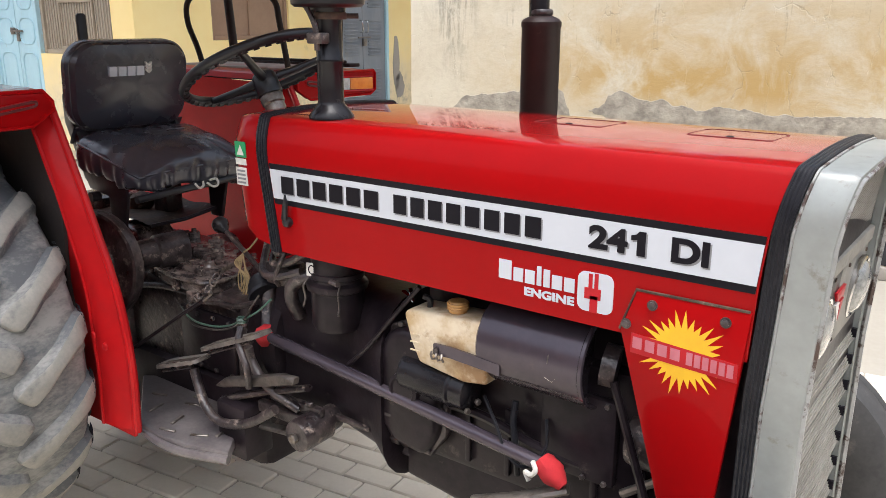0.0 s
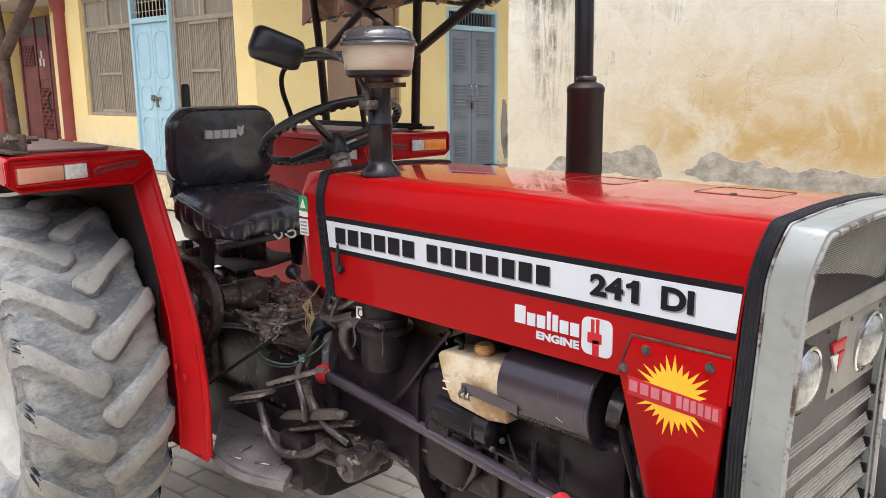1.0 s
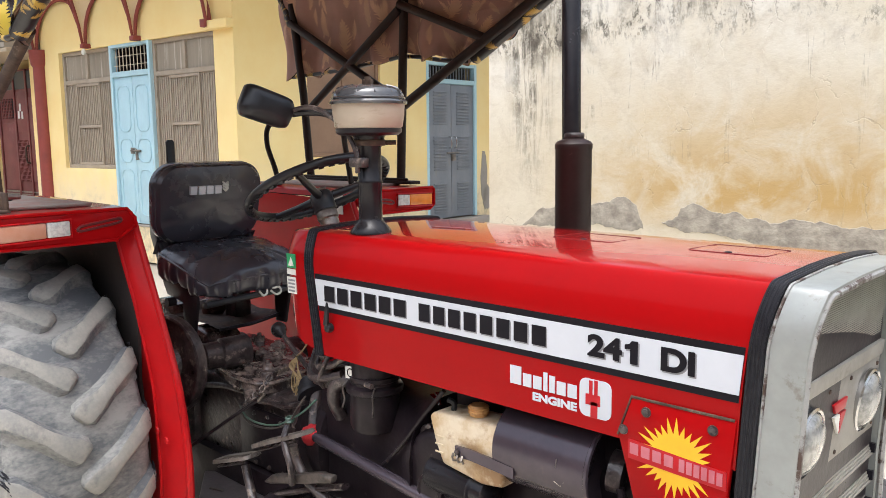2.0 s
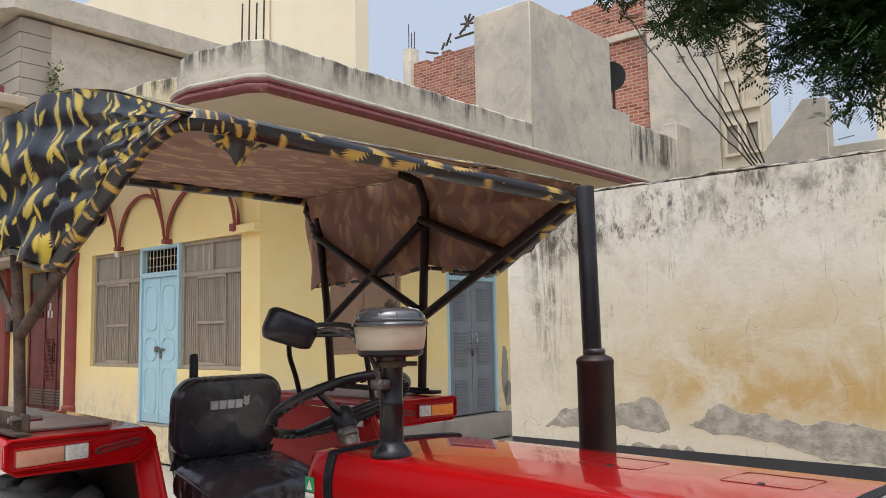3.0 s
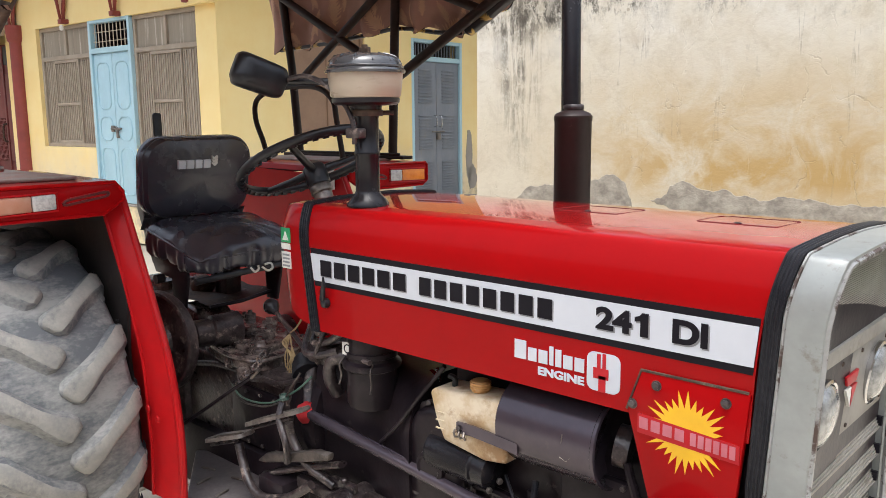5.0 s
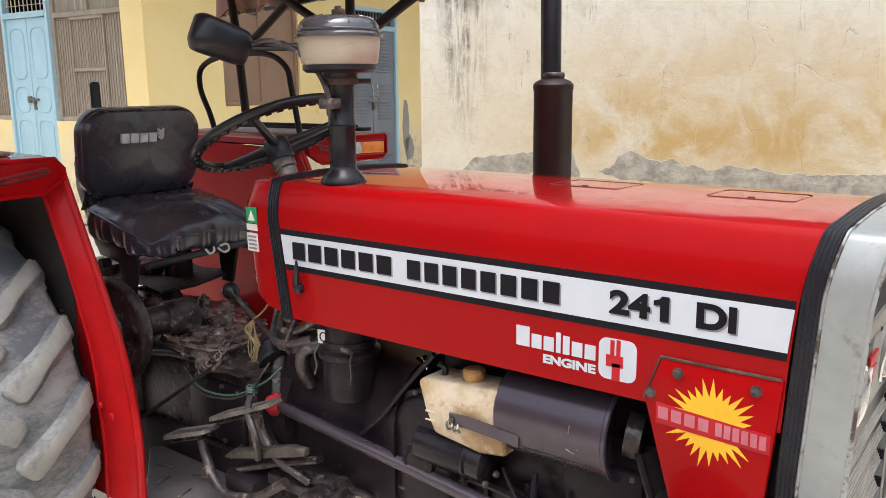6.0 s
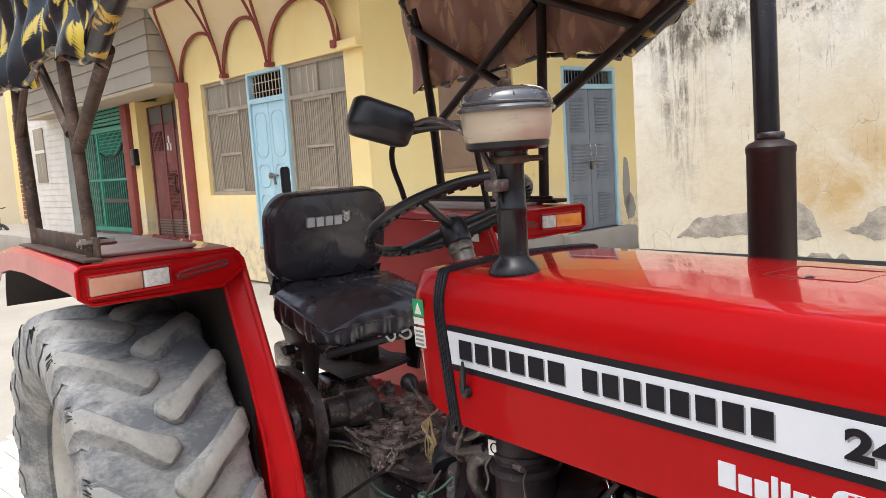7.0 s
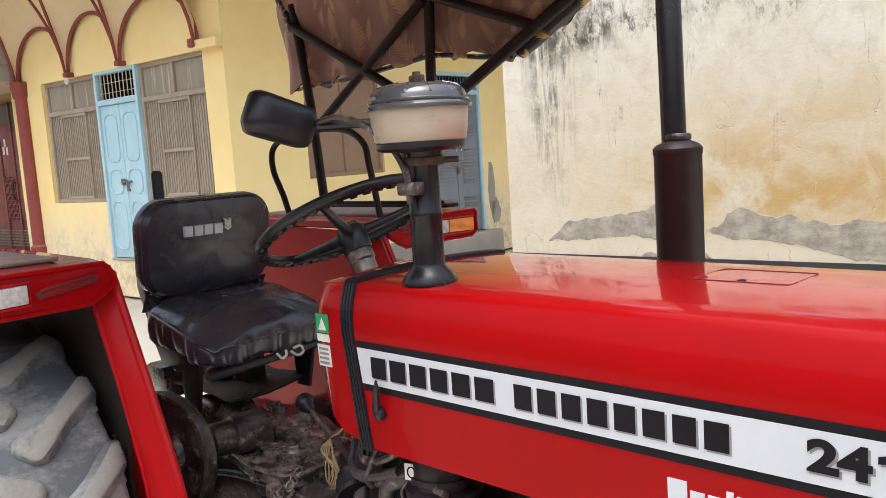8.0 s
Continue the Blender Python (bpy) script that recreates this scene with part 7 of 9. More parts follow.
for p, q in (((-1.16, 1.42, 0.945), (-1.145, 1.415, 0.915)), ((-1.19, 1.43, 0.93), (-1.16, 1.42, 0.925)), ((-1.13, 1.41, 0.955), (-1.135, 1.41, 0.94))):
    part("foil_scrap", tube([p, q], 0.006, 5, flat=0.4), CHROME, tractor)

# air cleaner with its label, hose and clips
ac = part("air_cleaner", lathe([(0.03, 0.79), (0.062, 0.792), (0.068, 0.805), (0.068, 0.895), (0.078, 0.900), (0.080, 0.908), (0.078, 0.916), (0.066, 0.922), (0.066, 0.985)], Matrix.Translation((-1.405, 1.425, 0)), 36), DARK, tractor, "dusty black air cleaner bowl")
part("clamp_band", lathe([(0.0675, 0.930), (0.070, 0.932), (0.070, 0.944), (0.0675, 0.946)], Matrix.Translation((-1.405, 1.425, 0)), 32), DARK, ac)
part("label", prism([(-0.016, 0.938), (0.016, 0.938), (0.016, 0.972), (-0.016, 0.972)], lambda a, b, c: (-1.430 + a, 1.363 + c + 0.25 * a, b), -0.0015, 0.0015), PAPER, ac, "small cream label")
part("label_ring", tube([(-1.430 + 0.009 * math.cos(a), 1.3605 + 0.25 * 0.009 * math.cos(a), 0.955 + 0.011 * math.sin(a)) for a in [2 * math.pi * k / 16 for k in range(16)]], 0.0016, 4, closed=True), BLACK, ac)
for dx in (-0.055, 0.058):
    part("clip", tube(smooth_line([(-1.405 + dx, 1.375, 0.925), (-1.405 + dx * 1.08, 1.362, 0.905), (-1.405 + dx * 1.05, 1.366, 0.875), (-1.405 + dx * 1.1, 1.360, 0.850)]), 0.0030, 6), PEDAL, ac)
part("clamp_bolt", rod((-1.36, 1.355, 0.938), (-1.33, 1.35, 0.938), 0.007, 8), GRIME, ac)
part("intake_hose", tube(smooth_line([(-1.46, 1.43, 0.915), (-1.50, 1.40, 0.912), (-1.535, 1.39, 0.885), (-1.545, 1.395, 0.84), (-1.545, 1.42, 0.79)]), 0.019, 14), GRIME, ac)

# yellowed tank, its strap and the round guard beside it
tk = [(-1.135, 0.905), (-1.12, 0.918), (-0.90, 0.930), (-0.90, 0.785), (-0.965, 0.775), (-1.09, 0.792), (-1.115, 0.84)]
tank = part("coolant_tank", prism(tk, xz, 1.362, 1.455, 0.016, seg=3), TANK, tractor, "yellowed plastic tank with amber cap")
part("tank_cap", lathe([(0.021, 0), (0.021, 0.005), (0.024, 0.006), (0.024, 0.020), (0.020, 0.026), (0, 0.027)], Matrix.Translation((-1.005, 1.40, 0.926)), 20), CAP, tank, "amber screw cap")
for k in range(3):
    part("cap_ridge", lathe([(0.0245, 0.933 + 0.006 * k), (0.0258, 0.935 + 0.006 * k), (0.0245, 0.937 + 0.006 * k)], Matrix.Translation((-1.005, 1.40, 0)), 20), CAP, tank)
part("nozzle", tube(smooth_line([(-1.085, 1.40, 0.918), (-1.085, 1.40, 0.938), (-1.10, 1.395, 0.944)]), 0.007, 8), PLASTIC, tank)
for z in (0.86, 0.84, 0.82):
    part("level_mark", box((-1.112, 1.3595, z), (-1.085, 1.3625, z + 0.003)), TANK, tank)
part("strap", loft([[(x, y - 0.003, z + 0.013), (x, y + 0.003, z + 0.013), (x, y + 0.003, z - 0.013), (x, y - 0.003, z - 0.013)] for x, y, z in ((-1.04, 1.356, 0.842), (-0.99, 1.352, 0.846), (-0.90, 1.350, 0.842), (-0.86, 1.352, 0.838))]), FILTER, tank)
bolts([(-1.03, 1.354, 0.842)], (0, -1, 0), 0.008, tank, GRIME)
part("strap_spring", tube([(-1.045 + 0.003 * k, 1.348 + 0.006 * math.cos(k * 1.3), 0.828 + 0.008 * math.sin(k * 1.3)) for k in range(14)], 0.003, 5), BRUSHED, tank)
gd = part("filter_guard", lathe([(0.02, 0), (0.092, 0.0), (0.098, 0.006), (0.098, 0.248), (0.101, 0.251), (0.101, 0.258), (0.096, 0.260), (0.090, 0.235), (0.05, 0.225), (0, 0.224)], along((-0.925, 1.445, 0.876), (-0.665, 1.445, 0.876)), 48), FILTER, tractor, "round black filter canister")
part("filter_neck", rod((-0.66, 1.432, 0.879), (-0.63, 1.44, 0.875), 0.045, 20), GRIME, gd)
for a, b in (((-0.745, 1.348, 0.885), (-0.742, 1.347, 0.905)), ((-0.75, 1.350, 0.853), (-0.735, 1.353, 0.845)), ((-0.735, 1.353, 0.845), (-0.725, 1.350, 0.857))):
    part("scratch", tube([a, b], 0.0012, 4), BRUSHED, gd)
st = part("starter_motor", lathe([(0.03, 0), (0.046, 0.004), (0.048, 0.012), (0.048, 0.14), (0.050, 0.143), (0.050, 0.150), (0.046, 0.155), (0.046, 0.19), (0.03, 0.20), (0, 0.202)], along((-1.16, 1.405, 0.745), (-0.95, 1.405, 0.735)), 32), GLOSS_BLACK, tractor, "black starter motor")
part("solenoid", lathe([(0.024, 0), (0.026, 0.005), (0.026, 0.10), (0.02, 0.108), (0, 0.11)], along((-1.10, 1.42, 0.805), (-0.98, 1.42, 0.80)), 20), DARK, st)
bolts([(-0.965, 1.38, 0.70), (-0.95, 1.40, 0.72)], (1, -0.4, 0), 0.008, st, BRUSHED)

# steering drag link with red rags on its joints
link = part("drag_link", tube([(-1.66, 1.405, 0.708), (-1.62, 1.402, 0.705), (-1.2, 1.385, 0.675), (-0.74, 1.365, 0.642)], [0.014, 0.0175, 0.0175, 0.0165], 16), FILTER, tractor, "steering drag link with red rags on the joints")


def rag(c, d, r, length, seed):
    """A rag bound round a joint."""
    rings_ = []
    m_ = along(c, Vector(c) + Vector(d))
    for k in range(8):
        t = k / 7
        rr = r * (0.55 + 0.75 * math.sin(math.pi * min(1, t * 0.85 + 0.15)))
        rings_.append([m_ @ Vector((rr * (1 + 0.22 * noise.noise((3 * math.cos(a), 3 * math.sin(a), seed + t * 4))) * math.cos(a), rr * (1 + 0.22 * noise.noise((3 * math.cos(a), 3 * math.sin(a), seed + t * 4))) * math.sin(a), length * t)) for a in [2 * math.pi * j / 20 for j in range(20)]])
    return loft(rings_)


part("rag", rag((-1.70, 1.41, 0.705), (1, 0, 0.05), 0.024, 0.06, 1), REDCLOTH, link, "red rag")
part("rag", rag((-0.76, 1.366, 0.655), (0.8, -0.1, -0.55), 0.021, 0.072, 5), REDCLOTH, link, "red rag")
part("rag_tie", tube(smooth_line([(-0.77, 1.35, 0.652), (-0.755, 1.335, 0.645), (-0.765, 1.335, 0.63), (-0.785, 1.345, 0.625), (-0.78, 1.35, 0.605)]), 0.006, 6), ROPE, link)
part("joint_arm", tube([(-0.70, 1.38, 0.60), (-0.80, 1.34, 0.56), (-0.90, 1.31, 0.53)], [0.02, 0.018, 0.016], 10, flat=0.6), BRUSHED, link)
part("drop_arm", tube([(-1.68, 1.42, 0.705), (-1.71, 1.45, 0.78), (-1.71, 1.47, 0.84)], 0.018, 10, flat=0.6), GRIME, link)

# pedals and step
TREAD = surface("dusty_tread_plate", (0.11, 0.095, 0.098), (0.20, 0.178, 0.172), 9, (0.4, 0.65), (0.28, 0.5), 0.2, grain=90, relief=0.25, depth=0.003, dirt=(0.20, 0.17, 0.15), dirt_cut=(0.58, 0.75), dirt_scale=12)
step = part("footstep", prism([(-2.30, 1.40), (-2.0, 1.19), (-1.90, 1.185), (-1.80, 1.195), (-1.66, 1.24), (-1.82, 1.44), (-2.15, 1.50)], xy, 0.385, 0.42, 0.008), TREAD, tractor, "dusty black tread plate footstep")
part("step_lip", tube(smooth_line([(-2.02, 1.20, 0.40), (-1.90, 1.183, 0.398), (-1.80, 1.19, 0.397), (-1.66, 1.238, 0.397)]), 0.013, 8, flat=1.0), TREAD, step)
part("step_leg", box((-1.78, 1.30, 0.36), (-1.66, 1.40, 0.52), 0.008), DARK, step)
for k, (x, y, a) in enumerate(((-2.12, 1.34, 20), (-2.05, 1.28, 100), (-1.98, 1.36, 15), (-1.93, 1.27, 105), (-1.86, 1.35, 20), (-1.80, 1.25, 30), (-1.90, 1.215, 15), (-2.02, 1.42, 100), (-1.76, 1.30, 100), (-2.10, 1.43, 10))):
    m_ = Matrix.Translation((x, y, 0.4195)) @ Matrix.Rotation(radians(a), 4, "Z")
    part("tread_bar", box((-0.028, -0.005, 0), (0.028, 0.005, 0.006), 0.002, m=m_, seg=1), BRUSHED, step)


def pedal(name, pad, arm, w_, tilt, slope):
    """A ringed pad on a bent arm."""
    c = Vector(pad)
    ring = [c + Matrix.Rotation(radians(tilt), 3, "Z") @ Vector((a, b, slope * a)) for a, b in rounded(w_, 0.058, 0.014)]
    p_ = part(name, tube(ring, 0.008, 4, closed=True), PAD, tractor, "worn steel foot pedal")
    for k in range(int(w_ / 0.03) - 1):
        a = -w_ * 0.5 + 0.03 * (k + 1)
        part("pedal_rib", box((a - 0.003, -0.026, slope * a - 0.012), (a + 0.003, -0.012, slope * a + 0.004), 0.001, seg=1, m=Matrix.Translation(c)), GRIME, p_)
    part("pedal_web", tube([c + Vector((-w_ * 0.4, -0.02, -slope * w_ * 0.4 - 0.018)), c + Vector((w_ * 0.4, -0.02, slope * w_ * 0.4 - 0.014))], 0.009, 6, flat=0.5), GRIME, p_)
    part("pedal_arm", tube(smooth_line(arm), 0.0135, 10), GRIME, p_)


pedal("pedal", (-1.92, 1.30, 0.600), [(-1.87, 1.30, 0.59), (-1.845, 1.295, 0.54), (-1.80, 1.285, 0.49), (-1.735, 1.285, 0.468), (-1.64, 1.30, 0.49), (-1.55, 1.32, 0.55)], 0.17, 4, 0.33)
pedal("pedal", (-1.705, 1.325, 0.710), [(-1.66, 1.33, 0.70), (-1.655, 1.335, 0.66), (-1.62, 1.335, 0.62), (-1.57, 1.34, 0.585), (-1.50, 1.36, 0.55)], 0.23, 2, 0.40)
bar = part("pedal_lever", prism([(-1.80, 0.552), (-1.75, 0.590), (-1.52, 0.660), (-1.46, 0.668), (-1.465, 0.645), (-1.56, 0.618), (-1.76, 0.556)], xz, 1.31, 1.335, 0.008), PEDAL, tractor, "worn cast pedal lever")
part("lever_bar", tube([(-1.80, 1.34, 0.50), (-1.60, 1.345, 0.58), (-1.45, 1.35, 0.63)], 0.016, 8, flat=0.6), GRIME, bar)
part("lever_bar", tube(smooth_line([(-1.63, 1.30, 0.60), (-1.62, 1.29, 0.66), (-1.66, 1.30, 0.72), (-1.67, 1.32, 0.76)]), 0.010, 8), GRIME, bar)
sh_ = part("pedal_shaft", lathe([(0.024, 0), (0.042, 0.004), (0.046, 0.02), (0.046, 0.10), (0.036, 0.105), (0.036, 0.14)], along((-1.455, 1.30, 0.505), (-1.45, 1.46, 0.515)), 24), GRIME, tractor, "pedal cross shaft")
bolts([(-1.456, 1.30, 0.505)], (0, -1, 0), 0.014, sh_, BRUSHED)
part("shaft_link", box((-1.66, 1.35, 0.50), (-1.46, 1.375, 0.535), 0.006), GRIME, sh_)
part("shaft_link", box((-1.62, 1.36, 0.545), (-1.42, 1.38, 0.570), 0.006), GRIME, sh_)
bolts([(-1.46, 1.36, 0.572)], (0, 0, 1), 0.012, sh_)
part("shaft_link", tube([(-1.75, 1.36, 0.44), (-1.60, 1.37, 0.455), (-1.50, 1.38, 0.46)], 0.018, 8, flat=0.5), BRUSHED, sh_)

# wires, gear lever and twine
part("wire", tube(smooth_line([(-2.06, 1.40, 0.715), (-1.98, 1.385, 0.692), (-1.89, 1.38, 0.694), (-1.80, 1.375, 0.715), (-1.726, 1.37, 0.752), (-1.66, 1.37, 0.79), (-1.61, 1.38, 0.835)]), 0.003, 6), GREEN_WIRE, tractor)
part("wire", tube(smooth_line([(-2.08, 1.40, 0.735), (-1.98, 1.380, 0.684), (-1.88, 1.376, 0.686), (-1.79, 1.372, 0.710), (-1.722, 1.366, 0.750), (-1.68, 1.366, 0.80), (-1.66, 1.38, 0.835)]), 0.003, 6), PEDAL, tractor)
part("wire", tube(smooth_line([(-1.724, 1.366, 0.755), (-1.725, 1.36, 0.71), (-1.71, 1.35, 0.66), (-1.64, 1.335, 0.64)]), 0.003, 6), PEDAL, tractor)
for k in range(4):
    part("wire_tie", tube([(-1.726 + 0.012 * math.cos(a), 1.368 + 0.012 * math.sin(a), 0.746 + 0.004 * k) for a in [2 * math.pi * j / 12 for j in range(12)]], 0.0025, 5, closed=True), GREEN_WIRE, tractor)
part("control_rod", tube([(-2.15, 1.26, 0.58), (-1.96, 1.35, 0.73), (-1.88, 1.39, 0.79)], 0.006, 8), DARK, tractor)
ch = part("chain", rod((-1.90, 1.375, 0.77), (-1.87, 1.38, 0.80), 0.006, 6), BRUSHED, tractor, "short oily chain")
for k in range(8):
    c = Vector((-1.97 + 0.02 * k, 1.372, 0.735 + 0.017 * k + 0.006 * math.sin(k)))
    part("chain_link", tube([c + Vector((0.012 * math.cos(a), 0.008 * math.sin(a) * (k % 2), 0.010 * math.sin(a))) for a in [2 * math.pi * j / 10 for j in range(10)]], 0.0030, 5, closed=True), OILY, ch)
gl_ = part("gear_lever", tube(smooth_line([(-2.0, 1.54, 0.94), (-1.916, 1.53, 0.899), (-1.80, 1.50, 0.860), (-1.74, 1.49, 0.835)]), 0.0075, 10), GRIME, tractor, "gear lever with black ball knob")
part("knob", lathe([(0.009, 0), (0.015, 0.012), (0.024, 0.024), (0.027, 0.036), (0.023, 0.050), (0.010, 0.058), (0, 0.059)], along((-1.985, 1.537, 0.932), (-2.04, 1.545, 0.962)), 20), GLOSS_BLACK, gl_)
part("boot", lathe([(0.048, 0), (0.050, 0.010), (0.040, 0.018), (0.046, 0.028), (0.036, 0.036), (0.042, 0.046), (0.030, 0.054), (0.034, 0.064), (0.014, 0.085)], along((-1.72, 1.455, 0.80), (-1.80, 1.495, 0.855)), 24), RUBBER, gl_)
for k in range(5):
    a0 = 0.007 * k
    part("twine", tube(smooth_line([(-1.885, 1.515, 0.885), (-1.885 - a0, 1.505, 0.85), (-1.895 + a0 * 2, 1.50, 0.815), (-1.885 + a0, 1.495, 0.778 - a0), (-1.868 + a0, 1.50, 0.81), (-1.873, 1.51, 0.85), (-1.885, 1.515, 0.885)]), 0.0022, 5), TWINE, gl_, "loop of jute twine")
part("twine", tube(smooth_line([(-1.665, 1.40, 1.10), (-1.70, 1.43, 1.0), (-1.80, 1.48, 0.93), (-1.88, 1.515, 0.89)]), 0.003, 5), TWINE, gl_)

# ---- steering wheel ----
HUBC = Vector((-1.845, YC, 1.392))
axis = Vector((-0.454, 0, 0.891)).normalized()
sx_ = Vector((0, 1, 0))
sy_ = axis.cross(sx_)
R_ = 0.226
rim_pts = [HUBC + axis * 0.035 + (sx_ * math.cos(a) + sy_ * math.sin(a)) * R_ for a in [2 * math.pi * k / 56 for k in range(56)]]
sw = part("steering_wheel", tube(rim_pts, 0.0145, 12, closed=True), PLASTIC, tractor, "black steering wheel on a bare metal column")
for k in range(44):
    a = 2 * math.pi * k / 44
    c = HUBC + axis * 0.026 + (sx_ * math.cos(a) + sy_ * math.sin(a)) * (R_ - 0.002)
    d = (-sx_ * math.sin(a) + sy_ * math.cos(a))
    part("grip_bump", tube([c - d * 0.008, c + d * 0.008], 0.010, 6), PLASTIC, sw)
for a in (90, 210, 330):
    a = radians(a + 8)
    part("spoke", tube([HUBC, HUBC + axis * 0.012 + (sx_ * math.cos(a) + sy_ * math.sin(a)) * 0.10, HUBC + axis * 0.033 + (sx_ * math.cos(a) + sy_ * math.sin(a)) * R_], [0.015, 0.012, 0.010], 10), PLASTIC, sw)
part("column", lathe([(0.030, -0.16), (0.030, -0.075), (0.034, -0.07), (0.034, -0.05), (0.031, -0.045), (0.031, -0.025), (0.026, -0.02), (0.027, 0.02), (0.022, 0.03), (0, 0.032)], along(HUBC, HUBC + axis), 24), BRUSHED, sw, "bare metal steering column")
part("column_sleeve", lathe([(0.036, -0.045), (0.037, -0.04), (0.036, 0.012), (0.030, 0.02)], along(HUBC, HUBC + axis), 24), PLASTIC, sw)

# ---- seat ----
SY = 1.585


def crease(a, b, seed):
    """Shallow creases of a loose vinyl cover, drawn towards its upper middle."""
    r = math.hypot(a, b - 0.05) + 1e-6
    q = math.atan2(b - 0.05, a)
    fan = 1 - abs(noise.noise((q * 1.9 + seed, r * 3.0, 2.0)))
    along_ = 1 - abs(noise.noise((a * 7 + 4 * b, b * 13 + seed, 5.0)))
    return 0.0012 * (max(0, fan - 0.72) / 0.28) ** 2 + 0.0025 * (max(0, along_ - 0.75) / 0.25) ** 2 + 0.003 * noise.noise((a * 8 + seed, b * 8, 0))


def cushion(w_, h, depth, m_, puff=0.02, seed=0):
    """A padded pad: rounded outline, domed in front, with creases in its cover."""
    base = [(a * (1 + 0.05 * b / h), b - 0.012 * (2 * a / w_) ** 2 * (b > 0)) for a, b in rounded(w_, h, min(w_, h) * 0.27, 14)]
    dense = []
    for p, q in zip(base, base[1:] + base[:1]):
        k = max(1, int(math.hypot(q[0] - p[0], q[1] - p[1]) / 0.012))
        dense += [(p[0] + (q[0] - p[0]) * i / k, p[1] + (q[1] - p[1]) * i / k) for i in range(k)]
    steps = [(0.80, -depth * 0.5), (0.95, -depth * 0.46), (1.0, -depth * 0.30), (1.005, -depth * 0.05), (1.0, depth * 0.12), (0.985, depth * 0.27), (0.96, depth * 0.40)]
    steps += [(0.93 - 0.07 * k, depth * 0.5 + puff * (1 - (0.93 - 0.07 * k) ** 2)) for k in range(13)]
    rings_ = []
    for s_, d in steps:
        f = 1.0 if s_ < 0.95 and d > 0 else 0.25
        rings_.append([m_ @ Vector((a * s_, b * s_, d + f * crease(a * s_, b * s_, seed))) for a, b in dense])
    return loft(rings_), base


MB = Matrix.Translation((-2.513, SY, 1.357)) @ Matrix.Rotation(radians(9), 4, "Y") @ Matrix(((0, 0, 1, 0), (1, 0, 0, 0), (0, 1, 0, 0), (0, 0, 0, 1)))
bk, base = cushion(0.435, 0.296, 0.062, MB, 0.022, 2)
seat = part("seat", bk, VINYL, tractor, "black vinyl seat with a worn cover")
part("piping", tube([MB @ Vector((a * 0.985, b * 0.985, 0.018)) for a, b in base], 0.0030, 6, closed=True), VINYL, seat)
part("cover_skirt", sheet(lambda a, b: MB @ Vector((-0.205 + 0.41 * a, -0.128 - 0.060 * b, 0.020 - 0.03 * b + 0.008 * math.sin(a * 38) * b)), 60, 4), VINYL, seat)
for k in range(4):
    a = -0.100 + 0.033 * k
    part("letter_bar", prism([(a, 0.037), (a + 0.027, 0.037), (a + 0.027, 0.067), (a, 0.067)], lambda p, q, r: MB @ Vector((p, q, r)), 0.046, 0.0580), WHITE, seat)
for k in range(3):
    for s in (-1, 1):
        part("emblem_leaf", prism([(0.044, 0.042 + 0.011 * k), (0.044 + s * 0.011, 0.051 + 0.011 * k), (0.044 + s * 0.011, 0.059 + 0.011 * k), (0.044, 0.050 + 0.011 * k)], lambda p, q, r: MB @ Vector((p, q, r)), 0.046, 0.0580), PAPER, seat)


SCX, SCY = -2.345, 1.585


def seam_at(a, b):
    """Height of the cushion's seam, which droops at the front corners."""
    return 1.165 - 0.02 * a / 0.16 - 0.052 * math.exp(-math.hypot(a - 0.155, b + 0.19) / 0.075) - 0.04 * math.exp(-math.hypot(a - 0.155, b - 0.19) / 0.075)


def seat_pad():
    """The lower cushion: a domed top, and below its seam a skirt gathered in deep folds."""
    outline = []
    base_ = rounded(0.325, 0.44, 0.045, 8)
    for p, q in zip(base_, base_[1:] + base_[:1]):
        k = max(1, int(math.hypot(q[0] - p[0], q[1] - p[1]) / 0.008))
        outline += [(p[0] + (q[0] - p[0]) * i / k, p[1] + (q[1] - p[1]) * i / k) for i in range(k)]
    rings_ = []
    for s, drop, g in ((0.80, 0.066, 0.4), (0.92, 0.080, 0.8), (0.975, 0.078, 1.0), (1.015, 0.062, 1.0), (1.03, 0.040, 0.8), (1.025, 0.018, 0.45), (1.008, 0.004, 0.1), (1.0, 0.0, 0.0), (0.985, -0.005, 0.0), (0.94, -0.016, 0.0), (0.84, -0.028, 0.0), (0.68, -0.037, 0.0), (0.45, -0.042, 0.0), (0.22, -0.043, 0.0), (0.03, -0.043, 0.0)):
        ring = []
        for k, (a, b) in enumerate(outline):
            fold = math.sin(k * 0.62 + 2.2 * math.sin(k * 0.17)) + 0.6 * math.sin(k * 1.31 + 1.0)
            f = s * (1 + 0.024 * g * fold + 0.012 * noise.noise((a * 16, b * 16, 5)) * (s < 0.97 or g > 0))
            z0 = seam_at(a, b) if s > 0.9 else seam_at(a, b) * max(0, (s - 0.3) / 0.6) + 1.16 * (1 - max(0, (s - 0.3) / 0.6))
            corner = 1 - 0.55 * math.exp(-math.hypot(a - 0.155, b + 0.19) / 0.06)
            dent = (0.008 * noise.noise((a * s * 11, b * s * 11, 3)) + 0.004 * noise.noise((a * s * 30, b * s * 30, 8))) if drop < 0 else 0
            ring.append((SCX + a * f, SCY + b * f, z0 - drop * (corner if drop > 0 else 1) + dent - (0.010 * g * (0.5 + 0.5 * math.sin(k * 0.33)) if drop > 0.05 else 0)))
        rings_.append(ring)
    return loft(rings_)


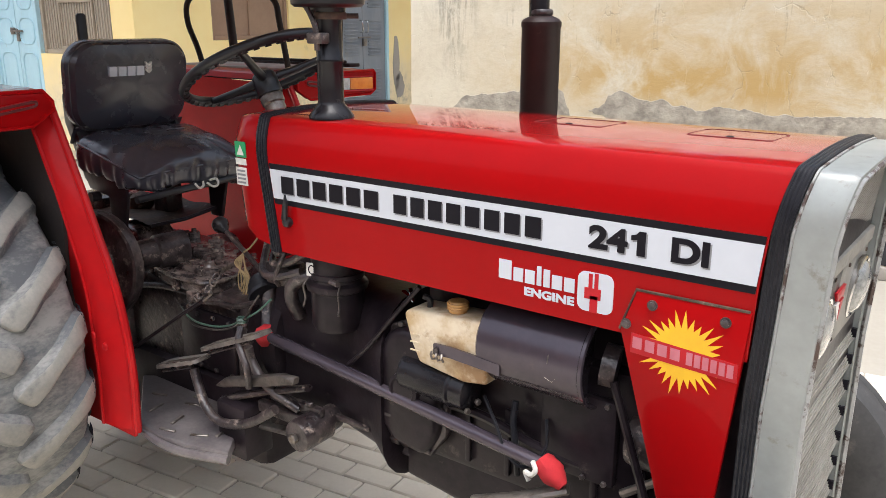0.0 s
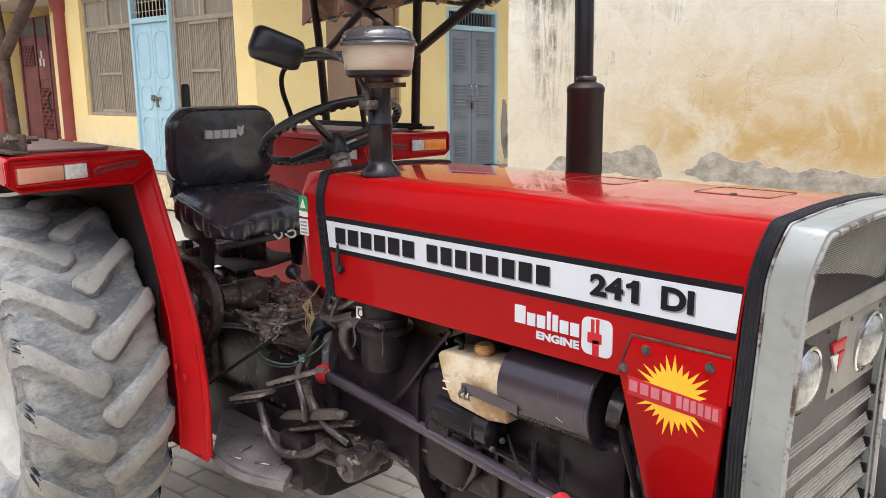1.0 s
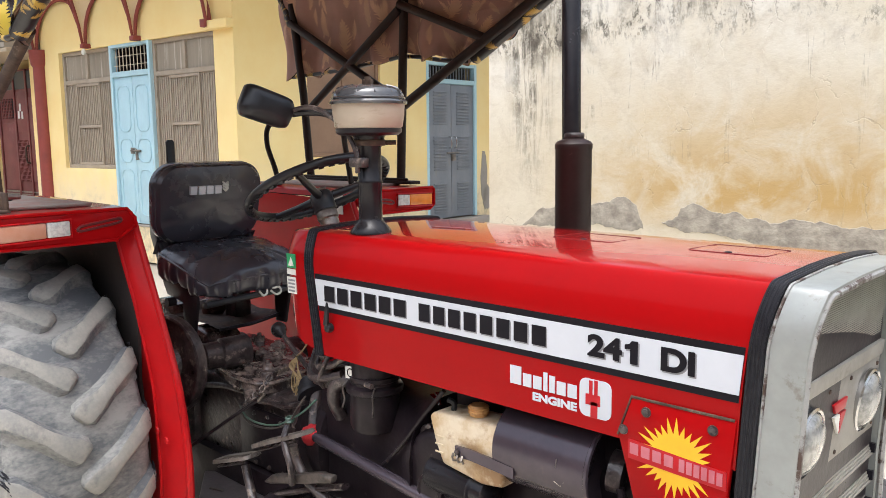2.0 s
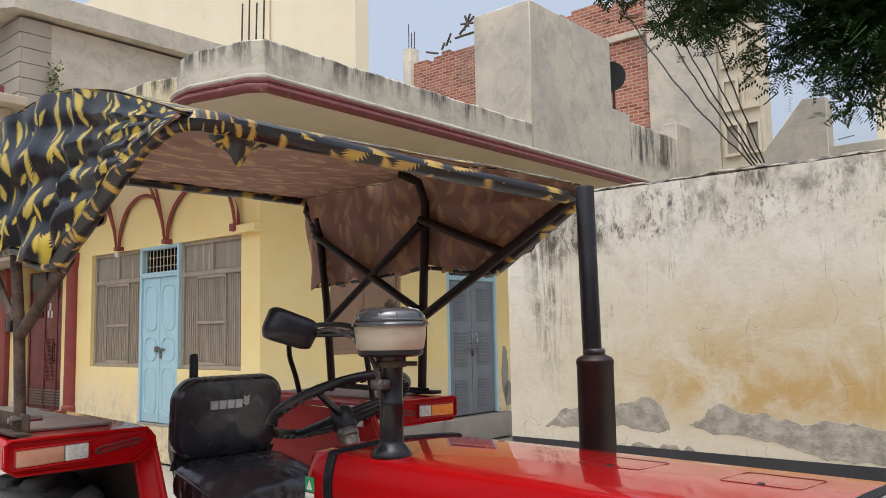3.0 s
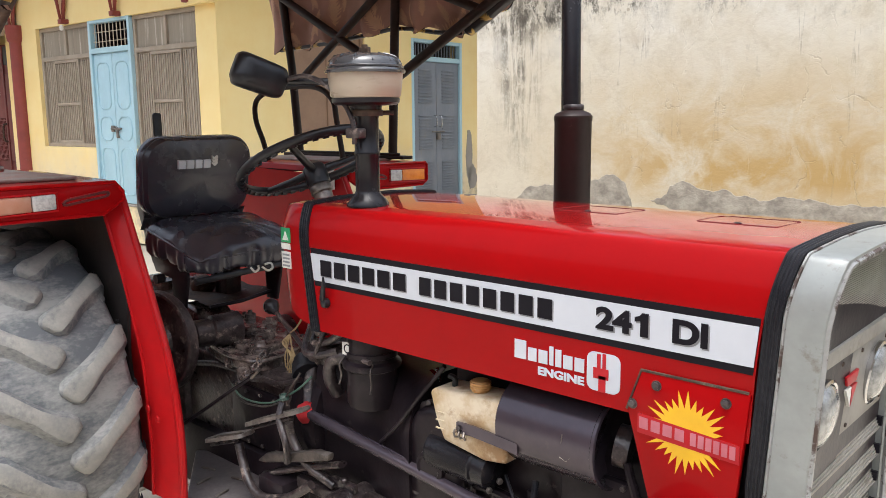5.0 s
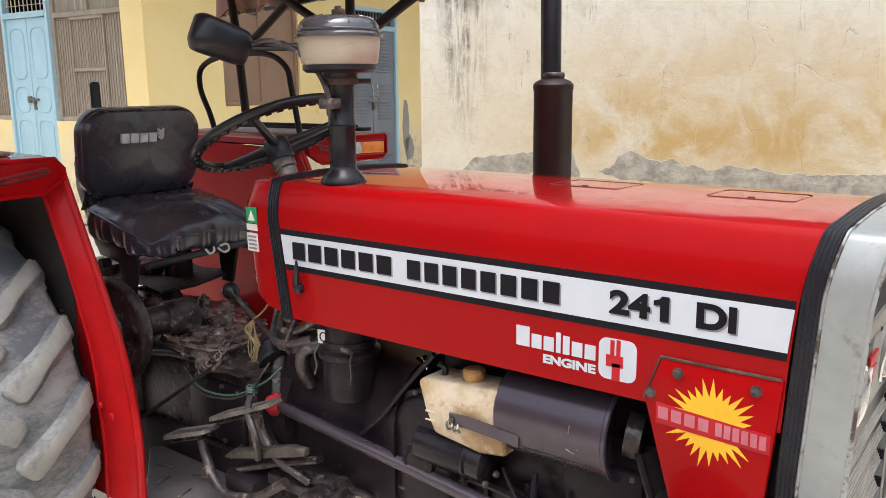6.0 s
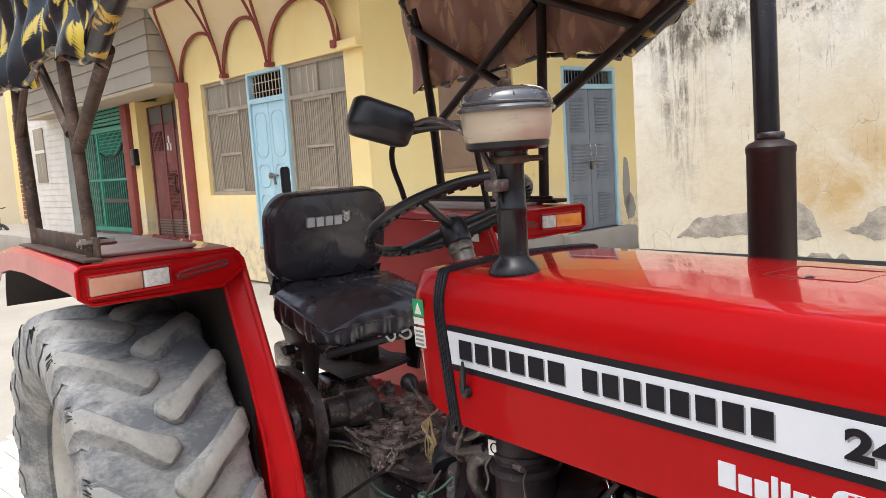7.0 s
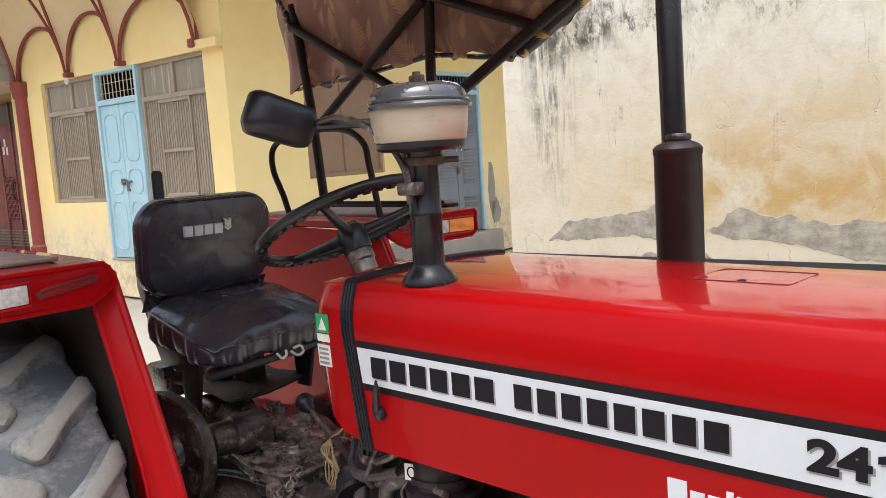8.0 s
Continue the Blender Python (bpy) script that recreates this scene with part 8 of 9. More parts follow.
part("seat_cushion", seat_pad(), VINYL, seat, angle=60)
part("seam", tube([(SCX + a * 1.006, SCY + b * 1.006, seam_at(a, b) + 0.001) for a, b in rounded(0.325, 0.44, 0.045, 10)], 0.0045, 6, closed=True), VINYL, seat)
for k in range(4):
    a = SCY - 0.03 + 0.042 * k
    part("letter_bar", box((SCX - 0.075, a, 1.200), (SCX - 0.048, a + 0.030, 1.2045)), SHADE, seat)
part("seat_rail", rod((-2.185, 1.37, 1.034), (-2.185, 1.78, 1.052), 0.012, 12), PLASTIC, seat)
part("seat_rail", rod((-2.46, 1.39, 1.060), (-2.46, 1.78, 1.062), 0.013, 12), PLASTIC, seat)
for y in (1.375, 1.75):
    part("seat_bracket", prism([(-2.47, 1.09), (-2.24, 1.09), (-2.235, 1.03), (-2.27, 0.90), (-2.33, 0.90), (-2.33, 1.03), (-2.44, 1.04)], xz, y - 0.006, y + 0.006, 0.003), DARK, seat)
    part("seat_bracket_knob", rod((-2.40, y - 0.03, 1.02), (-2.40, y, 1.02), 0.016, 12), DARK, seat)
    part("back_bracket", prism([(-2.44, 1.04), (-2.50, 1.06), (-2.585, 1.24), (-2.585, 1.33), (-2.555, 1.33), (-2.548, 1.25), (-2.45, 1.10)], xz, y + 0.015, y + 0.027, 0.003), PLASTIC, seat)
part("cord", tube(smooth_line([(-2.175, 1.575, 1.055), (-2.165, 1.585, 1.040), (-2.165, 1.60, 1.046), (-2.172, 1.605, 1.058)]), 0.004, 6), ROPE, seat)
part("cord", tube(smooth_line([(-2.172, 1.62, 1.052), (-2.16, 1.635, 1.038), (-2.16, 1.655, 1.044), (-2.17, 1.655, 1.060), (-2.172, 1.63, 1.058)]), 0.004, 6), ROPE, seat)
part("seat_post", box((-2.50, 1.63, 0.90), (-2.42, 1.70, 1.055), 0.010), GRIME, seat)
pl = part("seat_plate", sheet(lambda a, b: (-2.66 + 0.33 * a + 0.03 * b * a, 1.50 + 0.25 * b, 0.918 + 0.010 * noise.noise((a * 4, b * 4, 1)) - 0.03 * (1 - b) * max(0, a - 0.7) + 0.018 * max(0, b - 0.85) / 0.15), 14, 12), RUSTY, tractor, "bent rusty plate under the seat")
part("plate_lip", tube([(-2.33, 1.505, 0.905), (-2.305, 1.62, 0.912), (-2.30, 1.745, 0.93)], 0.007, 6), DARK, pl)
part("rag", rag((-2.58, 1.60, 0.925), (0.3, 0.1, 0.12), 0.030, 0.09, 9), RUSTY, pl)
part("lift_bar", prism([(1.49, 1.20), (1.525, 1.20), (1.522, 1.575), (1.516, 1.582), (1.496, 1.582), (1.490, 1.575)], yz, -2.625, -2.615, 0.002), PLASTIC, tractor, "upright black flat bar behind the seat")
part("lift_box", box((-2.84, 1.50, 0.86), (-2.66, 1.72, 0.955), 0.02), OILY, tractor)
qd = part("hydraulic_quadrant", prism([(-2.09, 1.10), (-2.02, 1.11), (-1.99, 1.15), (-2.02, 1.18), (-2.08, 1.17), (-2.11, 1.13)], xz, 1.93, 1.945, 0.003), DARK, tractor, "hydraulic lever quadrant")
part("lever", tube([(-2.05, 1.935, 1.10), (-1.98, 1.93, 1.235)], 0.008, 8), BRUSHED, qd)
part("knob", lathe([(0.006, 0), (0.016, 0.012), (0.018, 0.024), (0.010, 0.038), (0, 0.04)], along((-1.985, 1.93, 1.225), (-1.965, 1.928, 1.27)), 16), PLASTIC, qd)
part("data_plate", box((-2.37, 2.030, 1.284), (-2.265, 2.036, 1.364), 0.003), PAPER, tractor, "pale metal data plate")

# mirror on the intake stack, grab rail on the far mudguard
MM = Matrix.Translation((-1.625, 1.262, 1.668)) @ Matrix.Rotation(radians(-12), 4, "Z") @ Matrix.Rotation(radians(-4), 4, "X")
mo = [Vector(p) for p in ((-0.056, 0.058), (0.069, 0.023), (0.079, -0.006), (0.054, -0.060), (-0.072, -0.031), (-0.078, -0.004))]
mo = [tuple(b + (b - b).lerp(a - b, 0.22) * (1 - t) ** 2 + (b - b).lerp(c - b, 0.22) * t ** 2) for a, b, c in zip(mo[-1:] + mo[:-1], mo, mo[1:] + mo[:1]) for t in (0.0, 0.25, 0.5, 0.75, 1.0)]
rings = [[MM @ Vector((d, a * s, b * s)) for a, b in mo] for d, s in ((-0.018, 0.94), (-0.014, 1.0), (0.006, 1.0), (0.020, 0.92), (0.032, 0.70), (0.036, 0.35))]
mir = part("mirror", loft(rings), PLASTIC, tractor, "black plastic rear-view mirror", 60)
part("mirror_glass", prism([(a * 0.9, b * 0.9) for a, b in mo], lambda p, q, r: MM @ Vector((r, p, q)), -0.021, -0.0182), CHROME, mir)
part("mirror_mark", prism([(-0.045, 0.008), (-0.020, 0.004), (-0.020, -0.004), (-0.045, 0.0)], lambda p, q, r: MM @ Vector((r, p, q)), 0.024, 0.032), DARK, mir)
part("mirror_screw", lathe([(0.006, 0), (0.005, 0.004), (0, 0.005)], along(MM @ Vector((0.024, 0.052, -0.012)), MM @ Vector((0.1, 0.052, -0.012))), 10), CHROME, mir)
part("mirror_arm", tube(smooth_line([(-1.60, 1.32, 1.655), (-1.54, 1.335, 1.663), (-1.48, 1.345, 1.645), (-1.425, 1.362, 1.60), (-1.400, 1.375, 1.545), (-1.398, 1.378, 1.490)]), 0.0065, 8), GRIME, mir)
part("mirror_arm", tube([(-1.60, 1.325, 1.650), (-1.50, 1.41, 1.650), (-1.44, 1.46, 1.650)], 0.009, 8), PLASTIC, mir)
part("mirror_clamp", box((-1.425, 1.370, 1.505), (-1.375, 1.398, 1.530), 0.004), GRIME, mir)
part("grab_rail", tube(smooth_line([(-2.74, 2.07, 1.385), (-2.77, 2.07, 1.46), (-2.82, 2.07, 1.56), (-2.80, 2.07, 1.64), (-2.66, 2.07, 1.68), (-2.42, 2.07, 1.68), (-2.31, 2.07, 1.63), (-2.285, 2.07, 1.55), (-2.25, 2.07, 1.385)]), 0.011, 10), POST_DARK, tractor, "bent dark grab rail")

# ---- front axle and wheels ----
part("front_axle", box((-0.56, 1.12, 0.36), (-0.46, 2.09, 0.46), 0.015), GRIME, tractor, "front axle beam")
part("front_carrier", box((-0.62, 1.48, 0.40), (-0.30, 1.73, 0.56), 0.02), DARK, tractor)
for y, o in ((1.02, -1), (2 * YC - 1.02, 1)):
    m_ = Matrix.Translation((-0.51, y, 0.37)) @ Matrix.Rotation(radians(90), 4, "X")
    fw = part("front_wheel", lathe([(0.20, -0.06), (0.215, -0.05), (0.19, -0.03), (0.19, 0.03), (0.215, 0.05), (0.20, 0.06), (0.17, 0.02), (0.05, 0.02), (0.05, -0.02), (0.17, -0.02)], m_, 32), RIM, tractor, "small ribbed front wheel")
    part("tyre", lathe([(0.20, -0.06), (0.24, -0.085), (0.31, -0.085), (0.355, -0.065), (0.362, -0.045), (0.352, -0.035), (0.362, -0.012), (0.362, 0.012), (0.352, 0.035), (0.362, 0.045), (0.355, 0.065), (0.31, 0.085), (0.24, 0.085), (0.20, 0.06)], m_, 48), FRONT_TYRE, fw)
    part("stub", rod((-0.51, y, 0.37), (-0.51, y - o * 0.16, 0.42), 0.04, 14), GRIME, fw)

# ---- canopy ----
def uv_sheet(f, nu, nv, su, sv):
    """A sheet with its own cloth coordinates, in metres."""
    bm_ = bmesh.new()
    lay = bm_.loops.layers.uv.new("cloth")
    vs = [[bm_.verts.new(f(i / nu, j / nv)) for j in range(nv + 1)] for i in range(nu + 1)]
    for i in range(nu):
        for j in range(nv):
            fc = bm_.faces.new((vs[i][j], vs[i + 1][j], vs[i + 1][j + 1], vs[i][j + 1]))
            for lp, (a, b) in zip(fc.loops, ((i, j), (i + 1, j), (i + 1, j + 1), (i, j + 1))):
                lp[lay].uv = (a / nu * su, b / nv * sv)
    return bm_


def cloth_tube(pts, r, seed=0):
    """A bar wrapped in cloth, slightly lumpy."""
    pts = smooth_line(pts, 10)
    total = sum((b - a).length for a, b in zip(pts, pts[1:]))

    def f(a, b):
        k = min(int(a * (len(pts) - 1)), len(pts) - 2)
        t = a * (len(pts) - 1) - k
        p = pts[k].lerp(pts[k + 1], t)
        d = (pts[k + 1] - pts[k]).normalized()
        s = d.cross(Vector((0, 0, 1)) if abs(d.z) < 0.95 else Vector((1, 0, 0))).normalized()
        u = d.cross(s)
        ang = 2 * math.pi * b
        rr = r * min(1, (a * total / 0.02 + 0.02) ** 0.5, ((1 - a) * total / 0.02 + 0.02) ** 0.5) * (1 + 0.16 * noise.noise((a * total * 9, math.cos(ang) * 1.5 + seed, math.sin(ang) * 1.5)))
        return p + rr * (s * math.cos(ang) + u * math.sin(ang))
    return uv_sheet(f, max(24, int(total * 40)), 14, total, 2 * math.pi * r)


XF, XP, XR = -1.40, -2.16, -3.19
YN, YF = 0.80, 2.41
NF, FF = Vector((-1.365, YN, 2.105)), Vector((-1.475, YF, 2.112))


def roof_z(x):
    if x > XP:
        t = (x - XP) / (XF - XP)
        return 2.335 - 0.195 * t ** 1.5
    return 2.335


def roof(a, b, lift=0.0):
    x0 = NF.x + (FF.x - NF.x) * b
    x = x0 + (XR - x0) * a
    sag = -0.020 * math.sin(math.pi * b) * math.sin(math.pi * a) + 0.006 * noise.noise((x * 5, b * 8, 0))
    return Vector((x, YN + (YF - YN) * b, roof_z(x) + sag + lift))


HEM = {-1: [(-1.36, 2.095), (-1.60, 2.03), (-1.80, 1.93), (-1.98, 1.838), (-2.10, 1.845), (-2.28, 1.90), (-2.45, 1.91), (-2.62, 1.87), (-2.80, 1.862), (-3.0, 1.886), (-3.2, 1.89)],
       1: [(-1.48, 2.125), (-1.62, 2.05), (-1.80, 1.95), (-1.94, 1.875), (-2.10, 1.89), (-2.30, 1.925), (-2.45, 1.915), (-2.70, 1.895), (-3.0, 1.885), (-3.2, 1.88)]}


def hem(side, x):
    pts = HEM[side]
    for (xa, za), (xb, zb) in zip(pts, pts[1:]):
        if xb <= x <= xa:
            return za + (zb - za) * (x - xa) / (xb - xa)
    return pts[-1][1] if x < pts[-1][0] else pts[0][1]


def curtain(side, off):
    x0 = HEM[side][0][0]

    def f(a, b):
        x = x0 + (XR - x0) * a
        top = roof_z(x) + (0.002 if off > 0 else -0.004)
        z = top + (hem(side, x) - top) * b
        y = YN if side < 0 else YF
        fold = (0.022 * math.sin(x * 21 + 3 * noise.noise((x * 2, 0, 0))) + 0.010 * math.sin(x * 47 + 2 * b)) * (0.45 + 0.55 * b) + 0.014 * noise.noise((x * 9, z * 5, 2))
        ang_ = math.atan2(2.12 - z, -(x + 1.40))
        fold += 0.016 * math.sin(ang_ * 34 + 2 * noise.noise((ang_ * 3, 0, 1))) * min(1, b * 3) * (1 - 0.6 * b)
        fold *= min(1.0, max(0.0, (top - hem(side, x)) / 0.30)) ** 1.3
        zz = z + (0.018 * math.sin(x * 27 + 2) * b if 0.5 < b else 0) * min(1.0, (top - hem(side, x)) / 0.30)
        return Vector((x, y + side * (0.03 * b + off) + fold, zz))
    return uv_sheet(f, 150, 22, XR - x0, -0.45)


cover = part("canopy_cover", uv_sheet(lambda a, b: roof(a, b, 0.006), 40, 30, 1.8, 1.6), CLOTH, tractor, "dark canopy cover printed with yellow feathers")
part("canopy_lining", uv_sheet(lambda a, b: roof(a, b, 0.0), 40, 30, 1.8, 1.6), LINING, cover, "faded brown lining")
for s in (-1, 1):
    part("canopy_curtain", curtain(s, 0.005), CLOTH, cover, "hanging side curtain")
    part("curtain_lining", curtain(s, -0.002), LINING, cover, "faded brown lining")
    y = YN if s < 0 else YF
    if s > 0:
        part("curtain_edge", cloth_tube([(x, y + s * 0.02, z) for x, z in HEM[s][:4]], 0.026, 3), TUBE_CLOTH, cover)
    pts = [(x, y + s * 0.03, hem(s, x)) for x in [HEM[s][3][0] - 0.1 * k for k in range(13)]]
    part("curtain_edge", cloth_tube(pts, 0.009, 5), TUBE_CLOTH, cover)
part("front_bar", cloth_tube([(-1.98, YN - 0.025, 1.838), (-1.80, YN - 0.022, 1.930), (-1.60, YN - 0.018, 2.035), (-1.475, YN - 0.008, 2.092), (-1.405, YN + 0.02, 2.116), (-1.375, YN + 0.085, 2.122), NF.lerp(FF, 0.15) + Vector((0, 0, 0.014)), NF.lerp(FF, 0.5) + Vector((0, 0, 0.006)), FF + Vector((0, -0.03, 0))], 0.024, 1), TUBE_CLOTH, cover, "cloth-wrapped front bar")
part("rear_bar", cloth_tube([(XR, YN, 2.32), (XR, YF - 0.08, 2.325), (XR + 0.05, YF - 0.01, 2.26), (XR + 0.12, YF, 2.12)], 0.024, 7), TUBE_CLOTH, cover)
part("loose_flap", uv_sheet(lambda a, b: Vector((-1.385 - 0.04 * b, 0.90 + 0.15 * a, 2.105 - b * (0.06 * (1 - abs(2 * a - 1)) + 0.008 * math.sin(14 * a)))), 16, 6, 0.3, 0.1), TUBE_CLOTH, cover)
part("seam_cord", tube(smooth_line([roof(0.12, 0.22, -0.006), roof(0.5, 0.2, -0.008), roof(0.95, 0.12, -0.008)]), 0.004, 5), TUBE_CLOTH, cover)

frame_ = part("canopy_frame", tube([(-2.33, YF, 1.385), (-2.31, YF, 1.8), (-2.29, YF, 2.20), (-2.29, YF - 0.04, 2.29), (-2.29, YF - 0.14, 2.315)], 0.019, 10), POST_DARK, tractor, "dark steel canopy frame")
part("post", tube([(-2.96, YF, 1.385), (-3.0, YF, 1.8), (-3.07, YF, 2.22)], 0.019, 10), POST_DARK, frame_)
for a, b, r in (((-2.30, 2.11), (-2.96, 1.70), 0.018), ((-3.06, 2.13), (-2.33, 1.745), 0.018), ((-2.30, 2.13), (-1.82, 1.945), 0.018), ((-2.31, 1.70), (-1.49, 2.12), 0.020)):
    part("brace", tube([(a[0], YF - 0.022, a[1]), (b[0], YF - 0.022, b[1])], r, 10), POST_DARK, frame_)
part("foot_plate", box((-3.05, YF - 0.03, 1.386), (-2.24, YF + 0.03, 1.40), 0.003), POST_DARK, frame_)
part("foot_plate", box((-3.0, YF - 0.03, 1.40), (-2.26, YF - 0.022, 1.412), 0.003), POST_DARK, frame_)
part("post", tube([(-2.295, YN, 1.39), (-2.33, YN, 1.69), (-2.385, YN, 1.92), (-2.41, YN + 0.02, 2.31)], 0.0165, 10), RUSTY, frame_, "rusty scaffold pole")
part("post", tube([(-2.98, YN, 1.39), (-3.03, YN, 1.75), (-3.08, YN + 0.02, 2.31)], 0.02, 10), RUSTY, frame_)
part("brace", tube([(-2.325, YN, 1.66), (-2.15, YN, 1.755), (-1.965, YN, 1.858)], 0.0165, 12), RUSTY, frame_)
part("brace", tube([(-2.34, YN - 0.01, 1.70), (-2.60, YN - 0.01, 1.90), (-2.8, YN, 2.05)], 0.013, 8), RUSTY, frame_)
part("brace", tube([(-3.04, YN - 0.01, 1.72), (-2.80, YN - 0.01, 1.90), (-2.7, YN, 2.0)], 0.012, 8), RUSTY, frame_)
angle = part("foot_bracket", box((-3.05, YN - 0.005, 1.388), (-2.22, YN + 0.003, 1.44), 0.002), RUSTY, frame_, "rusty angle iron bracket")
part("foot_flange", box((-3.05, YN - 0.045, 1.384), (-2.20, YN + 0.0, 1.391), 0.002), RUSTY, angle)
part("bracket_bolt", rod((-2.27, YN - 0.04, 1.425), (-2.27, YN + 0.05, 1.425), 0.008, 8, lathe([(0.014, 0), (0.014, 0.012)], along((-2.27, YN - 0.032, 1.425), (-2.27, YN, 1.425)), 6)), BRUSHED, angle)
part("strap_loop", tube(smooth_line([(-2.62, 0.86, 1.39), (-2.64, 0.88, 1.405), (-2.66, 0.92, 1.405), (-2.64, 0.95, 1.39)]), 0.006, 6), PLASTIC, tractor)

# ---- tree, cables ----
tree = thing("tree", AT @ pose(7.4, 2.2, 0), "neem tree with dense dark drooping leaves behind the wall", "tree")
TR = [(0, 0, 0), (0.05, 0.05, 2.0), (-0.05, 0.0, 3.4), (-0.2, 0.1, 4.4), (-0.5, 0.2, 5.2)]
part("trunk", tube(smooth_line(TR), [0.20 - 0.10 * k / 24 for k in range(25)], 12), BARK, tree)
rng = random.Random(4)
tips = []
for k in range(38):
    base_ = Vector((-0.2, 0.1, 4.3)) + Vector((0, 0, 0.035 * k))
    ux = -3.75 + 5.2 * (k + rng.random()) / 38
    tip = Vector((ux, -0.4 + 1.6 * rng.random(), max(3.70, 4.95 - 0.55 * (ux + 3.75)) + 0.05 + 1.6 * rng.random() ** 1.4))
    mid = base_.lerp(tip, 0.5) + Vector((0, 0, 0.35))
    line_ = smooth_line([base_, mid, tip], 6)
    part("limb", tube(line_, [0.045 - 0.036 * i / 12 for i in range(13)], 6), BARK, tree)
    tips += [line_[4 + j] for j in range(0, 9)]
verts, faces = [], []


def leaflet(c, d, up, ln, wd):
    s = d.cross(up).normalized() * wd
    i = len(verts)
    verts.extend([c, c + d * ln * 0.4 + s, c + d * ln, c + d * ln * 0.4 - s])
    faces.append((i, i + 1, i + 2, i + 3))


for tp in tips:
    for q in range(48):
        c = Vector(tp) + Vector((rng.gauss(0, 0.18), rng.gauss(0, 0.18), rng.gauss(-0.02, 0.15)))
        d = Vector((rng.uniform(-1, 1), rng.uniform(-1, 1), rng.uniform(-0.9, 0.2))).normalized()
        up = Vector((rng.uniform(-0.4, 0.4), rng.uniform(-0.4, 0.4), 1))
        s = d.cross(up).normalized()
        for j in range(6):
            p = c + d * 0.034 * j
            for sg in (-1, 1):
                leaflet(p, (d * 0.5 + s * sg * 0.8 + Vector((0, 0, -0.25))).normalized(), up, 0.062, 0.012)
me = bpy.data.meshes.new("leaves")
me.from_pydata([tuple(v) for v in verts], [], faces)
crown = part("crown", me, LEAF, tree)
tagged(crown, kind="stuff")

cables = []
for k, (p, q, sag) in enumerate((((2.0, 4.0, 7.3), (4.30, 4.0, 3.55), 0.30), ((2.5, 4.0, 7.3), (4.33, 4.0, 3.55), 0.22), ((2.75, 4.0, 7.2), (4.36, 4.0, 3.56), 0.20), ((3.1, 4.0, 7.2), (4.40, 4.0, 3.55), 0.24), ((3.4, 4.0, 7.1), (4.44, 4.0, 3.55), 0.12))):
    cab = thing("overhead_cable", AT, "black overhead cable sagging down to the wall", "cable", "overhead cables")
    p, q = Vector(p), Vector(q)
    part("wire", tube([p.lerp(q, t / 24) - Vector((0, 0, sag * math.sin(math.pi * t / 24) + 0.015 * math.sin(t * 1.9 + k))) for t in range(25)], 0.010, 6), CABLE, cab)
dish = thing("satellite_dish", AT, "dark round dish on the stair tower's far side", "dish")
part("reflector", lathe([(0.0, 0), (0.22, 0.01), (0.25, 0.03), (0.255, 0.035), (0.22, 0.03), (0, 0.02)], along((1.16, 6.4, 5.88), (1.64, 5.2, 5.73)), 32), CABLE, dish)
part("mount", tube([(1.15, 6.5, 5.2), (1.15, 6.52, 5.90)], 0.025, 8), RUSTY, dish)

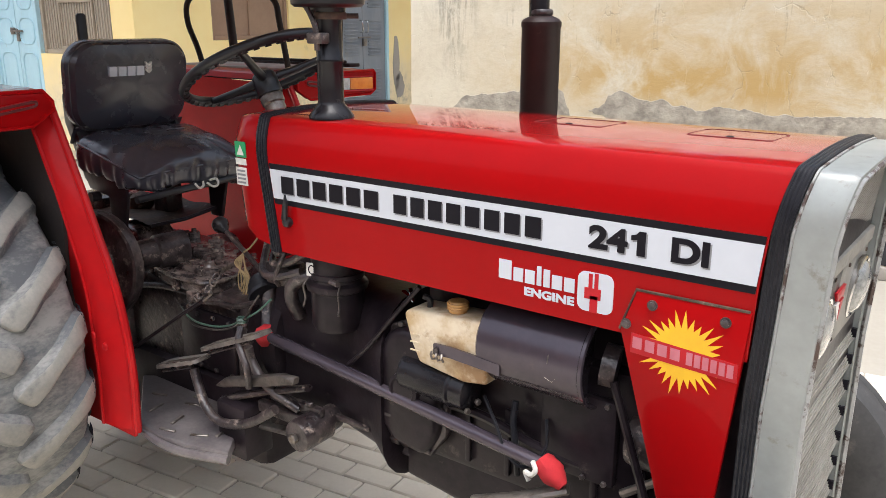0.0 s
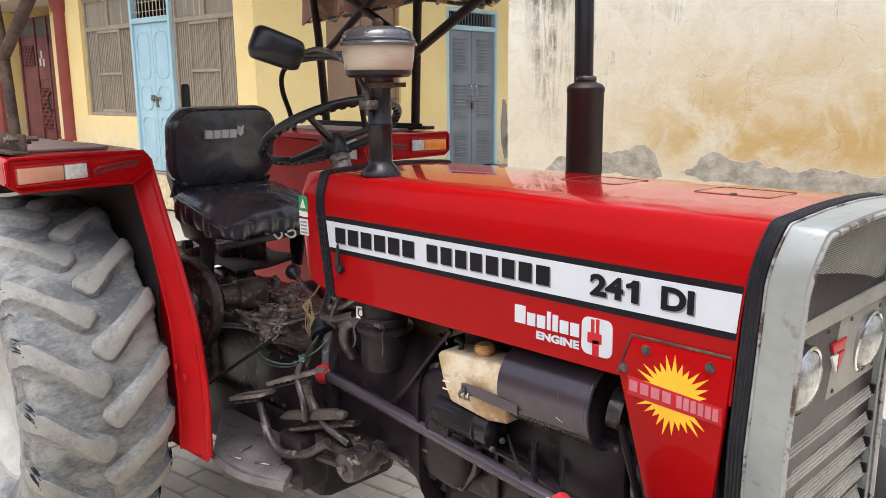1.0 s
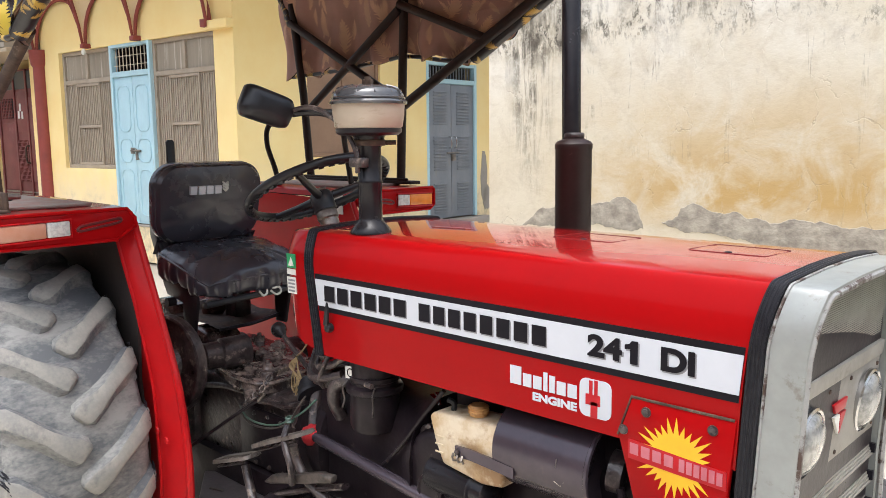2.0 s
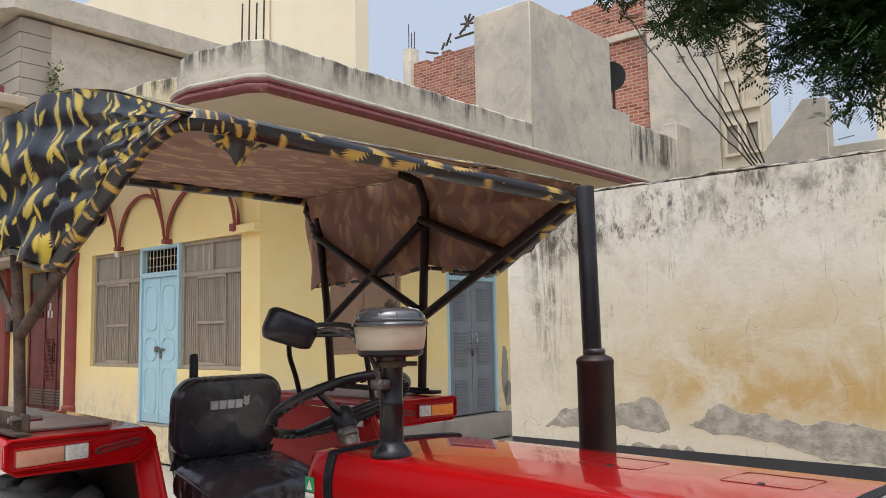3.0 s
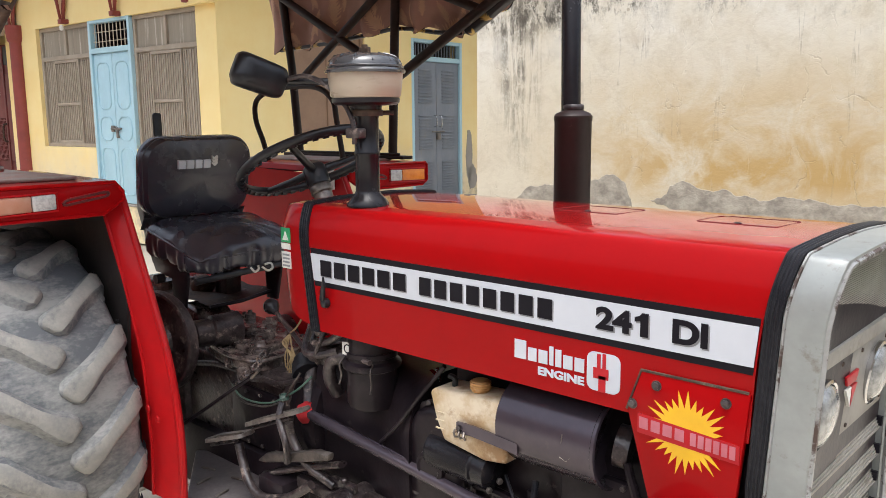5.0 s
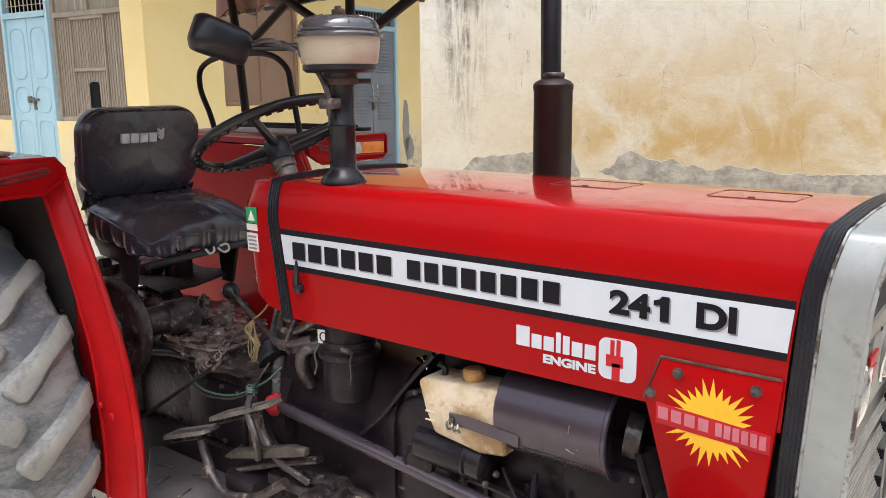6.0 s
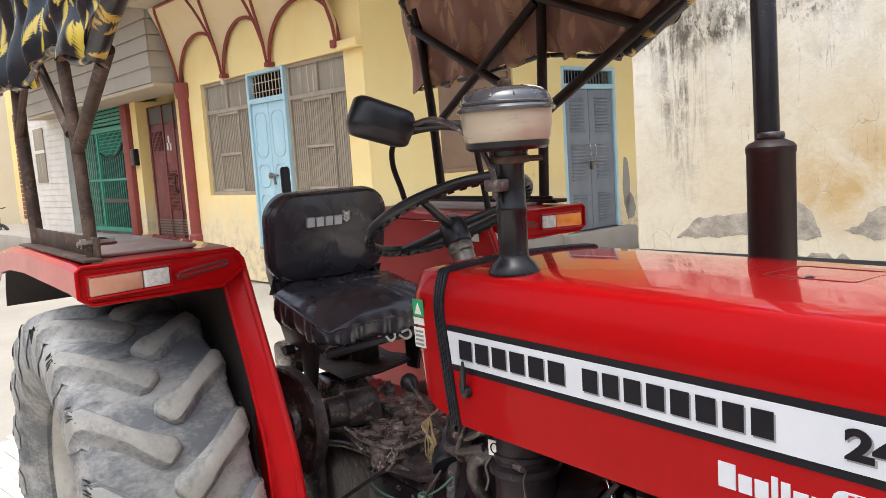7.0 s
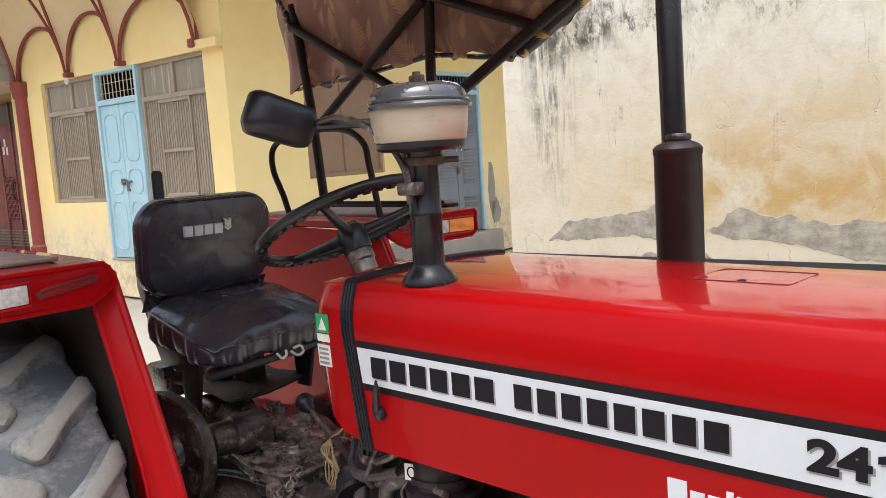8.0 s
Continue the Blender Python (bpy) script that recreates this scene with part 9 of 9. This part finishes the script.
vine = thing("creeper", AT @ pose(-4.55, -0.2, 5.0), "small green creeper on the grey wall", "plant")
verts, faces = [], []
for k in range(260):
    c = Vector((rng.gauss(0, 0.07), rng.gauss(-0.2, 0.05), 0.9 * rng.random() ** 1.2 - 0.1))
    leaflet(c, Vector((rng.uniform(-1, 1), rng.uniform(-1, 0), rng.uniform(-1, 0.3))).normalized(), Vector((0.2, 0.1, 1)), 0.07, 0.02)
me = bpy.data.meshes.new("leaves")
me.from_pydata([tuple(v) for v in verts], [], faces)
part("leaves", me, VINE, vine)

# ---- paving blocks, nearest ones singly ----
pave = setting("pavement", box((-6.0, -2.5, -0.05), (2.5, 4.2, -0.012)), YARD, "cream paving blocks laid in running bond", "pavement")
BW, BD = 0.20, 0.10
pm = paver_mesh(BW - 0.005, BD - 0.005)
pm.materials.append(PAVER)
verts, faces = [], []
near = 0
turn = Matrix.Rotation(radians(8), 3, "Z")
for i in range(-46, 24):
    for j in range(-44, 36):
        c = turn @ Vector(((i + 0.5 * (j % 2)) * BW, j * BD, 0)) + Vector((-1.8, 1.6, 0))
        if not (-5.8 < c.x < 2.3 and -2.3 < c.y < 4.0):
            continue
        tilt = Matrix.Rotation(rng.gauss(0, 0.006), 3, "X") @ Matrix.Rotation(rng.gauss(0, 0.006), 3, "Y")
        z = rng.gauss(-0.002, 0.0018)
        if -2.75 < c.x < -0.75 and 0.95 < c.y < 2.75 and near < 300:
            near += 1
            ob = part("paving_block", pm, PAVER, pave)
            ob.matrix_basis = Matrix.Translation((c.x, c.y, z)) @ (turn @ tilt).to_4x4()
        else:
            n0 = len(verts)
            w_, d_ = BW / 2 - 0.0025, BD / 2 - 0.0025
            for a, b, h in ((-w_, -d_, -0.006), (w_, -d_, -0.006), (w_, d_, -0.006), (-w_, d_, -0.006), (-w_ + 0.006, -d_ + 0.006, 0), (w_ - 0.006, -d_ + 0.006, 0), (w_ - 0.006, d_ - 0.006, 0), (-w_ + 0.006, d_ - 0.006, 0)):
                p = turn @ (tilt @ Vector((a, b, h)))
                verts.append((c.x + p.x, c.y + p.y, z + p.z))
            faces += [(n0 + 4, n0 + 5, n0 + 6, n0 + 7)] + [(n0 + k, n0 + (k + 1) % 4, n0 + 4 + (k + 1) % 4, n0 + 4 + k) for k in range(4)]
me = bpy.data.meshes.new("blocks")
me.from_pydata(verts, [], faces)
rest = part("paving_blocks", me, PAVER, pave)
tagged(rest, kind="stuff")
